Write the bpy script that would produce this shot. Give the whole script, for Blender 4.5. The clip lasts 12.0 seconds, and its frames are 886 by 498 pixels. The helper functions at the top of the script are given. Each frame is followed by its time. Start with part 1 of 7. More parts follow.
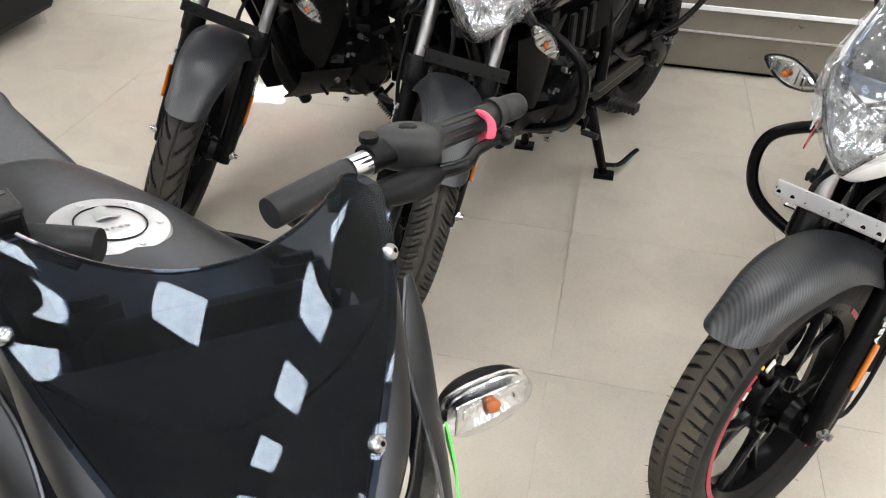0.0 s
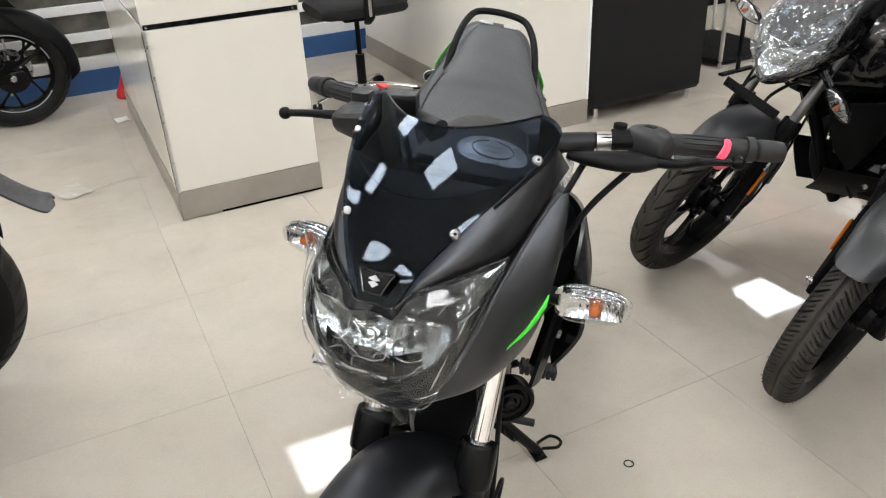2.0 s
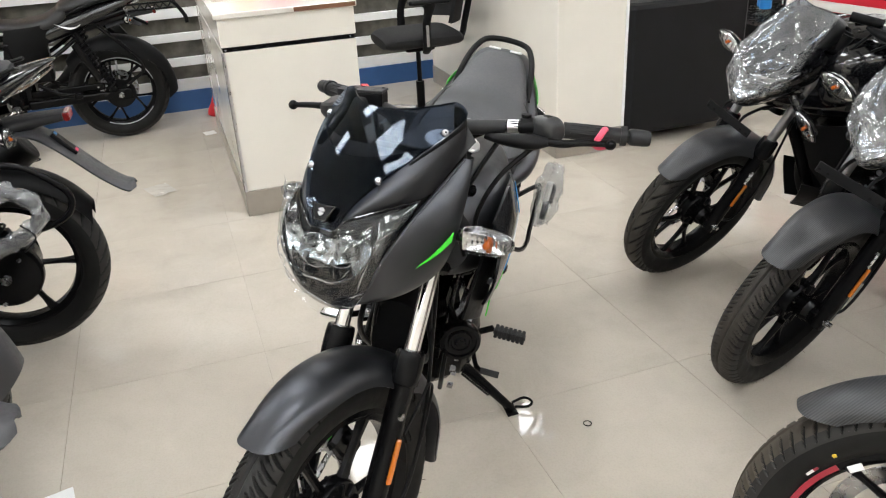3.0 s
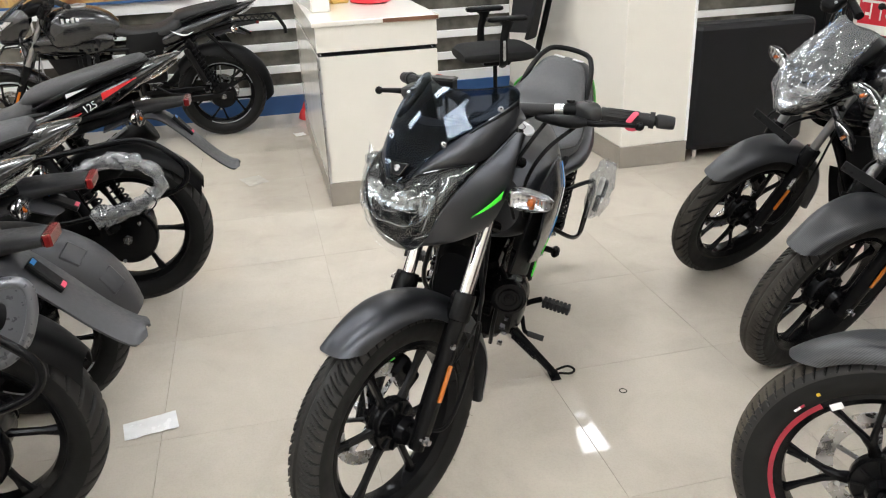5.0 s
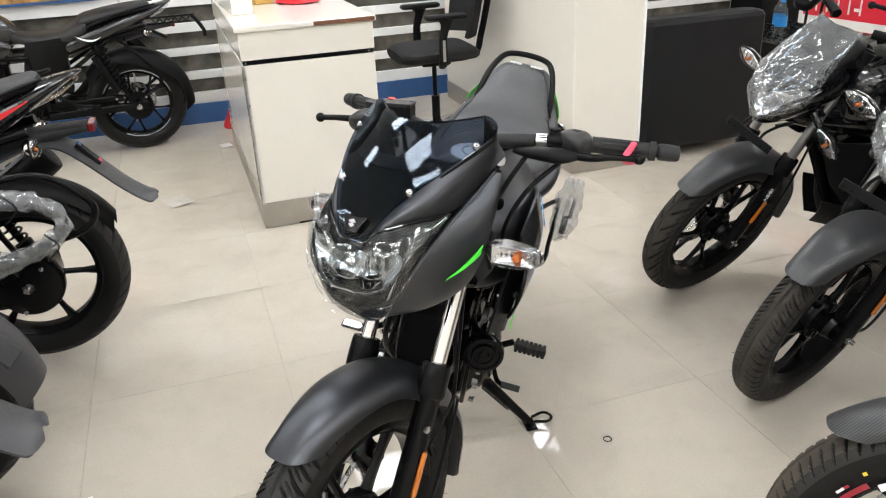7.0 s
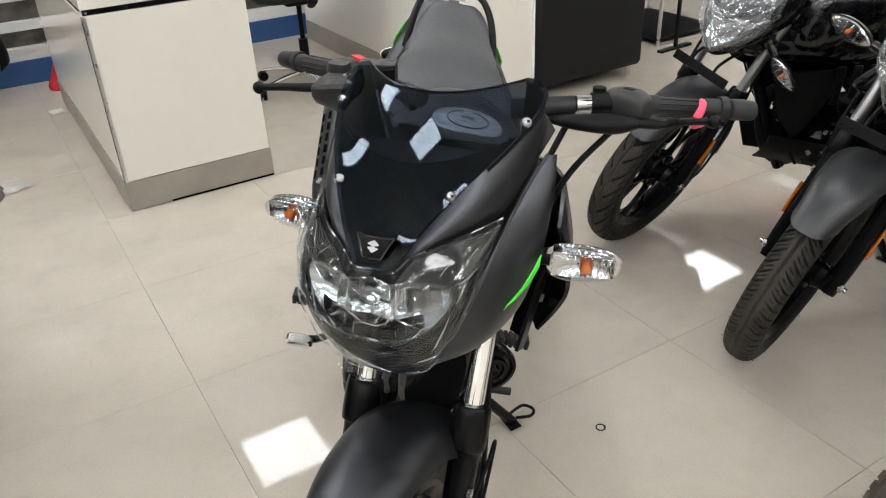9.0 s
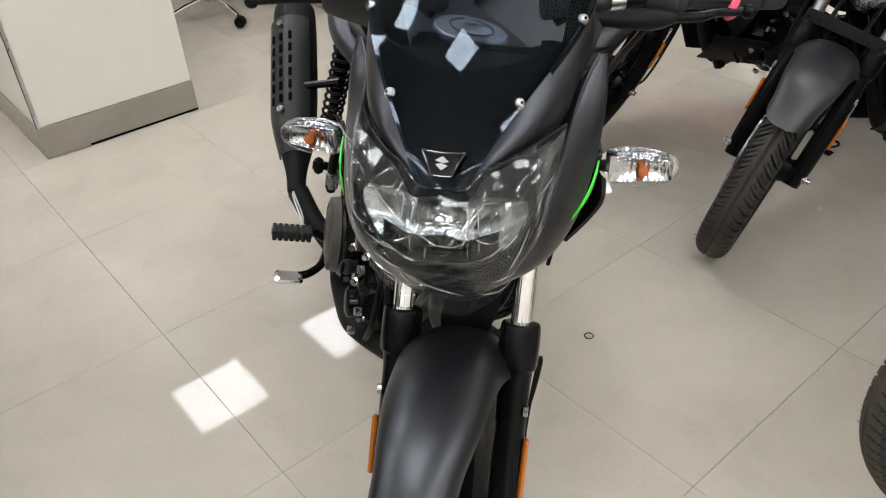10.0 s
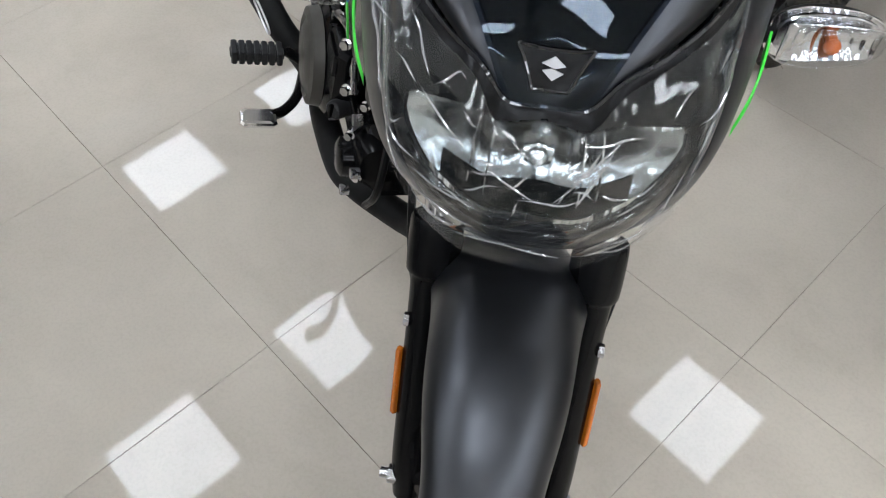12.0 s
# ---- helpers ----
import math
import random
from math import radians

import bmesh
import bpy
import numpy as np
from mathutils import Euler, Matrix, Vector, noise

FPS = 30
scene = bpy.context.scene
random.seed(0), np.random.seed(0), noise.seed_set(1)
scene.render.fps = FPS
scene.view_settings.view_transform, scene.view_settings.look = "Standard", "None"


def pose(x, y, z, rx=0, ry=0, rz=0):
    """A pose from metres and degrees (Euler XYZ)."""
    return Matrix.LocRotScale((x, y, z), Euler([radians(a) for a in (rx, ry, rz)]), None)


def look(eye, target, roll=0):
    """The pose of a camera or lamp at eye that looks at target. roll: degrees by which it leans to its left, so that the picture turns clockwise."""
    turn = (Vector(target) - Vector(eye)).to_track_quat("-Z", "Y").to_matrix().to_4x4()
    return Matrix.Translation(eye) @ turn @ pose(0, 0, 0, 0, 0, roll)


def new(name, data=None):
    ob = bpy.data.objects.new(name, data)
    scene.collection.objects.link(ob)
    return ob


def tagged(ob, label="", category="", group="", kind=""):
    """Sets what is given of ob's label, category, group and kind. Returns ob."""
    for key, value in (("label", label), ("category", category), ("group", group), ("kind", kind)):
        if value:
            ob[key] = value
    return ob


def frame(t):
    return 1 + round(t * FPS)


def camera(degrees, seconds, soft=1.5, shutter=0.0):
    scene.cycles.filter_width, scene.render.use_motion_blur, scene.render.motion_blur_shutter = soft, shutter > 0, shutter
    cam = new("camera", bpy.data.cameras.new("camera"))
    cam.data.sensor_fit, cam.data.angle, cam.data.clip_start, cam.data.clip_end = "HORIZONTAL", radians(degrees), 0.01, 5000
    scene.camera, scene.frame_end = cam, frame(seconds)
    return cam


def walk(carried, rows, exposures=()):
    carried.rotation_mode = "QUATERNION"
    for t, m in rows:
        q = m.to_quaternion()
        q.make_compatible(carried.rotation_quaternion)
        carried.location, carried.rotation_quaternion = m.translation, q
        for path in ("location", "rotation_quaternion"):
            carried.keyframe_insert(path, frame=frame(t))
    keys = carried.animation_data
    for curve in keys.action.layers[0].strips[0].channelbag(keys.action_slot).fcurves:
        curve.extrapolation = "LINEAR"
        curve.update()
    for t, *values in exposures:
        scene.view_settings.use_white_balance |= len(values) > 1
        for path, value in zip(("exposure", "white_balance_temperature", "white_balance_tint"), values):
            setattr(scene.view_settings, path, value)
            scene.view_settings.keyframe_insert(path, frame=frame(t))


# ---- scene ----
cam = camera(59.3, 12.0, soft=1.15)
PATH = [
    (0, (0.296, 0.071, 1.362), (-0.032, 1.631, 0.155), 1.6),
    (0.5, (0.337, 0.083, 1.344), (-0.473, 1.494, 0.182), 0.5),
    (1, (0.497, 0.121, 1.346), (-0.74, 1.267, 0.27), -0.9),
    (1.5, (0.686, 0.099, 1.369), (-0.798, 0.987, 0.366), -1.8),
    (2, (0.915, 0.02, 1.377), (-0.67, 0.778, 0.42), -2.8),
    (2.5, (1.142, 0.034, 1.391), (-0.517, 0.69, 0.488), -3.1),
    (3, (1.379, 0.093, 1.406), (-0.332, 0.663, 0.542), -3.2),
    (3.5, (1.529, 0.089, 1.411), (-0.233, 0.567, 0.592), -3.3),
    (5.5, (1.715, 0.023, 1.399), (-0.073, 0.421, 0.597), -2.5),
    (6, (1.595, 0.052, 1.409), (-0.189, 0.471, 0.608), -2.5),
    (6.5, (1.471, 0.088, 1.408), (-0.295, 0.565, 0.599), -2.7),
    (8.5, (1.044, -0.118, 1.38), (-0.52, 0.704, 0.444), -2.6),
    (9, (0.901, -0.051, 1.358), (-0.596, 0.831, 0.368), -2.7),
    (9.5, (0.785, -0.038, 1.334), (-0.616, 0.91, 0.268), -2.9),
    (10, (0.747, -0.188, 1.325), (-0.52, 0.838, 0.167), -2.9),
    (10.5, (0.729, -0.285, 1.313), (-0.371, 0.801, 0.043), -2.7),
    (11, (0.658, -0.262, 1.262), (-0.274, 0.686, -0.233), -1.3),
    (11.5, (0.547, -0.119, 1.222), (-0.268, 0.679, -0.421), 0.3),
    (12, (0.398, -0.025, 1.239), (-0.462, 0.776, -0.379), -0.4),
]
walk(cam, [(t, look(eye, target, roll)) for t, eye, target, roll in PATH],
     [(0, 0.03, 6430, 10), (0.7, 0.02, 6430, 10), (1.3, -0.12, 6430, 10), (2.0, -0.25, 6430, 10), (3.2, -0.18, 6430, 10), (5.5, -0.13, 6430, 10), (6.5, -0.08, 6430, 10), (8.5, -0.31, 6430, 10), (9.5, -0.45, 6430, 10), (10.5, -0.50, 6430, 10), (11, -0.73, 6300, 10), (11.5, -0.73, 6200, 10), (12, -0.60, 6000, 10)])

# ---- light: a closed showroom, lit by square ceiling panels ----
world = bpy.data.worlds.new("world")
world.use_nodes = True
world.node_tree.nodes["Background"].inputs["Color"].default_value = (0.8, 0.86, 1.0, 1)
world.node_tree.nodes["Background"].inputs["Strength"].default_value = 0.3
scene.world = world
PANEL_POWER = 23.5
CEILING = 3.25

# ---- materials ----


def node_mat(name):
    m = bpy.data.materials.new(name)
    m.use_nodes = True
    nt = m.node_tree
    return m, nt, nt.nodes["Principled BSDF"]


def link(nt, a, b):
    nt.links.new(a, b)


def noise_of(nt, scale, detail=4.0, rough=0.55, stretch=None):
    tc = nt.nodes.new("ShaderNodeTexCoord")
    n = nt.nodes.new("ShaderNodeTexNoise")
    n.inputs["Scale"].default_value, n.inputs["Detail"].default_value, n.inputs["Roughness"].default_value = scale, detail, rough
    if stretch:
        mp = nt.nodes.new("ShaderNodeMapping")
        mp.inputs["Scale"].default_value = stretch
        link(nt, tc.outputs["Object"], mp.inputs["Vector"])
        link(nt, mp.outputs["Vector"], n.inputs["Vector"])
    else:
        link(nt, tc.outputs["Object"], n.inputs["Vector"])
    return n.outputs["Fac"]


def ramp_of(nt, fac, stops):
    r = nt.nodes.new("ShaderNodeValToRGB")
    els = r.color_ramp.elements
    while len(els) < len(stops):
        els.new(0.5)
    for e, (p, c) in zip(els, stops):
        e.position = p
        e.color = (*c, 1) if len(c) == 3 else c
    link(nt, fac, r.inputs["Fac"])
    return r.outputs["Color"]


def bump_of(nt, bsdf, fac, strength, dist=0.001):
    b = nt.nodes.new("ShaderNodeBump")
    b.inputs["Strength"].default_value, b.inputs["Distance"].default_value = strength, dist
    link(nt, fac, b.inputs["Height"])
    link(nt, b.outputs["Normal"], bsdf.inputs["Normal"])


def paint(name, color, rough=0.4, metal=0.0, vary=0.12, grain=60.0, grain_bump=0.0, coat=0.0, spec=0.5, wear=0.08):
    """A surface of one colour, with patchy tone, uneven gloss and a fine grain."""
    m, nt, b = node_mat(name)
    lo = tuple(c * (1 - vary) for c in color)
    hi = tuple(min(1, c * (1 + vary)) for c in color)
    big = noise_of(nt, 7.0, 5.0)
    link(nt, ramp_of(nt, big, [(0.3, lo), (0.7, hi)]), b.inputs["Base Color"])
    fine = noise_of(nt, grain, 3.0)
    mr = nt.nodes.new("ShaderNodeMapRange")
    mr.inputs["From Min"].default_value, mr.inputs["From Max"].default_value = 0.3, 0.7
    mr.inputs["To Min"].default_value, mr.inputs["To Max"].default_value = max(0.02, rough - wear), min(1, rough + wear)
    link(nt, fine, mr.inputs["Value"])
    link(nt, mr.outputs["Result"], b.inputs["Roughness"])
    b.inputs["Metallic"].default_value = metal
    b.inputs["Specular IOR Level"].default_value = spec
    b.inputs["Coat Weight"].default_value = coat
    b.inputs["Coat Roughness"].default_value = 0.04
    if grain_bump:
        bump_of(nt, b, noise_of(nt, grain * 8, 2.0), grain_bump, 0.0006)
    return m


def clear(name, tint, gloss_rough=0.03, ior=1.45, bump=0.0, bump_scale=40.0, haze=0.0, sheen=(1, 1, 1), patchy=0.0):
    """Thin clear plastic or glass: light goes straight through, with a Fresnel gloss on top."""
    m = bpy.data.materials.new(name)
    m.use_nodes = True
    nt = m.node_tree
    nt.nodes.clear()
    out = nt.nodes.new("ShaderNodeOutputMaterial")
    tr = nt.nodes.new("ShaderNodeBsdfTransparent")
    tr.inputs["Color"].default_value = (*tint, 1)
    gl = nt.nodes.new("ShaderNodeBsdfGlossy")
    gl.inputs["Roughness"].default_value = gloss_rough
    gl.inputs["Color"].default_value = (*sheen, 1)
    # Schlick's gloss, the same from either side of the thin sheet
    fr = nt.nodes.new("ShaderNodeLayerWeight")
    fifth = nt.nodes.new("ShaderNodeMath")
    fifth.operation = "POWER"
    fifth.inputs[1].default_value = 5.0
    link(nt, fr.outputs["Facing"], fifth.inputs[0])
    fr.inputs["Blend"].default_value = 0.5
    f0 = ((ior - 1) / (ior + 1)) ** 2
    lift = nt.nodes.new("ShaderNodeMath")
    lift.operation = "MULTIPLY_ADD"
    lift.inputs[1].default_value, lift.inputs[2].default_value = 1 - f0, f0
    link(nt, fifth.outputs["Value"], lift.inputs[0])
    mix = nt.nodes.new("ShaderNodeMixShader")
    link(nt, lift.outputs["Value"], mix.inputs["Fac"])
    base = tr.outputs["BSDF"]
    if haze:
        df = nt.nodes.new("ShaderNodeBsdfDiffuse")
        df.inputs["Color"].default_value = (0.75, 0.77, 0.8, 1)
        mh = nt.nodes.new("ShaderNodeMixShader")
        mh.inputs["Fac"].default_value = haze
        if patchy:
            pr = nt.nodes.new("ShaderNodeMapRange")
            pr.inputs["From Min"].default_value, pr.inputs["From Max"].default_value = 0.45, 0.68
            pr.inputs["To Min"].default_value, pr.inputs["To Max"].default_value = haze, haze + patchy
            link(nt, noise_of(nt, 34.0, 4.0, 0.6, (1, 1.6, 0.5)), pr.inputs["Value"])
            link(nt, pr.outputs["Result"], mh.inputs["Fac"])
        link(nt, tr.outputs["BSDF"], mh.inputs[1])
        link(nt, df.outputs["BSDF"], mh.inputs[2])
        base = mh.outputs["Shader"]
    link(nt, base, mix.inputs[1])
    link(nt, gl.outputs["BSDF"], mix.inputs[2])
    link(nt, mix.outputs["Shader"], out.inputs["Surface"])
    if bump:
        bp = nt.nodes.new("ShaderNodeBump")
        bp.inputs["Strength"].default_value, bp.inputs["Distance"].default_value = bump, 0.004
        link(nt, noise_of(nt, bump_scale, 3.0, 0.6, (1, 1, 0.45)), bp.inputs["Height"])
        link(nt, bp.outputs["Normal"], gl.inputs["Normal"])
        link(nt, bp.outputs["Normal"], fr.inputs["Normal"])
    return m


def glow(name, color, strength):
    m = bpy.data.materials.new(name)
    m.use_nodes = True
    nt = m.node_tree
    nt.nodes.clear()
    out = nt.nodes.new("ShaderNodeOutputMaterial")
    em = nt.nodes.new("ShaderNodeEmission")
    em.inputs["Color"].default_value, em.inputs["Strength"].default_value = (*color, 1), strength
    link(nt, em.outputs["Emission"], out.inputs["Surface"])
    return m


def tile_mat():
    """Polished beige vitrified tile: faint clouding, fine specks, a near-mirror polish."""
    m, nt, b = node_mat("polished_tile")
    tc = nt.nodes.new("ShaderNodeTexCoord")
    oi = nt.nodes.new("ShaderNodeObjectInfo")
    shift = nt.nodes.new("ShaderNodeVectorMath")
    shift.operation = "MULTIPLY_ADD"
    link(nt, oi.outputs["Random"], shift.inputs[0])
    shift.inputs[1].default_value = (37.0, 53.0, 11.0)
    link(nt, tc.outputs["Object"], shift.inputs[2])
    cloud = nt.nodes.new("ShaderNodeTexNoise")
    cloud.inputs["Scale"].default_value, cloud.inputs["Detail"].default_value, cloud.inputs["Roughness"].default_value, cloud.inputs["Distortion"].default_value = 4.5, 9.0, 0.62, 0.5
    speck = nt.nodes.new("ShaderNodeTexNoise")
    speck.inputs["Scale"].default_value, speck.inputs["Detail"].default_value = 160.0, 2.0
    for n in (cloud, speck):
        link(nt, shift.outputs["Vector"], n.inputs["Vector"])
    c = ramp_of(nt, cloud.outputs["Fac"], [(0.28, (0.450, 0.405, 0.344)), (0.46, (0.492, 0.445, 0.379)), (0.62, (0.514, 0.466, 0.397)), (0.74, (0.538, 0.490, 0.421))])
    s = ramp_of(nt, speck.outputs["Fac"], [(0.35, (0.86, 0.86, 0.86)), (0.55, (1, 1, 1))])
    mul = nt.nodes.new("ShaderNodeMixRGB")
    mul.blend_type = "MULTIPLY"
    mul.inputs["Fac"].default_value = 0.3
    link(nt, c, mul.inputs["Color1"])
    link(nt, s, mul.inputs["Color2"])
    link(nt, mul.outputs["Color"], b.inputs["Base Color"])
    mr = nt.nodes.new("ShaderNodeMapRange")
    mr.inputs["To Min"].default_value, mr.inputs["To Max"].default_value = 0.0, 0.075
    smear = nt.nodes.new("ShaderNodeTexNoise")
    smear.inputs["Scale"].default_value, smear.inputs["Detail"].default_value = 7.0, 5.0
    link(nt, shift.outputs["Vector"], smear.inputs["Vector"])
    link(nt, smear.outputs["Fac"], mr.inputs["Value"])
    wave = nt.nodes.new("ShaderNodeBump")
    wave.inputs["Strength"].default_value, wave.inputs["Distance"].default_value = 0.05, 0.002
    link(nt, smear.outputs["Fac"], wave.inputs["Height"])
    link(nt, wave.outputs["Normal"], b.inputs["Normal"])
    link(nt, mr.outputs["Result"], b.inputs["Roughness"])
    b.inputs["Specular IOR Level"].default_value = 0.28
    return m


def carbon_mat():
    """Matt dark film with a fine woven carbon twill."""
    m, nt, b = node_mat("carbon_film")
    tc = nt.nodes.new("ShaderNodeTexCoord")
    mp = nt.nodes.new("ShaderNodeMapping")
    mp.inputs["Rotation"].default_value = (0.3, 0.5, 0.785)
    link(nt, tc.outputs["Object"], mp.inputs["Vector"])
    w = nt.nodes.new("ShaderNodeTexWave")
    w.inputs["Scale"].default_value, w.inputs["Distortion"].default_value = 80.0, 0.3
    link(nt, mp.outputs["Vector"], w.inputs["Vector"])
    link(nt, ramp_of(nt, w.outputs["Fac"], [(0.35, (0.010, 0.0105, 0.0118)), (0.65, (0.031, 0.0325, 0.0365))]), b.inputs["Base Color"])
    b.inputs["Roughness"].default_value = 0.36
    bump_of(nt, b, w.outputs["Fac"], 0.22, 0.0006)
    return m


MATT = paint("matt_charcoal_paint", (0.061, 0.0635, 0.070), 0.36, 0.92, 0.06, 90, wear=0.03)
SHROUD = paint("satin_black_metallic_paint", (0.018, 0.0185, 0.0205), 0.24, 0.5, 0.06, 90, wear=0.03)
GREY = paint("dark_grey_plastic", (0.019, 0.019, 0.0205), 0.42, 0.0, 0.08, 80, 0.1, spec=0.22)
GLOSS = paint("gloss_black_paint", (0.005, 0.0052, 0.0062), 0.25, 0.0, 0.1, 30, 0, 1.0, spec=0.2, wear=0.05)
GREYGLOSS = paint("graphite_metallic_paint", (0.017, 0.017, 0.019), 0.25, 0.35, 0.02, 40, 0, 0.7, wear=0.01)
SATIN = paint("satin_black_plastic", (0.006, 0.006, 0.0064), 0.42, 0.0, 0.15, 70, 0.12, spec=0.11)
BLACKM = paint("black_enamelled_metal", (0.0045, 0.0045, 0.0049), 0.22, 0.0, 0.15, 60, 0.03, spec=0.13, wear=0.05)
RUBBER = paint("tyre_rubber", (0.0095, 0.0094, 0.0093), 0.55, 0.0, 0.2, 40, 0.2, spec=0.15)
TREAD = paint("tread_rubber", (0.046, 0.0415, 0.036), 0.66, 0.0, 0.3, 30, 0.25, spec=0.25)
TREAD_DUSTY = paint("dusty_tread_rubber", (0.062, 0.053, 0.042), 0.7, 0.0, 0.35, 24, 0.25, spec=0.25)
TREAD_NEW = paint("new_tread_rubber", (0.018, 0.0172, 0.0162), 0.55, 0.0, 0.2, 30, 0.25, spec=0.3)
GRIPM = paint("grip_rubber", (0.0135, 0.0138, 0.0145), 0.5, 0.0, 0.1, 90, 0.2, spec=0.32)
HUGGER = paint("grey_moulded_plastic", (0.044, 0.044, 0.048), 0.42, 0.0, 0.08, 90, 0.12, spec=0.4)
LOOP_GREY = paint("satin_grey_casting", (0.16, 0.165, 0.18), 0.32, 0.5, 0.06, 60)
SWITCHGEAR = paint("grey_black_moulded_plastic", (0.0195, 0.0198, 0.0205), 0.42, 0.0, 0.1, 90, 0.15, spec=0.34)
VINYL = paint("seat_vinyl", (0.064, 0.0655, 0.070), 0.6, 0.0, 0.08, 150, 0.35, spec=0.4)
VINYL_MID = paint("seat_vinyl_dark_grey", (0.034, 0.034, 0.036), 0.55, 0.0, 0.08, 150, 0.35, spec=0.4)
VINYL_DARK = paint("seat_vinyl_black", (0.014, 0.014, 0.015), 0.55, 0.0, 0.08, 150, 0.35)
# near-black that paints shade into holes, gaps and lamp bowl; also the blank display
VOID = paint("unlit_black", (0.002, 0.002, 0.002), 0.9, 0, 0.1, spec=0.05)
BADGE = paint("silver_badge", (0.42, 0.42, 0.44), 0.45, 0.4, 0.03)
MIRROR = paint("lamp_reflector", (0.93, 0.94, 0.96), 0.07, 1.0, 0.03, 40, wear=0.03)
CHROME = paint("chrome", (0.8, 0.8, 0.82), 0.08, 1.0, 0.03, 30, wear=0.03)
STEEL = paint("bare_steel", (0.42, 0.42, 0.43), 0.28, 1.0, 0.1, 50)
FORK_TUBE = paint("satin_fork_tube", (0.34, 0.34, 0.35), 0.3, 1.0, 0.03, 90, wear=0.03)
ALLOY = paint("brushed_aluminium", (0.62, 0.62, 0.63), 0.34, 1.0, 0.06, 90)
CAPM = paint("satin_cap_metal", (0.6, 0.605, 0.615), 0.42, 1.0, 0.05, 120, 0.1)
ENGINE = paint("engine_black", (0.004, 0.004, 0.0043), 0.16, 0.0, 0.2, 50, 0.04, spec=0.16)
DUSTY_COVER = paint("dusty_engine_cover", (0.085, 0.080, 0.070), 0.45, 0.2, 0.35, 30, 0.1, spec=0.3)
SOOT = paint("exhaust_black", (0.011, 0.011, 0.011), 0.55, 0.0, 0.15, 60, 0.2, spec=0.12)
YELLOW = paint("yellow_mark", (0.75, 0.5, 0.03), 0.4, 0, 0.08)
GREEN = paint("green_decal", (0.06, 0.62, 0.04), 0.4, 0, 0.05)
BLUE = paint("blue_decal", (0.02, 0.22, 0.6), 0.4, 0, 0.05)
WHITE_DECAL = paint("white_decal", (0.78, 0.78, 0.8), 0.4, 0, 0.03)
SILVER_DECAL = paint("silver_decal", (0.42, 0.43, 0.45), 0.4, 0.3, 0.05)
RED_PAINT = paint("red_paint", (0.55, 0.015, 0.02), 0.35, 0, 0.05)
RED_RIM = paint("dark_red_rim_tape", (0.28, 0.012, 0.03), 0.35, 0, 0.08)
PINK = paint("pink_rubber_band", (0.75, 0.07, 0.14), 0.5, 0, 0.08)
AMBER = paint("amber_reflector", (0.5, 0.13, 0.01), 0.2, 0, 0.1, 200, 0.2, 0.5)
BULB = paint("orange_bulb", (0.5, 0.11, 0.015), 0.2, 0, 0.05)
REDLENS = paint("red_lens", (0.16, 0.012, 0.012), 0.15, 0, 0.08, coat=0.7)
SCREEN = clear("smoked_screen", (0.43, 0.48, 0.56), 0.02, 1.36, sheen=(0.84, 0.92, 1.0))
LENS = clear("clear_lens", (0.93, 0.94, 0.95), 0.03, 1.5, 0.15, 90)
FILM = clear("wrapping_film", (0.96, 0.965, 0.97), 0.04, 1.5, 0.12, 24, 0.010)
# whitened and over-glossy, to paint bright reflections along creases
FOLD_GLINT = clear("pale_fold_glint", (0.9, 0.905, 0.91), 0.08, 2.3, 0.0, 30, 0.22)
FILM_CRINKLED = clear("crinkled_film", (0.95, 0.955, 0.96), 0.06, 1.75, 0.28, 12, 0.075, patchy=0.14)
UNDERSCREEN = paint("blue_black_backing", (0.0035, 0.0042, 0.0062), 0.5, 0, 0.3, spec=0.1)
MILKY = clear("milky_film", (0.9, 0.905, 0.915), 0.12, 1.6, 0.5, 30, 0.17, patchy=0.12)
BAG = clear("clear_bag", (0.86, 0.87, 0.88), 0.1, 1.5, 0.8, 22, 0.2)
GLASS = clear("window_glass", (0.88, 0.92, 0.93), 0.01, 1.5)
CARBON = carbon_mat()
TILE = tile_mat()
GROUT = paint("grout", (0.44, 0.405, 0.35), 0.8, 0, 0.2)
WHITE_LAM = paint("white_laminate", (0.785, 0.752, 0.685), 0.12, 0, 0.012, 3, 0, 0.1, wear=0.02)
CREAM_WALL = paint("cream_wall_paint", (0.75, 0.715, 0.645), 0.55, 0, 0.04, 12)
SKIRT = paint("brushed_skirting", (0.36, 0.33, 0.29), 0.42, 0.35, 0.08, 60)
WOOD = paint("brown_laminate", (0.16, 0.075, 0.04), 0.35, 0, 0.25, 40)
SLAT_WHITE = paint("white_slat", (0.86, 0.86, 0.86), 0.4, 0, 0.04)
BLUE_WALL = paint("blue_wall_paint", (0.03, 0.10, 0.27), 0.45, 0, 0.08)
DARK_GLASS = paint("dark_window", (0.10, 0.095, 0.08), 0.1, 0, 0.6, 5, 0, 0.5)
MESH_BLACK = paint("chair_fabric", (0.0045, 0.0045, 0.005), 0.85, 0, 0.15, 200, 0.3)
LEATHER = paint("black_leatherette", (0.0072, 0.0075, 0.0088), 0.5, 0, 0.15, 200, 0.3, spec=0.22)
PLASTER = paint("white_ceiling", (0.75, 0.75, 0.73), 0.8, 0, 0.03)
PANEL_GLOW = glow("panel_light", (0.972, 0.988, 1.0), PANEL_POWER)
MAROON = paint("maroon_print", (0.10, 0.012, 0.014), 0.35, 0, 0.08)
RED_FLEX = paint("red_banner", (0.6, 0.02, 0.04), 0.35, 0, 0.06)
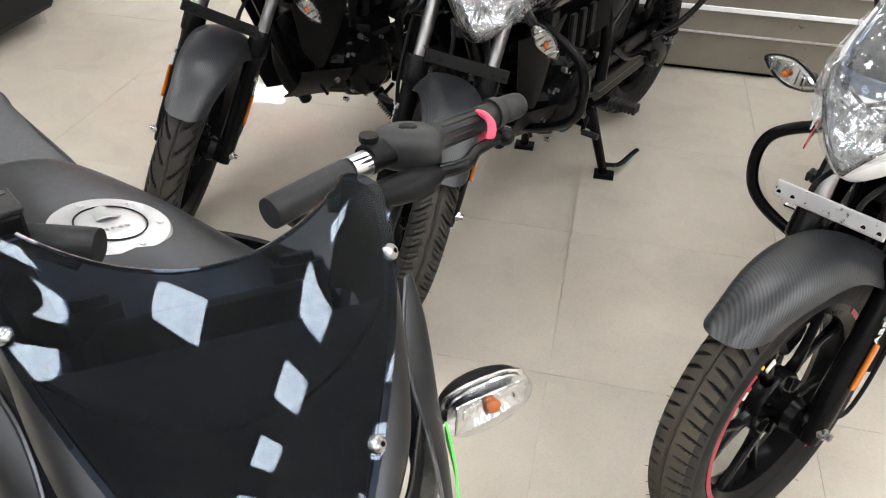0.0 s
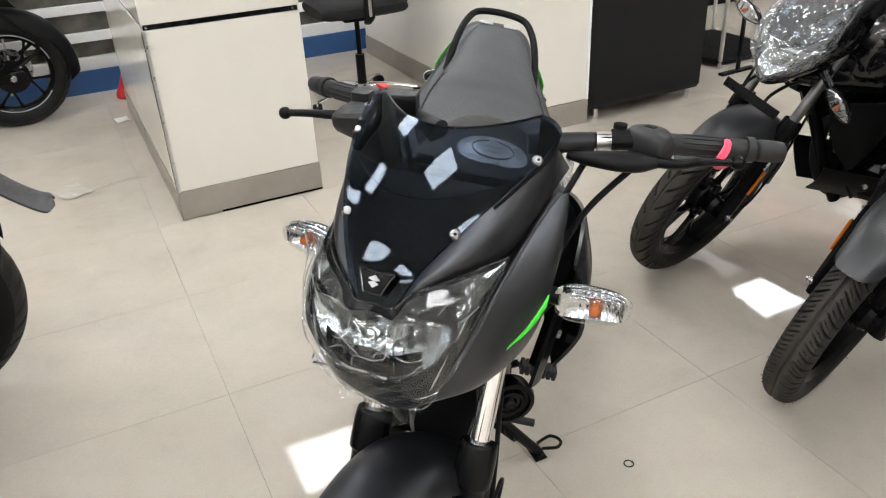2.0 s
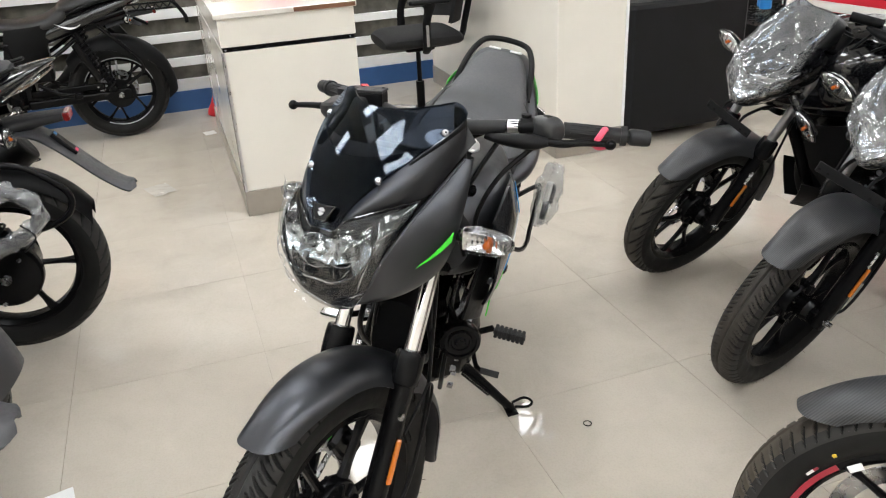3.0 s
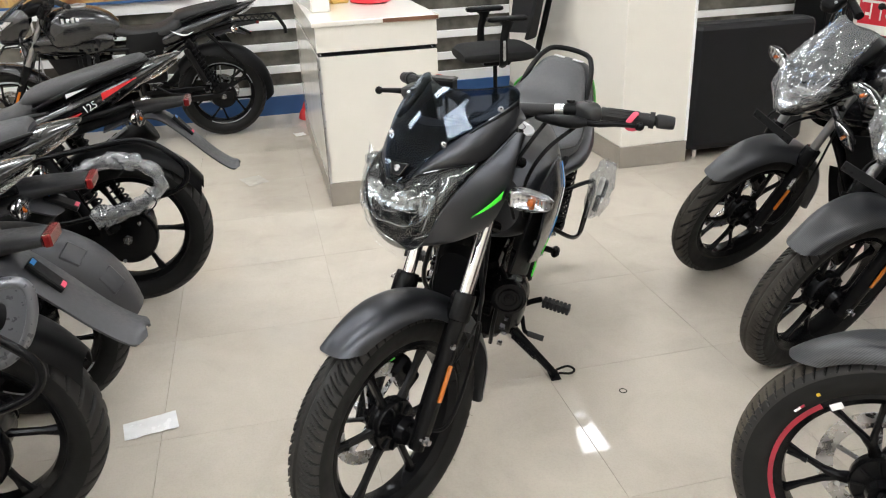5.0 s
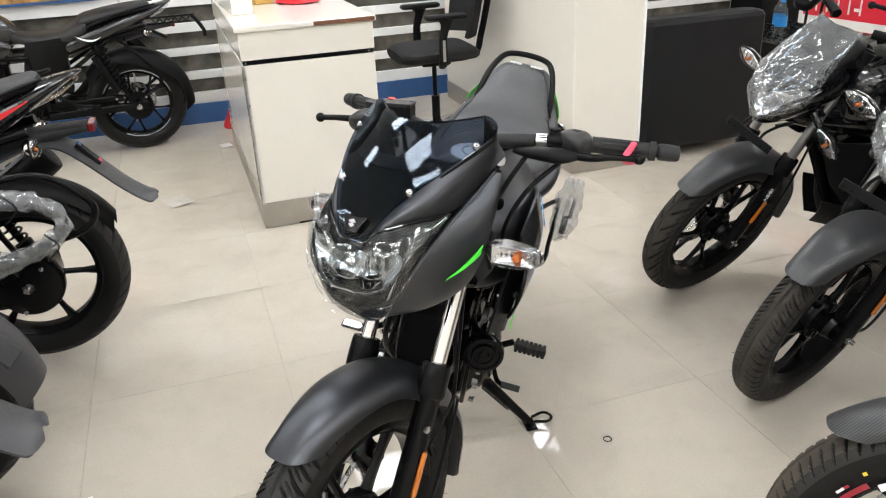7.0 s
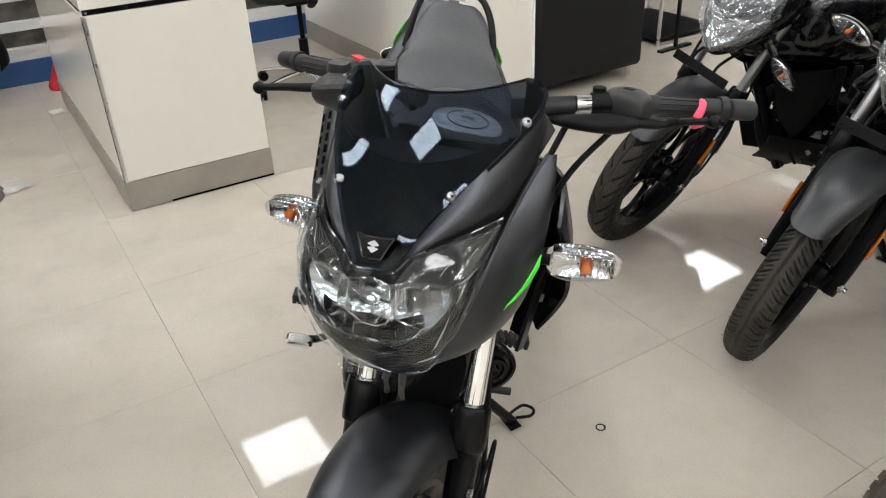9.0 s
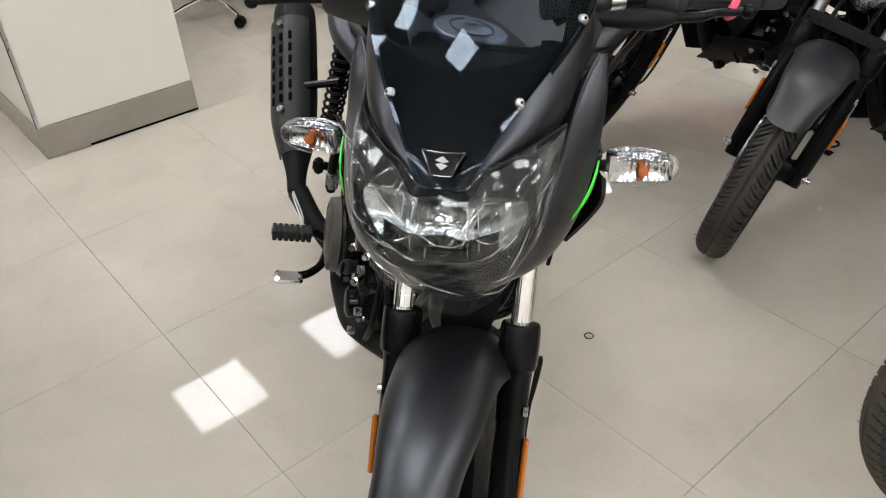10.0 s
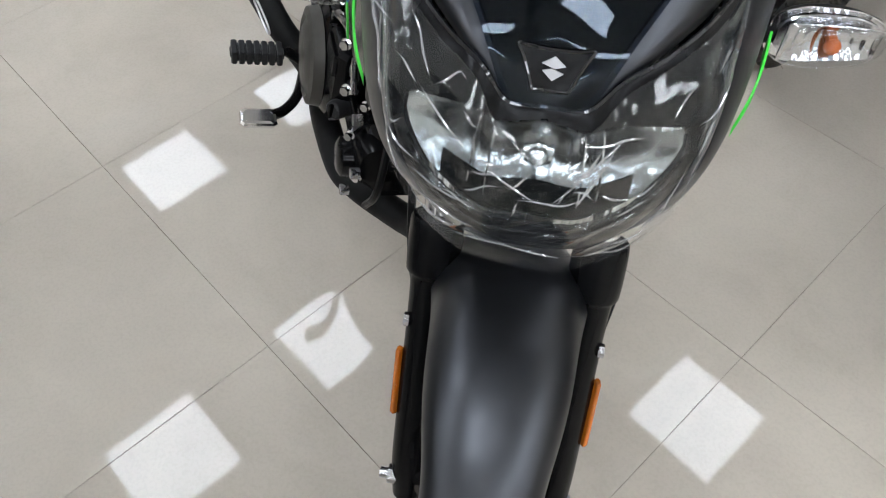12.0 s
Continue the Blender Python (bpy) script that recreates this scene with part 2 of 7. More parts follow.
POLYTHENE = paint("white_polythene", (0.82, 0.82, 0.82), 0.22, 0, 0.06, 30, 0.2)
PALE_FILM = paint("pale_film", (0.53, 0.50, 0.45), 0.2, 0, 0.05, 30, 0.2)
SHUTTER = paint("grey_brown_cladding", (0.21, 0.19, 0.16), 0.35, 0.3, 0.1, 20)
SOFT_MIRROR = paint("soft_lamp_reflector", (0.66, 0.67, 0.69), 0.2, 1.0, 0.03, 40, wear=0.06)
REFLECTOR = paint("signal_reflector", (0.66, 0.66, 0.68), 0.14, 1.0, 0.03, 60, wear=0.08)
RED_CLOTH = paint("red_cloth", (0.5, 0.012, 0.02), 0.6, 0, 0.12, 200, 0.3)
YELLOW_BOX = paint("yellow_card", (0.55, 0.36, 0.09), 0.6, 0, 0.1)


def print_mat():
    """Blotchy brown and ochre print."""
    m, nt, b = node_mat("photo_print")
    link(nt, ramp_of(nt, noise_of(nt, 9.0, 5.0, 0.6, (1, 1, 0.6)), [(0.3, (0.06, 0.02, 0.012)), (0.45, (0.3, 0.13, 0.05)), (0.6, (0.55, 0.36, 0.12)), (0.75, (0.2, 0.12, 0.16))]), b.inputs["Base Color"])
    b.inputs["Roughness"].default_value = 0.3
    return m


PRINT = print_mat()
PAPER = paint("printed_paper", (0.75, 0.74, 0.7), 0.4, 0, 0.05)


# ---- building helpers ----
class Geo:
    """Vertices and faces of one mesh in the making."""

    def __init__(self):
        self.v, self.f, self.flat = [], [], set()

    def add(self, other, m=None):
        n = len(self.v)
        self.flat |= {i + len(self.f) for i in other.flat}
        self.v += [m @ Vector(p) for p in other.v] if m else list(other.v)
        self.f += [tuple(i + n for i in face) for face in other.f]
        return self

    def moved(self, m):
        g = Geo()
        g.v, g.f, g.flat = [m @ Vector(p) for p in self.v], list(self.f), set(self.flat)
        return g

    def mirrored(self):
        g = Geo()
        g.v, g.f, g.flat = [Vector((p[0], -p[1], p[2])) for p in self.v], [tuple(reversed(face)) for face in self.f], set(self.flat)
        return g

    def mesh(self, name, sharp=38):
        me = bpy.data.meshes.new(name)
        me.from_pydata([tuple(p) for p in self.v], [], self.f)
        me.update()
        me.shade_smooth()
        me.set_sharp_from_angle(angle=radians(sharp))
        for i in self.flat:
            me.polygons[i].use_smooth = False
        return me


def part(name, geo, mat, parent=None, label="", sharp=38):
    me = geo if isinstance(geo, bpy.types.Mesh) else geo.mesh(name, sharp)
    if not me.materials:
        me.materials.append(mat)
    ob = new(name, me)
    if parent:
        ob.parent = parent
    if label:
        ob["label"] = label
    return ob


def empty(name, m, label, category, group="", kind=""):
    ob = new(name)
    ob.matrix_basis = m
    return tagged(ob, label, category, group, kind)


def lerp(a, b, t):
    return a + (b - a) * t


def spline(pts, n):
    """n points on a smooth curve through the given tuples of any length."""
    p = [np.array(q, float) for q in pts]
    if len(p) == 2:
        return [lerp(p[0], p[1], i / (n - 1)) for i in range(n)]
    p = [2 * p[0] - p[1], *p, 2 * p[-1] - p[-2]]
    out = []
    for i in range(n):
        u = i / (n - 1) * (len(p) - 3)
        k = min(int(u), len(p) - 4)
        t = u - k
        a, b, c, d = p[k : k + 4]
        out.append(0.5 * (2 * b + (c - a) * t + (2 * a - 5 * b + 4 * c - d) * t**2 + (3 * b - a - 3 * c + d) * t**3))
    return out


def rings(loops, closed=True, caps=True):
    g = Geo()
    n = len(loops[0])
    for loop in loops:
        g.v += [Vector(q) for q in loop]
    for i in range(len(loops) - 1):
        for j in range(n if closed else n - 1):
            k = (j + 1) % n
            g.f.append((i * n + j, i * n + k, (i + 1) * n + k, (i + 1) * n + j))
    if caps and closed:
        g.f.append(tuple(reversed(range(n))))
        g.f.append(tuple(range((len(loops) - 1) * n, len(loops) * n)))
    return g


def tube(pts, r, n=10, steps=None, caps=True, loop=False, flat=1.0):
    """A round rod along a smooth curve; r is one radius or one for each point."""
    pts = [Vector(q) for q in pts]
    rs = [r] * len(pts) if isinstance(r, (int, float)) else list(r)
    steps = steps or (2 if len(pts) == 2 else 6 * len(pts))
    if loop:
        pts, rs = pts + pts[:1], rs + rs[:1]
    rows = spline([(*q, s) for q, s in zip(pts, rs)], steps)
    line = [Vector(q[:3]) for q in rows]
    out, up = [], None
    for i, q in enumerate(line):
        d = (line[min(i + 1, len(line) - 1)] - line[max(i - 1, 0)]).normalized()
        if up is None:
            up = d.orthogonal().normalized()
            if abs(d.z) < 0.9:
                up = (Vector((0, 0, 1)) - d * d.z).normalized()
        up = (up - d * up.dot(d)).normalized()
        side = d.cross(up)
        out.append([q + (up * math.cos(a) * flat + side * math.sin(a)) * rows[i][3] for a in [2 * math.pi * k / n for k in range(n)]])
    return rings(out, True, caps)


def lathe(profile, n=48, m=None, closed=False):
    """Turns (radius, across) round the y axis."""
    g = Geo()
    k = len(profile)
    for i in range(n):
        a = 2 * math.pi * i / n
        g.v += [Vector((r * math.cos(a), y, r * math.sin(a))) for r, y in profile]
    for i in range(n):
        for j in range(k if closed else k - 1):
            a, b = i * k + j, i * k + (j + 1) % k
            c, d = ((i + 1) % n) * k + (j + 1) % k, ((i + 1) % n) * k + j
            g.f.append((a, d, c, b))
    return g.moved(m) if m else g


def box(x0, y0, z0, x1, y1, z1, bevel=0.0):
    """A box with chamfered edges, from its two corners."""
    cx, cy, cz = (x0 + x1) / 2, (y0 + y1) / 2, (z0 + z1) / 2
    hx, hy, hz = abs(x1 - x0) / 2, abs(y1 - y0) / 2, abs(z1 - z0) / 2
    b = min(bevel, hx * 0.9, hy * 0.9, hz * 0.9)
    if b <= 0:
        g = Geo()
        g.v = [Vector((cx + sx * hx, cy + sy * hy, cz + sz * hz)) for sx in (-1, 1) for sy in (-1, 1) for sz in (-1, 1)]
        g.f = [(0, 1, 3, 2), (4, 6, 7, 5), (0, 4, 5, 1), (2, 3, 7, 6), (0, 2, 6, 4), (1, 5, 7, 3)]
        g.flat = set(range(6))
        return g

    def loop(z, inset):
        ax, ay = hx - inset, hy - inset
        return [(cx + x, cy + y, z) for x, y in ((ax - b, -ay), (ax, -ay + b), (ax, ay - b), (ax - b, ay), (-ax + b, ay), (-ax, ay - b), (-ax, -ay + b), (-ax + b, -ay))]

    g = rings([loop(cz - hz, b), loop(cz - hz + b * 0.3, b * 0.3), loop(cz - hz + b, 0), loop(cz + hz - b, 0), loop(cz + hz - b * 0.3, b * 0.3), loop(cz + hz, b)])
    g.flat = set(range(len(g.f)))
    return g


def oval_loft(stations, n=28, steps=None, caps=True):
    """A body along x: stations of (x, z middle, half width, half height up, half height down, squareness)."""
    rows = spline(stations, steps or 5 * len(stations))
    loops = []
    for x, z, w, hu, hd, p in rows:
        loop = []
        for k in range(n):
            a = 2 * math.pi * k / n
            c, s = math.cos(a), math.sin(a)
            e = 2 / max(p, 0.5)
            yy = math.copysign(abs(c) ** e, c) * w
            zz = math.copysign(abs(s) ** e, s) * (hu if s > 0 else hd)
            loop.append((x, yy, z + zz))
        loops.append(loop)
    return rings(loops, True, caps)


def sheet(fn, nu, nv, thick=0.003, keep=None):
    """A curved shell: fn(u, v) gives points for u, v from 0 to 1; thick goes inwards along the normal."""
    top = [[Vector(fn(i / nu, j / nv)) for j in range(nv + 1)] for i in range(nu + 1)]
    nor = []
    for i in range(nu + 1):
        row = []
        for j in range(nv + 1):
            du = top[min(i + 1, nu)][j] - top[max(i - 1, 0)][j]
            dv = top[i][min(j + 1, nv)] - top[i][max(j - 1, 0)]
            c = du.cross(dv)
            row.append(c.normalized() if c.length > 1e-12 else Vector((0, 0, 1)))
        nor.append(row)
    g = Geo()
    idx = lambda i, j: i * (nv + 1) + j
    g.v = [top[i][j] for i in range(nu + 1) for j in range(nv + 1)]
    base = len(g.v)
    g.v += [top[i][j] - nor[i][j] * thick for i in range(nu + 1) for j in range(nv + 1)]
    on = {(i, j) for i in range(nu) for j in range(nv) if keep is None or keep((i + 0.5) / nu, (j + 0.5) / nv)}
    for i, j in on:
        a, b, c, d = idx(i, j), idx(i + 1, j), idx(i + 1, j + 1), idx(i, j + 1)
        g.f.append((a, b, c, d))
        if thick:
            g.f.append((base + a, base + d, base + c, base + b))
            for (p, q), nb in (((a, b), (i, j - 1)), ((b, c), (i + 1, j)), ((c, d), (i, j + 1)), ((d, a), (i - 1, j))):
                if nb not in on:
                    g.f.append((q, p, base + p, base + q))
    return g


def ball(r, m=None, n=12, sx=1, sy=1, sz=1):
    g = lathe([(max(1e-5, r * math.sin(math.pi * k / 8)), -r * math.cos(math.pi * k / 8)) for k in range(9)], n)
    g = g.moved(Matrix.Diagonal((sx, sy, sz, 1)))
    return g.moved(m) if m else g


def rod(a, b, r, n=12, r2=None):
    return tube([a, b], [r, r2 if r2 is not None else r], n, 2)


def disc_bolt(at, axis, r=0.006, h=0.005):
    """A small hexagon bolt head."""
    a, d = Vector(at), Vector(axis).normalized()
    return tube([a, a + d * h], r, 6, 2)
# ---- motorcycles: x ahead, y to the bike's left, z up, from the rear tyre's contact ----
WHEELBASE, AXLE, RAKE = 1.32, 0.295, radians(26.5)
HEAD = Vector((1.015, 0, 0.75))
HEAD_AXIS = Vector((-math.sin(RAKE), 0, math.cos(RAKE)))
MESHES = {}


def shared(key, make):
    if key not in MESHES:
        MESHES[key] = make()
    return MESHES[key]


def tyre_section(width, lo, hi, n):
    out = []
    for k in range(n + 1):
        a = radians(lerp(lo, hi, k / n))
        c, s = math.cos(a), math.sin(a)
        out.append((0.252 + (0.043 if c > 0 else 0.05) * c, width / 2 * math.copysign(abs(s) ** 0.85, s), a))
    return out


def tread_mesh(width, style):
    """The tread band: sunk grooves painted blacker for their shade, between tops that are dusty on some tyres."""
    sec = tyre_section(width, -76, 76, 40)
    turns, n = {"front": (64, 1152), "dusty": (78, 1248), "fine": (66, 1188), "chevron": (28, 672), "rear": (36, 648)}[style]
    g = Geo()
    low = []
    for i in range(n):
        th = 2 * math.pi * i / n
        for r, y, a in sec:
            b = abs(a) / radians(76)
            ph = (th * turns / (2 * math.pi) + (0.5 if a > 0 else 0)) % 1
            depth = 0.0
            if style in ("front", "fine"):
                if abs(y) < 0.0022:
                    depth = 0.005
                # long hooked grooves with a short one between each pair, swept back to the shoulder
                q = (ph + 1.35 * (1 - (1 - b) ** 2.2) + 0.5) % 1 - 0.5
                half = 0.15 * math.sin(math.pi * min(1, max(0, (b - 0.14) / 0.84))) ** 0.5
                depth = max(depth, 0.0062 * min(1, max(0, (half - abs(q)) / 0.05)))
                q = (ph + 1.35 * (1 - (1 - b) ** 2.2)) % 1 - 0.5
                half = 0.085 * math.sin(math.pi * min(1, max(0, (b - 0.2) / 0.42))) ** 0.5
                depth = max(depth, 0.005 * min(1, max(0, (half - abs(q)) / 0.04)))
            elif style == "dusty":
                if abs(y) < 0.0024:
                    depth = 0.005
                # single slim grooves that lean back from near the crown to the shoulder
                q = (ph + 0.9 * b**1.2 + 0.5) % 1 - 0.5
                half = 0.17 * math.sin(math.pi * min(1, max(0, (b - 0.12) / 0.60))) ** 0.6
                depth = max(depth, 0.006 * min(1, max(0, (half - abs(q)) / 0.04)))
                # short shoulder notches outside a thin ring groove
                if 0.60 < b < 0.84:
                    depth = max(depth, 0.005 * min(1, max(0, (0.13 - abs(q)) / 0.04)))
                if abs(b - 0.57) < 0.012:
                    depth = max(depth, 0.003)
            elif style == "chevron":
                if abs(y) < 0.0022:
                    depth = 0.005
                q = (ph - 1.3 * b**1.2) % 1
                if 0.10 < b < 0.9 and q < 0.20 - 0.08 * abs(b - 0.5):
                    depth = 0.006
                if 0.5 < b < 0.95 and 0.5 < q < 0.62:
                    depth = 0.005
            else:
                q = (ph - 1.25 * b**1.3) % 1
                if 0.1 < b < 0.97 and q < 0.27 * (1 - 0.3 * b):
                    depth = 0.006
            low.append(depth > 0.0028 or b > 0.94)
            if b > 0.985:
                depth = 0.002
            g.v.append(Vector(((r - depth) * math.cos(th), y * (1 - depth * 2), (r - depth) * math.sin(th))))
    k = len(sec)
    dark = []
    for i in range(n):
        for j in range(k - 1):
            f = (i * k + j, ((i + 1) % n) * k + j, ((i + 1) % n) * k + j + 1, i * k + j + 1)
            g.f.append(f)
            # groove faces take the blacker rubber, so their shade lies in the colour
            dark.append(1 if sum(low[q] for q in f) >= 3 else 2 if abs(sec[j][2]) > radians(44) else 0)
    me = g.mesh("tread", 25)
    me.materials.append(TREAD_DUSTY if style == "dusty" else TREAD if style in ("front", "chevron") else TREAD_NEW)
    me.materials.append(RUBBER)
    me.materials.append(TREAD_NEW)
    me.polygons.foreach_set("material_index", dark)
    return me


def wall_mesh(width, side):
    sec = [(r, y) for r, y, a in tyre_section(width, -150, -74, 10)]
    sec2 = [(r, y) for r, y, a in tyre_section(width, 74, 150, 10)]
    return lathe(sec if side < 0 else sec2, 96).mesh("sidewall")


RIM = [(0.219, -0.034), (0.207, -0.036), (0.199, -0.03), (0.190, -0.022), (0.187, 0.0), (0.190, 0.022), (0.199, 0.03), (0.207, 0.036), (0.219, 0.034), (0.214, 0.028), (0.206, 0.018), (0.205, -0.018), (0.214, -0.028)]


def rim_mesh():
    return lathe(list(reversed(RIM)), 96, closed=True).mesh("rim")


def spoke_mesh(kind):
    """One spoke of a cast wheel, along +z from the hub to the rim."""
    g = Geo()
    if kind == "straight":
        secs = [(0.035, 0.015, 0.014), (0.09, 0.0085, 0.010), (0.15, 0.0085, 0.009), (0.197, 0.015, 0.012)]
        for s in (0,):
            loops = [[(x * w, y * d, z) for x, y in ((-1, -0.5), (-0.5, -1), (0.5, -1), (1, -0.5), (1, 0.5), (0.5, 1), (-0.5, 1), (-1, 0.5))] for z, w, d in secs]
            g.add(rings(loops))
    else:
        stem = [(0.035, 0.0, 0.016, 0.014), (0.085, 0.0, 0.010, 0.010), (0.105, 0.0, 0.010, 0.010)]
        for s in (-1, 1):
            arm = stem[:2] + [(0.110, s * 0.010, 0.0075, 0.009), (0.15, s * 0.032, 0.0065, 0.008), (0.196, s * 0.060, 0.011, 0.011)]
            loops = [[(o + x * w, y * d, z) for x, y in ((-1, -0.5), (-0.5, -1), (0.5, -1), (1, -0.5), (1, 0.5), (0.5, 1), (-0.5, 1), (-1, 0.5))] for z, o, w, d in arm]
            g.add(rings(loops))
    return g.mesh("spoke")


def disc_mesh(r):
    g = lathe([(r - 0.034, -0.002), (r, -0.002), (r, 0.002), (r - 0.034, 0.002)], 72, closed=True)
    for k in range(6):
        a = 2 * math.pi * k / 6
        g.add(rod((0.03 * math.cos(a), 0, 0.03 * math.sin(a)), ((r - 0.03) * math.cos(a + 0.3), 0, (r - 0.03) * math.sin(a + 0.3)), 0.006, 6))
    for k in range(30):
        a = 2 * math.pi * k / 30
        q = r - 0.011 - 0.012 * (k % 2)
        g.add(rod((q * math.cos(a), -0.0028, q * math.sin(a)), (q * math.cos(a), 0.0028, q * math.sin(a)), 0.0034, 8))
    return g.mesh("brake_disc")


def wheel(name, root, m, width, tread, kind, disc=0.0, disc_side=-1, stripe=None, drum=False):
    hub = Geo().add(lathe([(0.012, -0.062), (0.03, -0.062), (0.036, -0.045), (0.03, -0.03), (0.03, 0.03), (0.036, 0.045), (0.03, 0.062), (0.012, 0.062)], 28))
    w = part(name, shared("rim", rim_mesh), BLACKM, root)
    w.matrix_basis = m
    part("tyre_tread", shared(("tread", width, tread), lambda: tread_mesh(width, tread)), TREAD, w)
    for side in (-1, 1):
        part("tyre_sidewall", shared(("wall", width, side), lambda: wall_mesh(width, side)), RUBBER, w)
    if tread != "rear":
        rng = random.Random(int(width * 1000))
        hair = Geo()
        for k in range(70):
            a, e = 2 * math.pi * k / 70 + rng.uniform(-0.02, 0.02), rng.choice((-1, 1)) * rng.uniform(0.5, 1.2)
            r = 0.252 + 0.043 * math.cos(e)
            p = Vector((r * math.cos(a), width / 2 * math.copysign(abs(math.sin(e)) ** 0.85, e), r * math.sin(a)))
            o = Vector((math.cos(a) * math.cos(e), math.sin(e), math.sin(a) * math.cos(e)))
            hair.add(rod(p - o * 0.002, p + o * rng.uniform(0.004, 0.009) + Vector((0, rng.uniform(-1, 1) * 0.002, 0)), 0.0005, 3))
        tagged(part("moulding_hair", shared(("hair", width), lambda: hair.mesh("hair")), RUBBER, w), kind="stuff")
    part("hub", shared("hub", lambda: hub.mesh("hub")), BLACKM, w)
    part("hub_shell", shared("hub_shell", lambda: lathe([(0.030, -0.020), (0.062, -0.018), (0.066, -0.012), (0.066, 0.012), (0.062, 0.018), (0.030, 0.020)], 36).mesh("hub_shell")), BLACKM, w)
    for k in range(10):
        part("hub_rib", shared("hub_rib", lambda: box(0.034, -0.026, -0.003, 0.060, 0.026, 0.003, 0.002).mesh("hub_rib")), BLACKM, w).matrix_basis = Matrix.Rotation(2 * math.pi * k / 10, 4, "Y")
    count = 6 if kind == "straight" else 5
    for k in range(count):
        s = part("spoke", shared(("spoke", kind), lambda: spoke_mesh(kind)), BLACKM, w)
        s.matrix_basis = Matrix.Rotation(2 * math.pi * k / count + 0.4, 4, "Y")
    if disc:
        d = part("brake_disc", shared(("disc", disc), lambda: disc_mesh(disc)), STEEL, w)
        d.matrix_basis = Matrix.Translation((0, disc_side * 0.058, 0))
    if drum:
        part("brake_drum", shared("drum", lambda: lathe([(0.0, -0.06), (0.075, -0.06), (0.082, -0.05), (0.082, 0.03), (0.0, 0.03)], 40).mesh("drum")), BLACKM, w)
    part("valve", shared("valve", lambda: Geo().add(rod((0.185, 0, 0.02), (0.155, 0.006, 0.016), 0.0045, 8)).add(rod((0.155, 0.006, 0.016), (0.145, 0.008, 0.0145), 0.006, 8)).mesh("valve")), SATIN, w)
    if stripe:
        arcs = ((-50, 50), (130, 235)) if stripe == RED_RIM else ((25, 165), (215, 300))
        for side in (-1, 1):
            for a0, a1 in arcs:
                loops = [[(r * math.cos(a), side * y, r * math.sin(a)) for r, y in ((0.2065, 0.0371), (0.2165, 0.0363), (0.2165, 0.0353), (0.2065, 0.0361))] for a in [radians(lerp(a0, a1, k / 60)) for k in range(61)]]
                part("rim_stripe", shared(("stripe", stripe.name, side, a0, tread), lambda: rings(loops if side < 0 else list(reversed(loops))).mesh("rim_stripe")), stripe, w)
    return w


def nose(stations, power=0.9):
    """A fairing's outer skin: fn(s, z) for s from -1 (bike's right) to 1 (left), by height stations (z, front x, back x, half width)."""
    st = sorted(stations)
    zs = [q[0] for q in st]

    def at(z):
        dense = at.dense
        return [float(np.interp(z, dense[:, 0], dense[:, k])) for k in (1, 2, 3)]

    at.dense = np.array(spline(st, 80))
    at.dense = at.dense[np.argsort(at.dense[:, 0])]

    def skin(s, z, out=0.0):
        xf, xb, w = at(z)
        a = s * math.pi / 2
        c, sn = math.cos(a), math.sin(a)
        y = w * math.copysign(abs(sn) ** power, sn)
        x = xb + (xf - xb) * abs(c) ** 0.95
        n = Vector((c / max(0.04, xf - xb) * w, sn, 0)).normalized()
        return Vector((x, y, z)) + n * out

    return skin


def tapered(g):
    """Draws a lens in towards its outer end, most of all from above."""
    out = Geo()
    out.f, out.flat = g.f, g.flat
    for p in g.v:
        k = min(1.0, max(0.0, (p[1] + 0.045) / 0.098))
        out.v.append(Vector((p[0] - 0.006 * k**2, p[1], p[2] * ((1 - 0.50 * k**2.6) if p[2] > 0 else (1 - 0.16 * k**2)) + 0.002)))
    return out


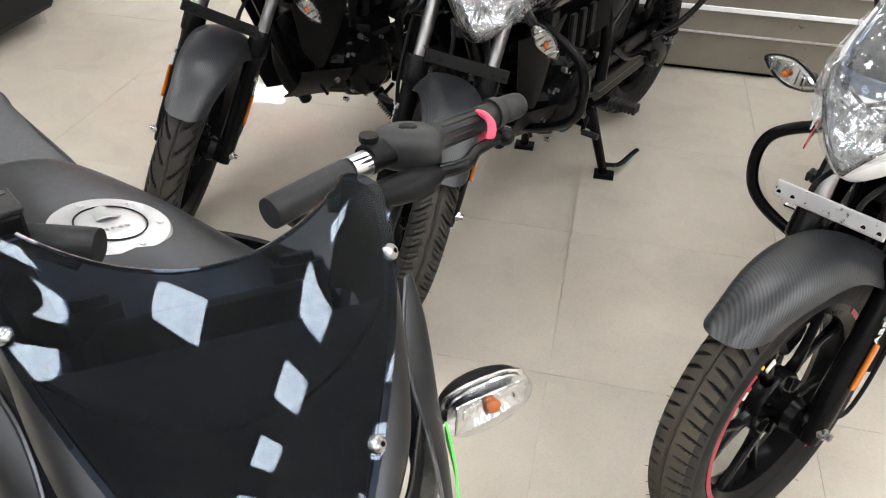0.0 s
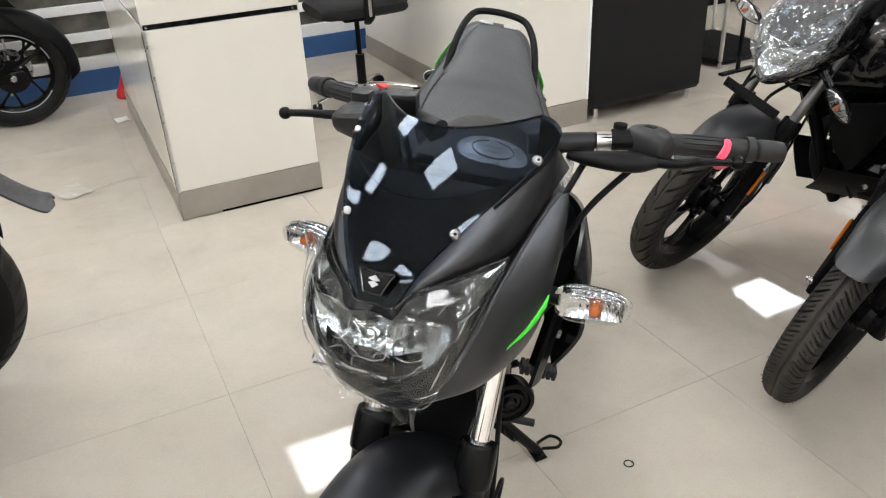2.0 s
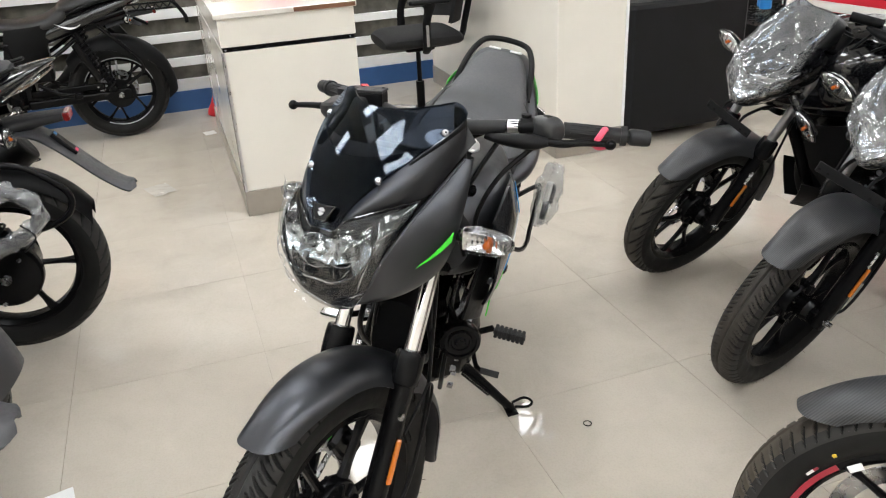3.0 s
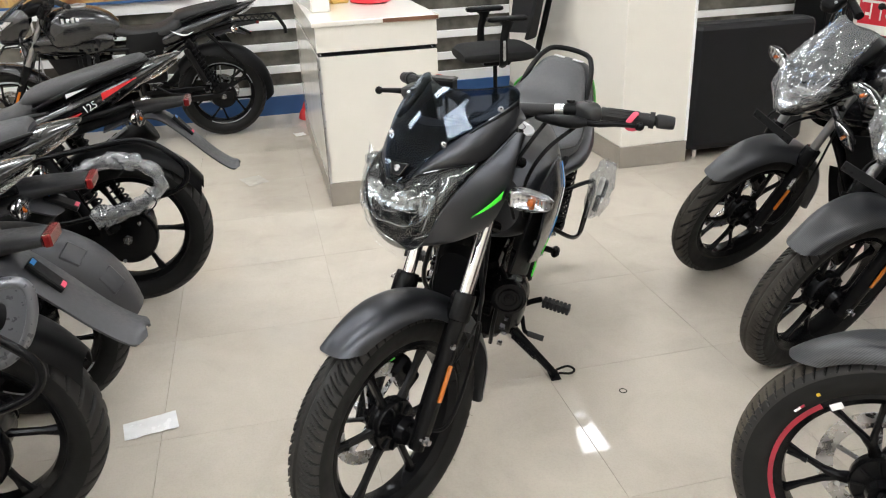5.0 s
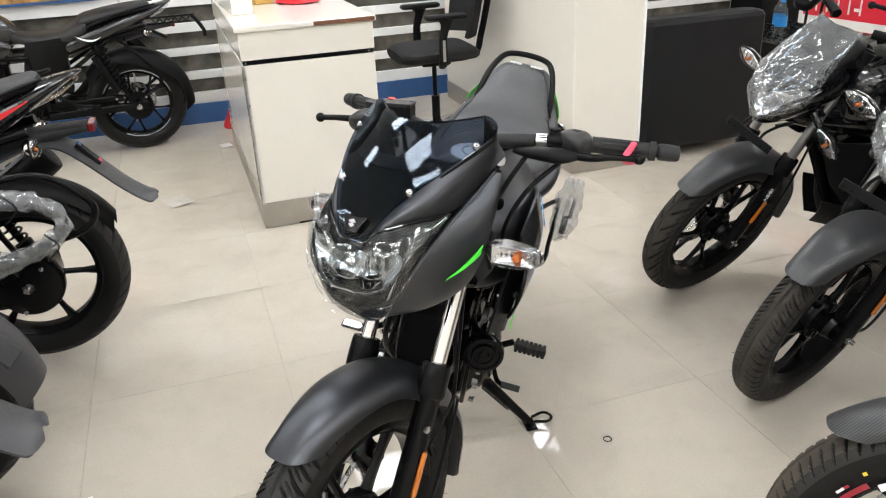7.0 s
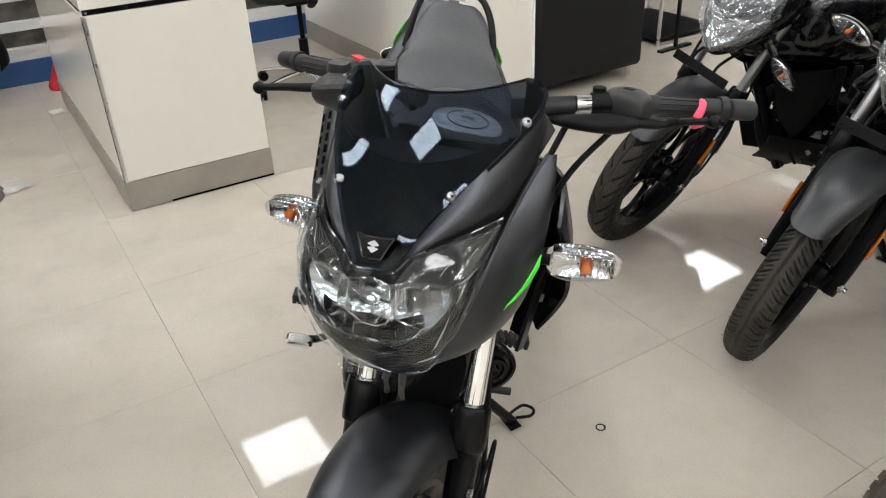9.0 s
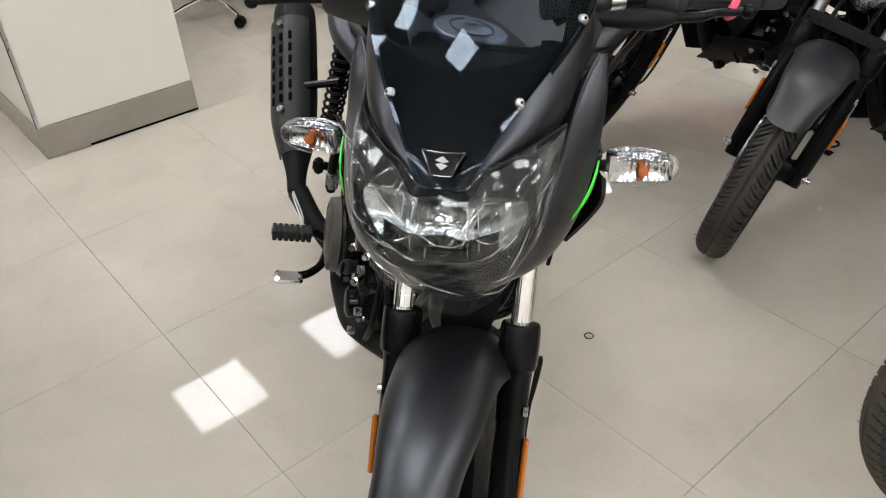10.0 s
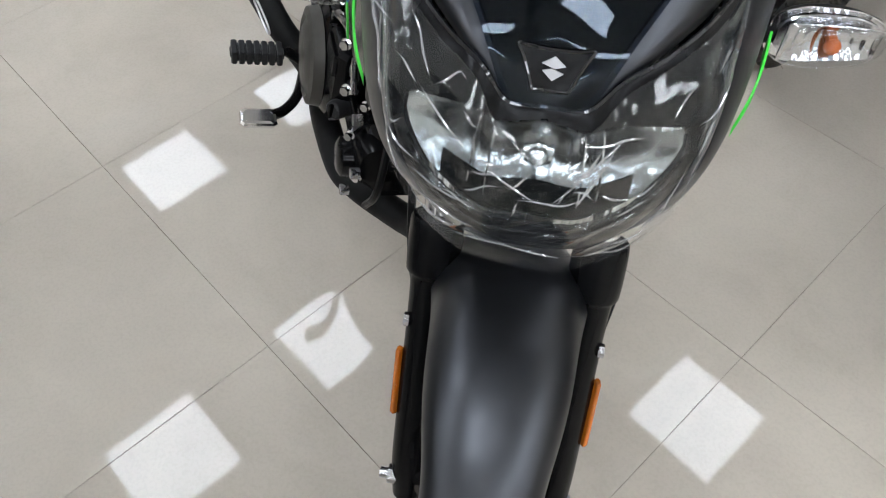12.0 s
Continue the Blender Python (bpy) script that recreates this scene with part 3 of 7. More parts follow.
def indicator(root, m, side, kind="oval"):
    """A turn signal: black stalk and shell, clear lens over a bright reflector, small orange bulb."""
    arm = Geo().add(rod((0, -0.035, 0), (0, 0.012, 0), 0.012, 10))
    if kind == "oval":
        body = oval_loft([(-0.026, 0, 0.030, 0.012, 0.012, 2.2), (-0.016, 0, 0.044, 0.020, 0.020, 2.6), (-0.004, 0, 0.050, 0.0235, 0.0235, 3.0), (0.001, 0, 0.051, 0.0245, 0.0245, 3.2)], 28)
        lens = oval_loft([(0.001, 0, 0.0525, 0.0262, 0.0262, 3.2), (0.012, 0, 0.052, 0.0258, 0.0258, 3.1), (0.021, 0, 0.048, 0.023, 0.023, 2.8), (0.0265, 0, 0.036, 0.016, 0.016, 2.4)], 28)
        rim = oval_loft([(-0.003, 0, 0.0515, 0.0252, 0.0252, 3.1), (-0.001, 0, 0.0535, 0.0272, 0.0272, 3.2), (0.0015, 0, 0.0535, 0.0272, 0.0272, 3.2)], 28, 6)
        refl = oval_loft([(0.0025, 0, 0.047, 0.022, 0.022, 2.8), (0.0045, 0, 0.046, 0.021, 0.021, 2.8)], 24)
        refl.add(sheet(lambda u, v: (0.0150 - 0.0105 * (1 - abs(2 * u - 1) ** 2.2) * (1 - abs(2 * v - 1) ** 2.2) + 0.002 * abs((u * 9) % 1 - 0.5), lerp(-0.043, 0.043, u), lerp(-0.0185, 0.0185, v)), 54, 12, 0.001))
        flutes = Geo()
        for k in range(9):
            flutes.add(rod((0.0205, -0.036 + k * 0.009, 0.014), (0.0225, -0.036 + k * 0.009, 0.0195), 0.0011, 5))
        lens.add(flutes)
        body, lens, rim, refl = (tapered(g) for g in (body, lens, rim, refl))
        shift = Matrix.Translation((0, 0.055, 0)) @ Matrix.Scale(0.93, 4)
    else:
        # pointed leaf shape, or a round one for the tail
        a, b = (0.060, 0.024) if kind == "leaf" else (0.030, 0.029)
        e = 1.55 if kind == "leaf" else 2.1
        body = oval_loft([(-0.03, 0, a * 0.4, b * 0.4, b * 0.4, 2.0), (-0.016, 0, a * 0.85, b * 0.85, b * 0.85, 1.9), (0.001, 0, a, b, b, e)], 28)
        lens = oval_loft([(0.001, 0, a * 1.02, b * 1.04, b * 1.04, e), (0.010, 0, a * 0.9, b * 0.95, b * 0.95, e), (0.018, 0, a * 0.6, b * 0.7, b * 0.7, 1.9), (0.022, 0, a * 0.25, b * 0.3, b * 0.3, 2.0)], 28)
        rim = oval_loft([(-0.003, 0, a * 1.01, b * 1.02, b * 1.02, e), (0.0015, 0, a * 1.04, b * 1.08, b * 1.08, e)], 28, 6)
        refl = oval_loft([(0.002, 0, a * 0.93, b * 0.92, b * 0.92, e), (0.005, 0, a * 0.8, b * 0.8, b * 0.8, e)], 24)
        for k in range(5):
            refl.add(box(0.004, -a * 0.6 + k * a * 0.3, -b * 0.6, 0.008, -a * 0.6 + k * a * 0.3 + 0.0015, b * 0.6))
        shift = Matrix.Translation((0, a + 0.008, 0))
    skew = Matrix.Rotation(radians(8), 4, "Z")
    fix = (lambda g: g.moved(m)) if side > 0 else (lambda g: g.mirrored().moved(m))
    b_ob = part("indicator", fix(Geo().add(arm).add(body, shift @ skew)), SATIN if kind == "oval" else CHROME if kind == "round" else GLOSS, root)
    part("reflector", fix(refl.moved(shift @ skew)), REFLECTOR, b_ob)
    part("bulb", fix(ball(0.0075 if kind == "oval" else 0.0055, shift @ skew @ Matrix.Translation((0.011, 0.004, -0.003)), 14).add(rod(Vector((0.0, 0.004, 0)) + shift.translation, Vector((0.010, 0.004, 0)) + shift.translation, 0.005, 8))), BULB, b_ob)
    part("lens", fix(lens.moved(shift @ skew)), LENS, b_ob)
    part("trim_ring", fix(rim.moved(shift @ skew)), CHROME if kind == "oval" else SATIN, b_ob)


def spring(a, b, r, wire, turns, n=8):
    a, b = Vector(a), Vector(b)
    d = (b - a).normalized()
    u = d.orthogonal().normalized()
    v = d.cross(u)
    pts = [a.lerp(b, t) + (u * math.cos(t * turns * 2 * math.pi) + v * math.sin(t * turns * 2 * math.pi)) * r for t in [k / (turns * 10) for k in range(turns * 10 + 1)]]
    return tube(pts, wire, 6, len(pts))


def fender(front, back, r, half, drop, thick=0.003, flare=0.0):
    """A mudguard round a wheel's centre: angles in degrees from straight ahead, upwards."""

    def fn(u, v):
        s = (v - 0.5) * 2
        a = radians(lerp(front + 9 * abs(s) ** 3, back - 9 * abs(s) ** 3, u))
        ends = 1 - 0.26 * math.exp(-((u / 0.13) ** 2)) - 0.2 * math.exp(-(((1 - u) / 0.12) ** 2))
        w = half * ends * (1 + flare * math.exp(-(((u - 0.45) / 0.14) ** 2)))
        rr = r - drop * abs(s) ** 2.6 * (1 + 0.9 * math.exp(-(((u - 0.5) / 0.16) ** 2))) + 0.003 * (1 - s * s) ** 2
        y = w * math.sin(s * 1.25) / math.sin(1.25)
        return (rr * math.cos(a), y, rr * math.sin(a))

    return sheet(fn, 44, 22, thick)


def tail_low(L, P, both, body):
    """Flat one-piece seat, tail cowl with a flash, grab rail and lamp."""
    seat = oval_loft([(0.645, 0.80, 0.055, 0.035, 0.03, 2.4), (0.60, 0.785, 0.076, 0.042, 0.03, 2.6), (0.50, 0.765, 0.112, 0.046, 0.03, 2.8), (0.37, 0.756, 0.153, 0.046, 0.035, 2.9), (0.235, 0.766, 0.150, 0.05, 0.035, 2.9),
                      (0.185, 0.79, 0.132, 0.07, 0.035, 2.7), (0.08, 0.818, 0.113, 0.066, 0.035, 2.7), (-0.04, 0.848, 0.092, 0.064, 0.03, 2.6), (-0.12, 0.868, 0.074, 0.045, 0.03, 2.5)], 36, 60)
    s_ob = P("seat", seat, L.get("seat", VINYL))
    seam = both(tube([(0.60, 0.075, 0.800), (0.50, 0.111, 0.782), (0.37, 0.152, 0.774), (0.22, 0.147, 0.79), (0.08, 0.112, 0.833), (-0.07, 0.087, 0.853)], 0.003, 6, 40))
    P("piping", seam, VINYL_DARK, s_ob)
    # stitched line where the rider's part meets the raised pillion part
    arch = []
    for k in range(21):
        a = lerp(0.12, math.pi - 0.12, k / 20)
        c, h = math.cos(a), math.sin(a)
        arch.append((0.178 - 0.020 * h, math.copysign(abs(c) ** 0.74, c) * 0.1335, 0.791 + 0.0705 * h**0.74))
    P("stitching", tube(arch, 0.0016, 6, 60), VINYL_DARK, s_ob)
    tail = oval_loft([(0.50, 0.70, 0.125, 0.03, 0.04, 2.4), (0.42, 0.705, 0.160, 0.034, 0.045, 2.4), (0.33, 0.715, 0.187, 0.038, 0.05, 2.4), (0.2, 0.735, 0.190, 0.045, 0.06, 2.4), (0.05, 0.77, 0.160, 0.05, 0.06, 2.4), (-0.1, 0.825, 0.118, 0.06, 0.05, 2.5), (-0.18, 0.862, 0.095, 0.042, 0.035, 2.4), (-0.235, 0.882, 0.07, 0.012, 0.018, 2.2)], 32, 36)
    tl = P("tail_cowl", tail, L.get("tail", body))
    if L.get("tail_flash"):
        for s in (1, -1):
            def flash(u, v, s=s):
                x = lerp(0.0, -0.17, u)
                return (x, s * (0.146 - 0.040 * u**1.3), lerp(0.795, 0.845, u) + (v - 0.5) * lerp(0.030, 0.012, u))
            P("tail_flash", sheet(flash if s < 0 else (lambda u, v: flash(1 - u, v)), 8, 2, 0.002), L["tail_flash"], tl)
    half = [(0.045, 0.116, 0.815), (0.015, 0.112, 0.850), (-0.04, 0.104, 0.886), (-0.105, 0.090, 0.914), (-0.158, 0.064, 0.932)]
    rail = tube(half + [(-0.180, 0.0, 0.936)] + [(x, -y, z) for x, y, z in reversed(half)], 0.0092, 12, 70)
    P("grab_rail", rail, SATIN)
    lamp = oval_loft([(-0.26, 0.835, 0.062, 0.016, 0.02, 2.5), (-0.235, 0.842, 0.078, 0.02, 0.026, 2.8), (-0.19, 0.845, 0.086, 0.02, 0.028, 2.8)], 24)
    P("tail_lamp", lamp, REDLENS)
    if L.get("top_marks"):
        mk = Geo()
        for s in (1, -1):
            mk.add(box(-0.175, s * 0.035 - 0.02, 0.9045, -0.155, s * 0.035 + 0.02, 0.9075, 0.001).moved(Matrix.Rotation(0, 4, "Y")))
        P("white_mark", mk, WHITE_DECAL, tl)


def tail_up(L, P, both, body):
    """Stepped seat and a sharp tail that sweeps upwards, with the lamp on an arm below it."""
    d = L["tail_up"]
    rider = oval_loft([(0.655, 0.785, 0.055, 0.03, 0.03, 2.4), (0.60, 0.765, 0.085, 0.034, 0.03, 2.6), (0.48, 0.742, 0.115, 0.036, 0.03, 2.8), (0.34, 0.745, 0.132, 0.042, 0.035, 2.9), (0.24, 0.775, 0.125, 0.055, 0.035, 2.8), (0.20, 0.80, 0.11, 0.045, 0.03, 2.6)], 32, 40)
    st = P("seat", rider, L.get("seat", VINYL))
    pil = oval_loft([(0.245, 0.815, 0.085, 0.02, 0.02, 2.4), (0.21, 0.825, 0.108, 0.035, 0.025, 2.7), (0.08, 0.855 + d * 0.2, 0.108, 0.036, 0.025, 2.8), (-0.06, 0.885 + d * 0.6, 0.096, 0.034, 0.022, 2.7), (-0.15, 0.905 + d, 0.078, 0.028, 0.02, 2.5), (-0.175, 0.908 + d, 0.05, 0.014, 0.012, 2.3)], 32, 40)
    P("pillion_pad", pil, L.get("seat", VINYL), st)
    tail = oval_loft([(0.42, 0.665, 0.118, 0.03, 0.06, 2.4), (0.28, 0.715, 0.132, 0.05, 0.07, 2.4), (0.10, 0.775 + d * 0.2, 0.128, 0.055, 0.07, 2.3), (-0.06, 0.83 + d * 0.6, 0.108, 0.052, 0.05, 2.2), (-0.18, 0.878 + d, 0.082, 0.032, 0.03, 2.1), (-0.265, 0.912 + d, 0.045, 0.012, 0.014, 2.0), (-0.30, 0.922 + d, 0.015, 0.004, 0.004, 2.0)], 32, 44)
    tl = P("tail_cowl", tail, L.get("tail", body))
    for s in (1, -1):
        g = tube([(0.20, s * 0.118, 0.80), (0.05, s * 0.122, 0.855 + d * 0.3), (-0.10, s * 0.106, 0.90 + d * 0.7), (-0.2, s * 0.08, 0.922 + d)], [0.008, 0.012, 0.012, 0.008], 10, 24, flat=0.7)
        P("grab_rail", g, SATIN)
        def band(u, v, x0, x1, z0, z1, w, s=s):
            x = lerp(x0, x1, u)
            return (x, s * (0.1335 - 0.34 * max(0, 0.12 - x) ** 1.7), lerp(z0, z1, u) + (v - 0.5) * w * (1.15 - 1.0 * u))
        if L.get("tail_flash"):
            for x0, x1, z0, z1, w, mat in ((0.10, 0.045, 0.752, 0.776, 0.018, L["tail_flash"]), (-0.03, -0.15, 0.82 + d * 0.6, 0.868 + d * 0.9, 0.020, L["tail_flash"]), (0.08, 0.01, 0.838, 0.858, 0.012, WHITE_DECAL)):
                f = (lambda u, v, q=(x0, x1, z0, z1, w): band(u, v, *q)) if s < 0 else (lambda u, v, q=(x0, x1, z0, z1, w): band(1 - u, v, *q))
                P("tail_flash", sheet(f, 8, 2, 0.002), mat, tl)
        if L.get("tail_text") and s > 0:
            put_text(L["tail_text"], 0.034, WHITE_DECAL, tl, Matrix.Translation((0.030, 0.139, 0.775)) @ Matrix.Rotation(radians(180), 4, "Z") @ Matrix.Rotation(radians(90), 4, "X") @ Matrix.Rotation(radians(24), 4, "Z"))
    arm = oval_loft([(0.12, 0.70, 0.06, 0.03, 0.03, 2.4), (-0.02, 0.735, 0.06, 0.024, 0.03, 2.6), (-0.16, 0.752, 0.055, 0.018, 0.024, 2.8), (-0.28, 0.757, 0.045, 0.013, 0.016, 2.8)], 20, 20)
    am = P("lamp_arm", arm, GREY)
    P("tail_lamp", box(-0.30, -0.042, 0.742, -0.281, 0.042, 0.770, 0.004), REDLENS, am)
    P("tail_strip", oval_loft([(-0.15, 0.845 + d, 0.094, 0.010, 0.012, 2.4), (-0.22, 0.868 + d, 0.068, 0.010, 0.012, 2.4), (-0.26, 0.888 + d, 0.045, 0.008, 0.010, 2.4), (-0.285, 0.90 + d, 0.02, 0.004, 0.006, 2.2)], 16, 12), LENS, tl)


def motorcycle(m, steer, look_, label, group="motorcycles"):
    """One whole motorcycle. look_: dict of colours and of what this one carries."""
    L = look_
    root = empty("motorcycle", m, label, "motorcycle", group)
    ST = Matrix.Translation(HEAD) @ Matrix.Rotation(radians(steer), 4, HEAD_AXIS) @ Matrix.Translation(-HEAD)
    body, body2 = L["paint"], L.get("paint2", SATIN)
    both = lambda g: Geo().add(g).add(g.mirrored())
    P = lambda name, g, mat, parent=root, lab="": part(name, g, mat, parent, lab)
    S = lambda name, g, mat, parent=root, lab="": part(name, g.moved(ST), mat, parent, lab)

    # wheels
    wheel("front_wheel", root, ST @ Matrix.Translation((WHEELBASE, 0, AXLE)), 0.092, L.get("tread", "front"), L.get("rim", "straight"), 0.13, -1, L.get("stripe"))
    rear_kind = dict(disc=0.115, disc_side=-1) if L.get("rear_disc") else dict(drum=True)
    wheel("rear_wheel", root, Matrix.Translation((0, 0, AXLE)), 0.112, "rear", L.get("rim", "straight"), stripe=L.get("stripe"), **rear_kind)

    # fork
    up = Vector((-math.sin(RAKE), 0, math.cos(RAKE)))
    foot = Vector((1.308, 0, AXLE + 0.012))
    for side in (1, -1):
        y = Vector((0, side * 0.087, 0))
        low = Geo().add(tube([foot + y - up * 0.045, foot + y + up * 0.02, foot + y + up * 0.20, foot + y + up * 0.262, foot + y + up * 0.275, foot + y + up * 0.33, foot + y + up * 0.334],
                             [0.018, 0.0235, 0.0225, 0.0235, 0.029, 0.0285, 0.02], 20, 44))
        low.add(box(1.285, side * 0.068 - 0.02, 0.262, 1.335, side * 0.068 + 0.02, 0.322, 0.012))
        lw = S("fork_lower", low, BLACKM)
        S("reflector", box(-0.007, -0.004, -0.045, 0.007, 0.004, 0.045, 0.003).moved(Matrix.Translation(foot + up * 0.125 + Vector((0.006, side * 0.113, 0))) @ Matrix.Rotation(-RAKE, 4, "Y")), AMBER, lw, "amber side reflector")
        if L.get("abs"):
            fork_letters(lw, ST, side, foot, up)
        S("axle_nut", Geo().add(disc_bolt((1.32, side * 0.1, AXLE), (0, side, 0), 0.012, 0.012)).add(rod((1.32, side * 0.09, AXLE), (1.32, side * 0.122, AXLE), 0.007, 10)), STEEL, lw)
        S("stanchion", rod(foot + y + up * 0.32, foot + y + up * 0.70, 0.0155, 24), CHROME if L["mask"] == "main" else FORK_TUBE)
        S("fork_cap", Geo().add(rod(foot + y + up * 0.67, foot + y + up * 0.72, 0.024, 24)).add(rod(foot + y + up * 0.72, foot + y + up * 0.728, 0.017, 6)), SATIN)
    S("axle", rod((WHEELBASE, -0.1, AXLE), (WHEELBASE, 0.1, AXLE), 0.011, 12), STEEL)
    for q, h in ((0.50, 0.10), (0.66, 0.112)):
        c = foot + up * q
        S("triple_clamp", box(-0.055, -h, -0.014, 0.022, h, 0.014, 0.01).moved(Matrix.Translation(c) @ Matrix.Rotation(-RAKE, 4, "Y")), BLACKM)
    P("steering_head", rod(HEAD - HEAD_AXIS * 0.13, HEAD + HEAD_AXIS * 0.13, 0.028, 20), BLACKM)
    # brake caliper and hose, speed cable
    S("brake_caliper", Geo().add(box(-0.05, -0.022, -0.03, 0.05, 0.022, 0.03, 0.01).moved(Matrix.Translation((1.21, -0.062, 0.36)) @ Matrix.Rotation(radians(-60), 4, "Y"))).add(rod((1.205, -0.088, 0.375), (1.205, -0.03, 0.375), 0.017, 14)), BLACKM)
    S("brake_hose", tube([(1.19, -0.075, 0.40), (1.16, -0.115, 0.52), (1.08, -0.12, 0.70), (1.0, -0.1, 0.86), (0.95, -0.15, 1.0)], 0.0048, 8), SATIN)
    S("speed_cable", tube([(1.30, 0.075, 0.30), (1.225, 0.098, 0.285), (1.14, 0.098, 0.42), (1.09, 0.09, 0.62), (1.03, 0.07, 0.85)], 0.0042, 8), SATIN)
    if L.get("mask") == "main":
        wire = tube([(1.21, 0.103, 0.45), (1.17, 0.116, 0.51), (1.15, 0.119, 0.535), (1.13, 0.114, 0.51), (1.15, 0.106, 0.42), (1.17, 0.105, 0.38)], 0.003, 8)
        S("wire_clip", wire, SATIN)

    # front mudguard
    fd = fender(L.get("fend_front", 50), 196, 0.322, 0.068, 0.03, flare=0.22)
    f_ob = S("front_mudguard", fd.moved(Matrix.Translation((WHEELBASE, 0, AXLE))), L.get("fender", body))
    for s in (1, -1):
        S("stay", tube([(1.22, s * 0.078, 0.50), (1.2, s * 0.083, 0.48), (1.17, s * 0.083, 0.40)], 0.008, 8), BLACKM, f_ob)
        S("bolt", disc_bolt((1.225, s * 0.105, 0.50), (0, s, 0), 0.008, 0.006), STEEL, f_ob)

    wm = ST @ Matrix.Translation((WHEELBASE, 0, AXLE))
    on_wheel = lambda name, g, mat: part(name, g.moved(wm), mat, root)
    if L["mask"] == "main":
        for a, r in ((1.54, 0.188), (2.75, 0.205)):
            on_wheel("spoke_tape", box(-0.009, 0.0125, -0.007, 0.009, 0.0155, 0.007, 0.001).moved(Matrix.Rotation(-a, 4, "Y") @ Matrix.Translation((r, 0, 0))), GREEN)
    if L.get("abs"):
        on_wheel("hub_sticker", box(-0.012, 0.0625, -0.010, 0.012, 0.0645, 0.010, 0.001), PAPER)
    if L.get("stickers"):
        for a, r, w, h, mat in ((1.0, 0.203, 0.012, 0.007, WHITE_DECAL), (0.70, 0.232, 0.008, 0.0025, WHITE_DECAL), (0.75, 0.232, 0.005, 0.0025, RED_RIM), (0.92, 0.240, 0.0035, 0.0035, YELLOW)):
            on_wheel("sticker", box(-h, 0.0405 + (0.006 if r > 0.22 else 0), -w, h, 0.0425 + (0.0065 if r > 0.22 else 0), w, 0.001).moved(Matrix.Rotation(-a, 4, "Y") @ Matrix.Translation((r, 0, 0))), mat)
    if L["mask"] == "main":
        main_nose(S, ST, root, body)
    else:
        nose_parts(L, S, ST, root, both, body)
    controls(L, S, root, both)

    # tank
    tk = oval_loft([(0.575, 0.775, 0.062, 0.055, 0.05, 2.2), (0.62, 0.79, 0.096, 0.088, 0.07, 2.3), (0.70, 0.80, 0.140, 0.118, 0.09, 2.5), (0.80, 0.805, 0.176, 0.130, 0.12, 2.5),
                    (0.88, 0.80, 0.184, 0.130, 0.13, 2.5), (0.955, 0.785, 0.160, 0.122, 0.12, 2.5), (1.0, 0.775, 0.105, 0.09, 0.09, 2.3)], 40, 44)
    cap_at = Vector((0.812, 0, 0.930))
    if L["mask"] == "main":
        # long low tank whose rear edge stands up behind the seat's nose
        tk = oval_loft([(0.528, 0.79, 0.062, 0.055, 0.05, 2.2), (0.540, 0.79, 0.088, 0.086, 0.06, 2.4), (0.562, 0.79, 0.101, 0.099, 0.07, 2.5), (0.66, 0.795, 0.134, 0.102, 0.09, 2.5), (0.77, 0.80, 0.159, 0.098, 0.12, 2.4),
                        (0.87, 0.80, 0.172, 0.100, 0.13, 2.4), (0.955, 0.785, 0.155, 0.104, 0.12, 2.4), (1.0, 0.775, 0.105, 0.085, 0.09, 2.3)], 40, 56)
        cap_at = Vector((0.772, 0, 0.893))
    else:
        # forward-pointing pod below the lamp on each side
        for s in (1, -1):
            pod = oval_loft([(0.62, 0, 0.02, 0.03, 0.03, 2.0), (0.72, 0, 0.045, 0.075, 0.075, 2.2), (0.90, 0, 0.05, 0.085, 0.080, 2.2), (1.05, 0, 0.042, 0.062, 0.055, 2.1), (1.14, 0, 0.025, 0.034, 0.030, 2.0), (1.185, 0, 0.006, 0.010, 0.008, 2.0)], 24, 40)
            pd = P("shroud_pod", pod.moved(Matrix.Translation((0, s * 0.148, 0.72)) @ Matrix.Rotation(radians(-s * 4), 4, "Z")), GLOSS)
            for k in range(3):
                P("pod_fin", box(0.72 + k * 0.05, s * 0.178 - 0.006, 0.58 - 0.02 * k, 0.745 + k * 0.05, s * 0.178 + 0.006, 0.66, 0.003), SATIN, pd)
            def wedge(u, v, s=s):
                x = lerp(1.02 - 0.06 * (1 - v), 0.80, u)
                return (x, s * (0.105 + 0.035 * v + 0.02 * math.sin(u * 3)), lerp(0.40 + 0.22 * abs(u - 0.35), 0.64, v))
            P("engine_scoop", sheet(wedge if s > 0 else (lambda u, v: wedge(1 - u, v)), 10, 8, 0.006), SATIN, pd)
            if L.get("pod_flash"):
                for mat, dz in L["pod_flash"]:
                    def fl(u, v, s=s, dz=dz):
                        x = lerp(0.80, 1.10, u)
                        return (x, s * (0.188 - 0.30 * max(0, x - 0.93) ** 1.6 - 0.02 * (x - 0.8)), 0.70 + dz + (v - 0.5) * 0.05 * (1 - 0.8 * u))
                    P("decal", sheet(fl if s < 0 else (lambda u, v: fl(1 - u, v)), 10, 2, 0.002), mat, pd)
    t_ob = P("fuel_tank", tk, L.get("tank", body))
    cap_m = Matrix.Translation(cap_at) @ Matrix.Rotation(radians(2), 4, "Y")
    c_ob = P("tank_cap", lathe([(0.0, 0.012), (0.030, 0.0125), (0.0335, 0.011), (0.036, 0.0105), (0.038, 0.009), (0.060, 0.0085), (0.0625, 0.006), (0.063, -0.004), (0.071, -0.008)], 48, cap_m @ Matrix.Rotation(radians(90), 4, "X")), CAPM, t_ob, "satin silver flip-up tank cap")
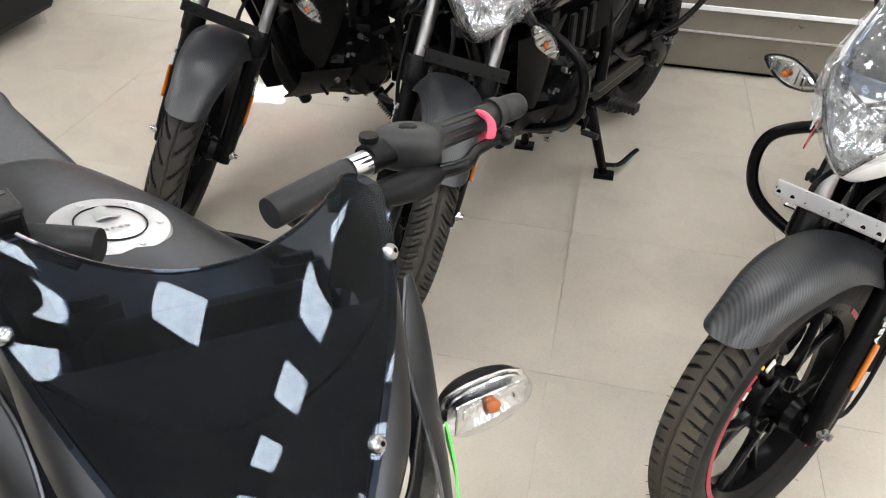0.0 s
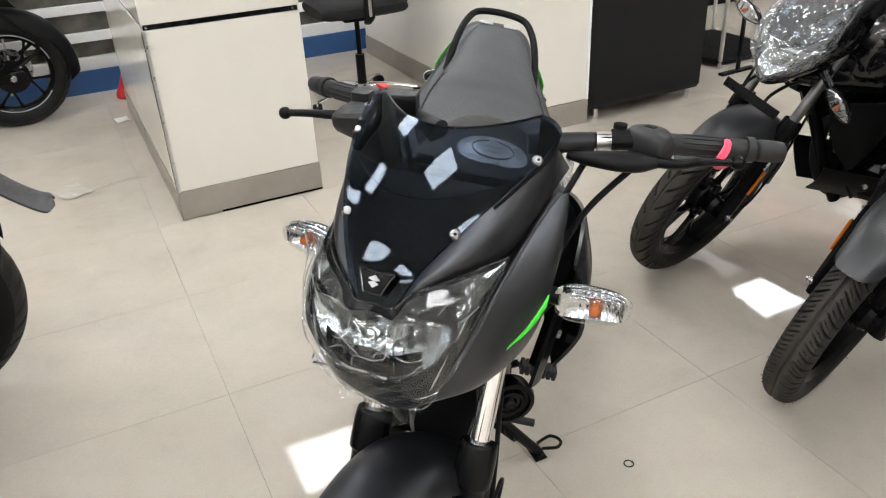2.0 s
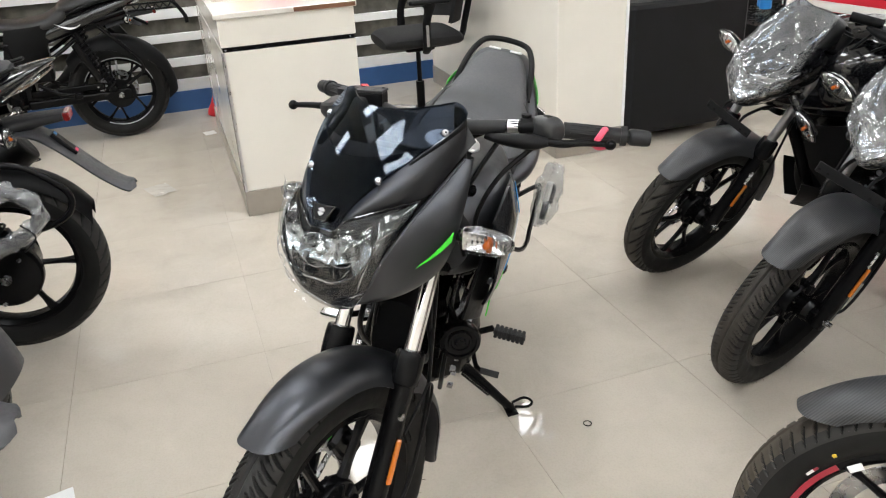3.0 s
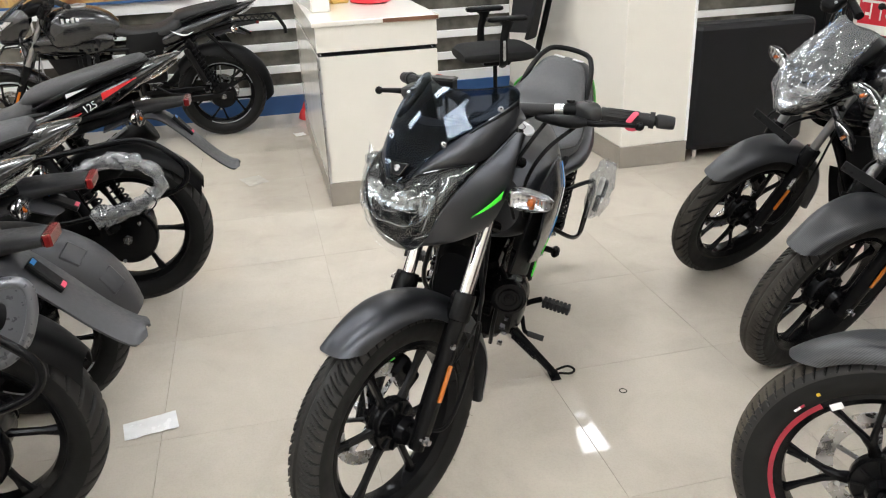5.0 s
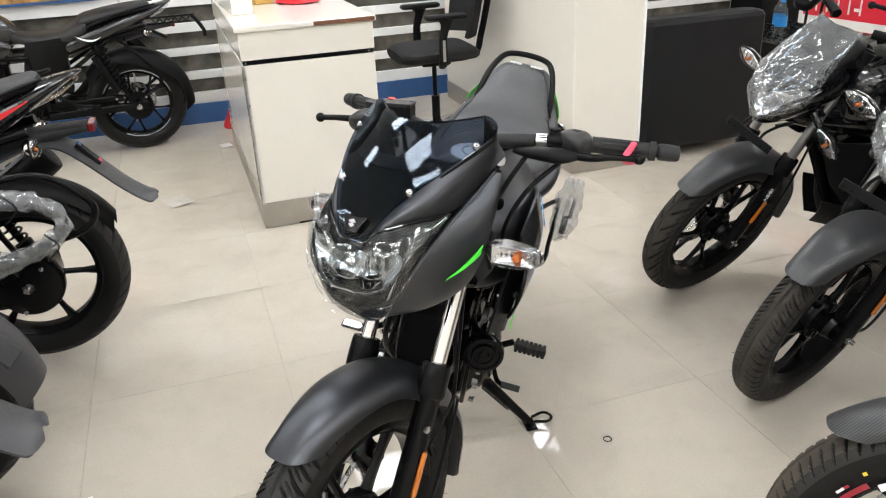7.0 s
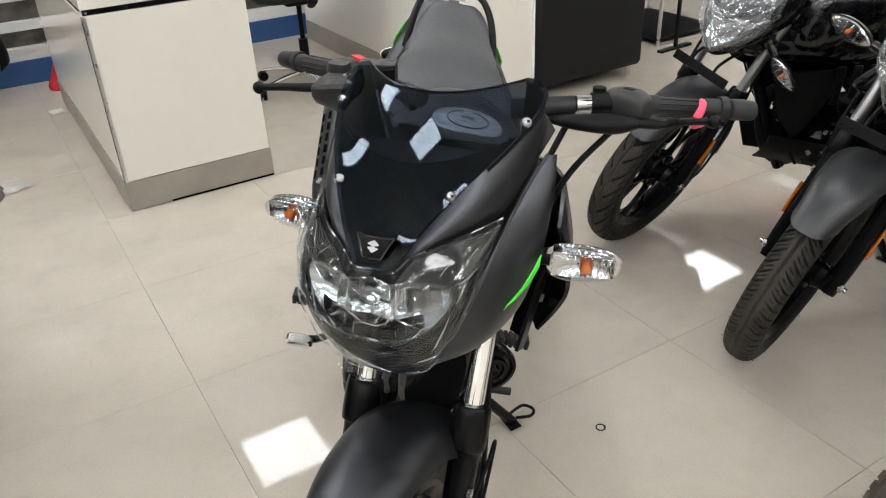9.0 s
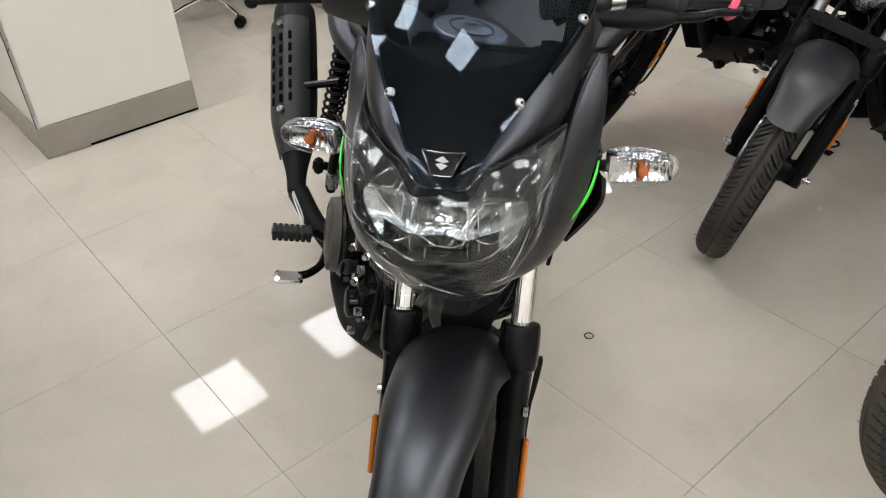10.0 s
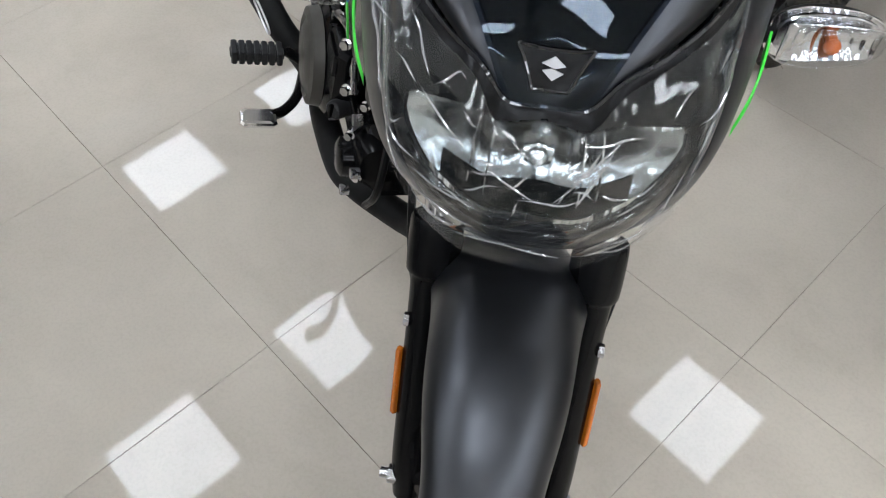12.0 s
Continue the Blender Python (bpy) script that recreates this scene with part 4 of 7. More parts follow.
    for k in range(6):
        a = 2 * math.pi * k / 6 + 0.2
        P("cap_bolt", disc_bolt((0.050 * math.cos(a), 0.050 * math.sin(a), 0.0085), (0, 0, 1), 0.004, 0.002).moved(cap_m), ALLOY, c_ob)
    P("key_flap", sheet(lambda u, v: (lerp(-0.004, -0.026, u), lerp(-0.013, 0.013, v) * (1 - 0.5 * u), 0.0135 + 0.002 * math.sin(math.pi * v)), 6, 8, 0.0025).moved(cap_m), CAPM, c_ob)
    P("cap_groove", tube([(0.0365 * math.cos(a), 0.0365 * math.sin(a), 0.0112) for a in [k * math.pi / 12 for k in range(24)]], 0.0010, 5, 72, True, True).moved(cap_m), SATIN, c_ob)
    for k in range(4):
        P("stamped_mark", box(0.012, -0.014 + 0.0075 * k, 0.0124, 0.0165, -0.0095 + 0.0075 * k, 0.0131, 0.0004).moved(cap_m), STEEL, c_ob)

    # side shrouds ahead of the tank, frame and side panels
    def shroud(u, v):
        x = lerp(0.60, 1.075 - 0.09 * abs(v - 0.55), u)
        top = lerp(0.80, 0.905, math.sin(u * 1.57)) - 0.05 * max(0, u - 0.8) * 5
        bot = lerp(0.66, 0.60, u) if u < 0.7 else lerp(0.615, 0.66, (u - 0.7) / 0.3)
        z = lerp(bot, top, v)
        y = 0.118 + 0.052 * math.sin(u * 2.2) + 0.014 * math.sin(v * 3.1) - 0.03 * max(0, v - 0.75) * 4 * (0.6)
        return (x, y, z)

    def shroud_r(u, v):
        x, y, z = shroud(u, v)
        return (x, -y, z)

    for side, fn in ((1, shroud), (-1, shroud_r)) if L["mask"] == "main" else ():
        sh = sheet(fn if side < 0 else (lambda u, v: shroud(1 - u, v)), 24, 12, 0.006)
        s_ob = P("tank_shroud", sh, L.get("shroud", body))
        decals(L, P, s_ob, side, shroud)

    def side_panel(u, v):
        x = lerp(0.60 - 0.06 * v, 0.27 + 0.10 * (1 - v), u)
        z = lerp(0.50 + 0.06 * u, 0.745 + 0.02 * u, v)
        return (x, 0.105 + 0.028 * math.sin(u * 3.0) + 0.012 * math.sin(v * 3.0), z)

    sp = sheet(side_panel, 14, 10, 0.005)
    P("side_panel", sp, body2)
    P("side_panel", sp.mirrored(), body2)
    fr = Geo()
    for s in (1, -1):
        fr.add(tube([(0.97, 0.03 * s, 0.80), (0.80, 0.10 * s, 0.70), (0.55, 0.11 * s, 0.66), (0.2, 0.105 * s, 0.72), (-0.12, 0.08 * s, 0.78)], 0.016, 10))
        fr.add(tube([(0.55, 0.11 * s, 0.66), (0.50, 0.12 * s, 0.50), (0.50, 0.12 * s, 0.34)], 0.018, 10))
        fr.add(tube([(0.50, 0.12 * s, 0.48), (0.3, 0.115 * s, 0.58), (0.12, 0.11 * s, 0.70)], 0.012, 10))
    fr.add(tube([(1.05, 0, 0.68), (0.98, 0, 0.52), (0.92, 0, 0.36), (0.86, 0, 0.24)], 0.02, 12))
    P("frame", fr, BLACKM)

    # seat and tail
    if L.get("tail_up"):
        tail_up(L, P, both, body)
    else:
        tail_low(L, P, both, body)

    # rear mudguard with plate holder, inner hugger
    def mud(u, v):
        pts = mud.line[int(round(u * 30))]
        half = lerp(0.085, 0.068, min(1, u * 1.4)) * (1 if u < 0.90 else max(0.12, 1 - ((u - 0.90) / 0.10) ** 2) ** 0.5)
        s = (v - 0.5) * 2
        return (pts[0], half * s, pts[1] - 0.012 * s * s)

    mud.line = spline([(0.0, 0.70), (-0.10, 0.73), (-0.18, 0.725), (-0.25, 0.665), (-0.34, 0.565), (-0.40, 0.513), (-0.43, 0.505)], 31)
    no_mud = L.get("no_mud")
    if no_mud:
        mud.line = spline([(0.0, 0.70), (-0.06, 0.715), (-0.12, 0.72), (-0.16, 0.705), (-0.2, 0.69)], 31)
    mg = P("rear_mudguard", sheet(mud, 30, 8, 0.006), HUGGER if L["mask"] != "main" else GREY)
    tag = Matrix.Translation((-0.20, 0.01, 0.70)) @ Matrix.Rotation(radians(60), 4, "Y") if no_mud else Matrix.Translation((-0.258, 0.012, 0.668)) @ Matrix.Rotation(radians(38), 4, "Y")
    tg = P("plate_holder", box(-0.010, -0.021, -0.046, 0.004, 0.021, 0.046, 0.003).moved(tag), SATIN, mg)
    P("sticker", box(-0.0115, -0.012, -0.044, -0.0102, 0.012, -0.033, 0.0005).moved(tag), PINK, tg)
    P("sticker", box(-0.0115, -0.012, 0.033, -0.0102, 0.012, 0.044, 0.0005).moved(tag), BLUE, tg)
    hug = fender(L.get("hug_end", 150), 40, 0.334 + L.get("hug_wide", 0) * 0.5, 0.074 + L.get("hug_wide", 0), 0.035 + L.get("hug_wide", 0))
    P("inner_mudguard", hug.moved(Matrix.Translation((0, 0, AXLE))), HUGGER if L.get("hugger") else SATIN)
    if L.get("hugger"):
        # stiffening pads and a bolt on the hugger's left flank
        for ang, half in ((128, 0.03), (150, 0.034), (104, 0.026)):
            rr = 0.334 + L["hug_wide"] * 0.5 - 0.012
            pad = box(-0.006, -0.030, -half, 0.004, 0.030, half, 0.004).moved(Matrix.Translation((0, 0.055, AXLE)) @ Matrix.Rotation(radians(-ang), 4, "Y") @ Matrix.Translation((rr, 0, 0)) @ Matrix.Rotation(radians(32), 4, "Z"))
            P("hugger_pad", pad, HUGGER)
    for s in (1, -1):
        indicator(root, Matrix.Translation((-0.13, s * 0.075, 0.735)) @ Matrix.Diagonal((-1, 1, 1, 1)), s, "oval" if L["mask"] == "main" else "round")

    # swing arm, shocks, chain case
    for s in (1, -1):
        P("swing_arm", Geo().add(box(-0.03, s * 0.093 - 0.014, 0.272, 0.52, s * 0.093 + 0.014, 0.322, 0.01)).add(box(-0.07, s * 0.093 - 0.012, 0.262, 0.02, s * 0.093 + 0.012, 0.33, 0.01)), BLACKM)
        a, b = Vector((0.03, s * 0.135, 0.335)), Vector((0.175, s * 0.13, 0.70))
        sk = P("shock_absorber", Geo().add(rod(a, a.lerp(b, 0.45), 0.014, 12)).add(rod(a.lerp(b, 0.4), b, 0.019, 14)).add(rod(a.lerp(b, 0.02), a.lerp(b, 0.07), 0.03, 16)).add(rod(a.lerp(b, 0.86), a.lerp(b, 0.9), 0.03, 16)), BLACKM)
        P("coil_spring", spring(a.lerp(b, 0.08), a.lerp(b, 0.86), 0.026, 0.0045, 11), SATIN, sk)
        if L.get("canister"):
            P("gas_canister", rod((0.10, s * 0.175, 0.42), (0.19, s * 0.17, 0.64), 0.024, 16), BLACKM, sk)
        P("axle_nut", Geo().add(disc_bolt((0, s * 0.118, AXLE), (0, s, 0), 0.017, 0.014)).add(rod((0, s * 0.11, AXLE), (0, s * 0.142, AXLE), 0.009, 10)), STEEL)
    case = Geo().add(box(0.0, 0.068, 0.225, 0.55, 0.092, 0.378, 0.02)).add(lathe([(0.0, 0.118), (0.06, 0.116), (0.098, 0.108), (0.104, 0.095), (0.104, 0.066), (0.0, 0.066)], 40, Matrix.Translation((0, 0, AXLE))))
    if L.get("open_chain"):
        case = Geo().add(box(0.08, 0.072, 0.335, 0.50, 0.088, 0.375, 0.008)).add(lathe([(0.035, 0.075), (0.088, 0.075), (0.088, 0.082), (0.035, 0.082)], 36, Matrix.Translation((0, 0, AXLE)), True))
        for s in (1, -1):
            hs = P("hugger_stay", tube([(0.05, s * 0.115, 0.72), (-0.06, s * 0.12, 0.60), (-0.14, s * 0.115, 0.50), (-0.15, s * 0.11, 0.42), (-0.02, s * 0.105, 0.335)], 0.010, 10, 40), BLACKM)
        for k in range(5):
            x = -0.17 - k * 0.045
            P("lattice_bar", tube([(x, 0.05, 0.80), (x - 0.022, 0.05, 0.775), (x - 0.045, 0.05, 0.80)], 0.0045, 6), SATIN)
        P("lattice_rail", box(-0.42, 0.044, 0.80, -0.14, 0.056, 0.812, 0.002), SATIN)
        P("lattice_rail", box(-0.40, 0.044, 0.765, -0.14, 0.056, 0.775, 0.002), SATIN)
        P("plate_bracket", tube([(-0.40, 0.0, 0.80), (-0.43, 0.0, 0.77), (-0.47, 0.0, 0.70), (-0.475, 0.0, 0.66)], 0.012, 8), SATIN)
        def arc(u, v):
            x = lerp(0.27, 0.13, u)
            return (x, 0.142, 0.70 + 0.06 * (1 - u) ** 2 + 0.045 * u**3 + 0.012 * v * math.sin(u * 3.1))
        P("tail_flash", sheet(lambda u, v: arc(1 - u, v), 12, 2, 0.002), WHITE_DECAL)
        for k in range(4):
            P("script_bar", box(0.79 + k * 0.028, 0.166, 0.862 - 0.004 * k, 0.807 + k * 0.028, 0.174, 0.882 + 0.003 * (k % 2), 0.002), WHITE_DECAL)
    cc = P("chain_case", case, BLACKM)
    for q in ((0.06, 0.335), (-0.05, 0.35), (0.03, 0.21), (0.12, 0.36)):
        P("case_bolt", disc_bolt((q[0], 0.110, q[1]), (0, 1, 0), 0.007, 0.007), STEEL, cc)

    engine(L, P, both)
    exhaust(P)
    stands(L, P, m)
    guards(L, P, root)
    return root
def put_text(text, size, mat, parent, m, extrude=0.0006, align="LEFT", name="lettering"):
    """Raised lettering in the built-in font."""
    cu = bpy.data.curves.new(name, "FONT")
    cu.body, cu.size, cu.extrude, cu.align_x = text, size, extrude, align
    tmp = bpy.data.objects.new("tmp", cu)
    scene.collection.objects.link(tmp)
    bpy.context.view_layer.update()
    me = bpy.data.meshes.new_from_object(tmp.evaluated_get(bpy.context.evaluated_depsgraph_get()))
    bpy.data.objects.remove(tmp)
    me.materials.clear()
    me.materials.append(mat)
    ob = new(name, me)
    ob.parent = parent
    ob.matrix_basis = m
    return ob


def fork_letters(parent, ST, side, foot, up):
    """White ABS lettering reading up the fork's outer face."""
    rows = Matrix((up, Vector((-up.z, 0, up.x)) * -side, Vector((0, side, 0)))).transposed().to_4x4()
    rows.translation = foot + up * 0.17 + Vector((0.008 * 1.0, side * 0.1115, 0))
    put_text("ABS", 0.026, WHITE_DECAL, parent, ST @ rows, name="lettering")


def decals(L, P, s_ob, side, face):
    """Coloured flashes that run up a tank shroud near its widest line; face(u, v) is the shroud's skin."""
    for mat, u0, u1, v0, v1, w in L.get("flashes", ()):
        def strip(a, b):
            u = lerp(u0, u1, a) + (b - 0.5) * w * math.sin(math.pi * min(0.96, a + 0.06)) ** 0.6
            x, y, z = face(u, lerp(v0, v1, a))
            return Vector((x, side * (y + 0.0025), z))
        P("decal", sheet(strip if side < 0 else (lambda a, b: strip(1 - a, b)), 14, 3, 0.002), mat, s_ob)


def along(pts):
    """A smooth curve through points, as a function of t from 0 to 1."""
    dense = [Vector(q) for q in spline(pts, 121)]

    def at(t):
        u = min(0.99999, max(0.0, t)) * 120
        k = int(u)
        return dense[k].lerp(dense[k + 1], u - k)

    return at


def flank(fn, s):
    """Turns a patch of the left side, u to the rear and v downwards, into one for either side, facing out."""
    if s > 0:
        return lambda u, v: fn(u, 1 - v)
    return lambda u, v: Vector((1, -1, 1)) * fn(u, v)


def main_nose(S, ST, root, body):
    """The main motorcycle's steered front: screen, cheeks, side fairings, wide headlamp under loose film, badge, indicators."""
    rim_line = along([(1.2904, 0.0283, 0.8863), (1.2703, 0.0510, 0.9288), (1.2236, 0.0821, 0.9680), (1.1634, 0.1124, 1.0012), (1.1043, 0.1343, 1.0272), (1.0622, 0.1417, 1.0469), (1.0544, 0.1297, 1.0626), (1.056, 0.105, 1.070)])

    def mid_line(t):
        a0, a1 = radians(62.5), radians(62.5 - 40 * t)
        return Vector((1.2945 - 0.4124 * (math.sin(a0) - math.sin(a1)), 0, 0.884 + 0.4124 * (math.cos(a1) - math.cos(a0))))

    edge, mid = (lambda t: rim_line(t * 6 / 7 + 0.10 * t**5)), (lambda t: mid_line(t * 6 / 7))
    ridge = along([(1.290, 0.062, 0.764), (1.286, 0.092, 0.800), (1.277, 0.112, 0.841), (1.222, 0.125, 0.890), (1.15, 0.132, 0.928), (1.111, 0.140, 0.953), (1.083, 0.153, 0.980)])
    hem = along([(1.288, 0.058, 0.752), (1.235, 0.112, 0.762), (1.165, 0.143, 0.782), (1.130, 0.158, 0.825), (1.112, 0.166, 0.880), (1.092, 0.168, 0.935), (1.072, 0.163, 0.978)])
    brow = along([(1.2925, 0, 0.886), (1.291, 0.027, 0.886), (1.283, 0.046, 0.906), (1.265, 0.070, 0.9145), (1.238, 0.093, 0.9215), (1.210, 0.108, 0.9235), (1.181, 0.124, 0.926)])
    jaw = along([(1.286, 0, 0.735), (1.287, 0.030, 0.739), (1.288, 0.055, 0.752), (1.287, 0.082, 0.785), (1.277, 0.105, 0.835), (1.225, 0.119, 0.886), (1.180, 0.1245, 0.9255)])
    seam = along([(1.2915, 0.030, 0.886), (1.265, 0.071, 0.9155), (1.209, 0.109, 0.925), (1.150, 0.127, 0.932), (1.111, 0.135, 0.956), (1.080, 0.148, 0.985), (1.050, 0.156, 1.005)])

    def screen(s, v, out=0.0):
        c, e = mid(v), edge(v)
        k = abs(s) ** 2
        q = Vector((lerp(c.x, e.x, k), s * e.y, lerp(c.z, e.z, k)))
        return q + Vector((0.62, 0.55 * s, 0.55)).normalized() * out

    # cheeks between the screen and the side fairings
    fa = None
    for s in (1, -1):
        def cheek(u, v):
            return edge(u).lerp(seam(u), v) + Vector((0.45, 0.7, 0.45)) * 0.012 * math.sin(math.pi * v) * math.sin(math.pi * min(1, u * 1.1 + 0.05)) - Vector((0.003, 0.003, 0.003))
        g = sheet(flank(cheek, s), 40, 14, 0.004)
        if fa is None:
            fa = S("fairing", g, body)
        else:
            S("fairing_cheek", g, body, fa)

        # side fairing: a raised leaf with a rolled front edge and a lip into the groove
        def ear(u, v):
            swell = math.sin(math.pi * v) ** 0.8 * math.sin(math.pi * min(0.97, u * 0.9 + 0.08)) ** 0.7
            return ridge(u).lerp(hem(u), v) + Vector((0.35, 0.9, -0.05)) * 0.013 * swell
        def lip(u, v):
            return ridge(u) + Vector((-0.010, -0.016, -0.006)) * (1 - v) * math.sin(math.pi * min(1, u * 0.8 + 0.2))
        g = sheet(flank(ear, s), 40, 16, 0.005).add(sheet(flank(lip, s), 40, 3, 0.002))
        roll = tube([ridge(k / 24) for k in range(25)], 0.0028, 8, 60)
        S("side_fairing", g.add(roll if s > 0 else roll.mirrored()), body, fa)

        # green flash along the lower rear of the side fairing
        tip, rear, low = Vector((1.220, 0.140, 0.821)), Vector((1.140, 0.165, 0.864)), Vector((1.146, 0.164, 0.848))
        def flash(u, v):
            q = tip.lerp(rear.lerp(low, v), u)
            return q + Vector((0.35, 0.9, -0.05)) * (0.004 + 0.005 * math.sin(math.pi * u))
        S("green_flash", sheet(flank(flash, s), 12, 4, 0.002), GREEN, fa)

        # inner wall of the cheek, seen from above behind the screen
        def inner(u, v):
            a = edge(0.45 + 0.55 * u)
            return a + Vector((-0.02 * v, -0.012 * v, -0.11 * v - 0.005))
        S("inner_cowl", sheet(flank(inner, s), 14, 6, 0.003), SATIN, fa)

    # screen with its dark backing, screws and badge
    sc = S("windscreen", sheet(lambda u, v: screen(lerp(1, -1, u), v, 0.001), 56, 44, 0.0028), SCREEN, root, "smoked glossy screen")
    S("screen_edge", tube([screen(lerp(1, -1, k / 44), 1.0) for k in range(45)], 0.0019, 6, 90), GLOSS, sc)
    S("screen_base", sheet(lambda u, v: screen(lerp(1, -1, u) * 0.99, lerp(0.0, 0.56, v), -0.007), 30, 20, 0.002), UNDERSCREEN, sc)
    S("dash_hood", sheet(lambda u, v: screen(lerp(1, -1, u) * 0.99, 0.56, -0.009).lerp(Vector((1.10, lerp(0.115, -0.115, u), 0.975)), v), 24, 10, 0.003), UNDERSCREEN, sc)
    for v, e in ((0.333, 0.89), (0.667, 0.945)):
        for s in (1, -1):
            p, q = screen(s * e, v, 0.001), screen(s * e, v, 0.0085)
            sw = S("screw", tube([p, p.lerp(q, 0.6), q], [0.0068, 0.0062, 0.003], 14, 6), STEEL, sc)
            S("screw_slot", rod(p.lerp(q, 0.86), p.lerp(q, 1.03), 0.0022, 6), VOID, sw)

    def badge(u, v, out=0.007):
        return screen(lerp(1, -1, u) * lerp(0.30, 0.45, v), lerp(0.05, 0.155, v), out)
    bd = S("badge", sheet(badge, 10, 6, 0.006), BLACKM, sc)
    ring_ = [badge(k / 8, 0) for k in range(9)] + [badge(1, k / 4) for k in range(1, 5)] + [badge(1 - k / 8, 1) for k in range(1, 9)] + [badge(0, 1 - k / 4) for k in range(1, 4)]
    S("badge_rim", tube([q + Vector((0.005, 0, 0.003)) for q in ring_], 0.0012, 6, 90, True, True), GLOSS, bd)
    f = lambda q: badge(0.5 - q[0] * 0.22, 0.52 + q[1] * 0.29, 0.0140)
    for pts in (((0.85, 0.25), (0.0, 1.0), (-0.85, 0.35), (0.1, 0.0)), ((-0.85, -0.25), (0.0, -1.0), (0.85, -0.35), (-0.1, 0.0))):
        S("emblem", rings([[f(q) + Vector((d, 0, d * 0.4)) for q in pts] for d in (0.0, 0.0016)]), BADGE, bd)

    # headlamp: glossy dark bowl with swept wings round a wide clear lens
    def lamp(s, v, out=0.0):
        t = abs(s)
        a, b = jaw(t), brow(t)
        k = math.sin(math.pi * v) ** 0.85 * (1 - t**1.6)
        n = Vector((1.0, 0.75 * t, 0.05)).normalized()
        q = a.lerp(b, v) + n * (0.030 * k + out)
        return Vector((q.x, q.y if s > 0 else -q.y, q.z))

    half_t = 0.60

    def lens_band(t):
        c = lerp(0.685, 0.47, (t / half_t) ** 1.5)
        h = 0.262 * max(0.0, 1 - (t / half_t) ** 2.8) ** (1 / 2.8)
        return c, h

    def lens_at(u, w, out):
        s = lerp(half_t, -half_t, u) * 0.998
        c, h = lens_band(abs(s))
        return lamp(s, c + h * (2 * w - 1), out)

    def solid(u, v):
        s = lerp(1, -1, u)
        if abs(s) >= half_t:
            return True
        c, h = lens_band(abs(s))
        return abs(v - c) > h

    hl = S("headlamp", sheet(lambda u, v: lamp(lerp(0.998, -0.998, u), v), 150, 84, 0.003, solid), BLACKM, root, "wide clear headlamp in a glossy dark housing with swept wings")

    # reflector: fluted side bowls, a bright shelf in the middle; below it a black sheet, shade put into its colour
    def bowl(u, w):
        side = 1 - abs(2 * u - 1) ** 3.0
        rise = 1 - abs(2 * w - 1) ** 3.0
        flute = 0.0045 * abs((u * 8) % 1.0 - 0.5) * rise * side
        step = 0.012 * math.exp(-(((u - 0.5) / 0.16) ** 4)) * min(1.0, max(0.0, (w - 0.40) / 0.06))
        return lens_at(u, w, -0.004 - 0.044 * side * rise + flute + step * side * rise)
    S("reflector", sheet(bowl, 144, 40, 0.001), SOFT_MIRROR, hl)
    # near-black sheet before the bowl, painting in the shade of its lower part
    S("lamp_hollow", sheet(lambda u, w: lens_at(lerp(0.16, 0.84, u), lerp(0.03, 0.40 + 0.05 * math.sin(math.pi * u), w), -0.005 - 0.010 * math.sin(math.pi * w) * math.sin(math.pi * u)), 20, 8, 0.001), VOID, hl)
    shade = [lens_at(0.5 + k * 0.045, 0.60, -0.020) for k in (-1, 0, 1)]
    S("bulb_shade", Geo().add(tube([shade[0], shade[1], shade[2]], [0.009, 0.012, 0.009], 18, 12)).add(ball(0.008, Matrix.Translation(shade[1] + Vector((0.008, 0, 0.002))))), MIRROR, hl)
    for u in (0.27, 0.345, 0.655, 0.73):
        S("reflector_web", sheet(lambda a, b, u=u: lens_at(u + 0.006 * a, lerp(0.12, 0.88, b), -0.008 - 0.016 * a), 3, 10, 0.0012), CHROME, hl)
    S("lens", sheet(lambda u, w: lens_at(1 - u, w, 0.003), 60, 16, 0.0), GLASS, hl)
    loop = lambda out, grow=1.0: [lens_at(k / 40, 0.5 - 0.5 * grow, out) for k in range(41)] + [lens_at(1 - k / 40, 0.5 + 0.5 * grow, out) for k in range(1, 40)]
    S("lens_rim", tube(loop(0.004), 0.0024, 6, 160, True, True), LENS, hl)
    S("housing_rim", tube([lens_at(lerp(0.10, 0.90, k / 30), -0.20, 0.003) for k in range(31)], 0.0022, 6, 60), LENS, hl)
    for k in range(26):
        u = lerp(0.2, 0.8, k / 25)
        S("lens_rib", rod(lens_at(u, 0.015, 0.0035), lens_at(u, 0.13, 0.0045), 0.0019, 5), LENS, hl)
    outline = [lamp(lerp(1, -1, k / 60) * 0.998, 1.0, 0.002) for k in range(61)]
    S("brow_trim", tube(outline, 0.0022, 6, 120), GLOSS, hl)
    for s in (1, -1):
        def wing(u, v, out, lo=0.18, hi=0.9):
            return Vector(lamp(s * lerp(0.64, 0.97, u), lerp(lo, hi, v), out))
        turn = (lambda fn: (lambda u, v: fn(1 - u, v))) if s > 0 else (lambda fn: fn)
        S("wing_reflector", sheet(turn(lambda u, v: wing(lerp(0.1, 0.92, u), v, 0.001 + 0.003 * abs((u * 5) % 1 - 0.5) * math.sin(math.pi * v), 0.50, 0.72)), 56, 5, 0.001), GREYGLOSS, hl)
        S("wing_lens", sheet(turn(lambda u, v: wing(u, v, 0.006)), 16, 6, 0.0015), GLASS, hl)

    # loose film taped over the lamp: sharp folds, a free corner and a hanging flap
    ridge_of = lambda p: 1 - 2 * abs(noise.noise(p))

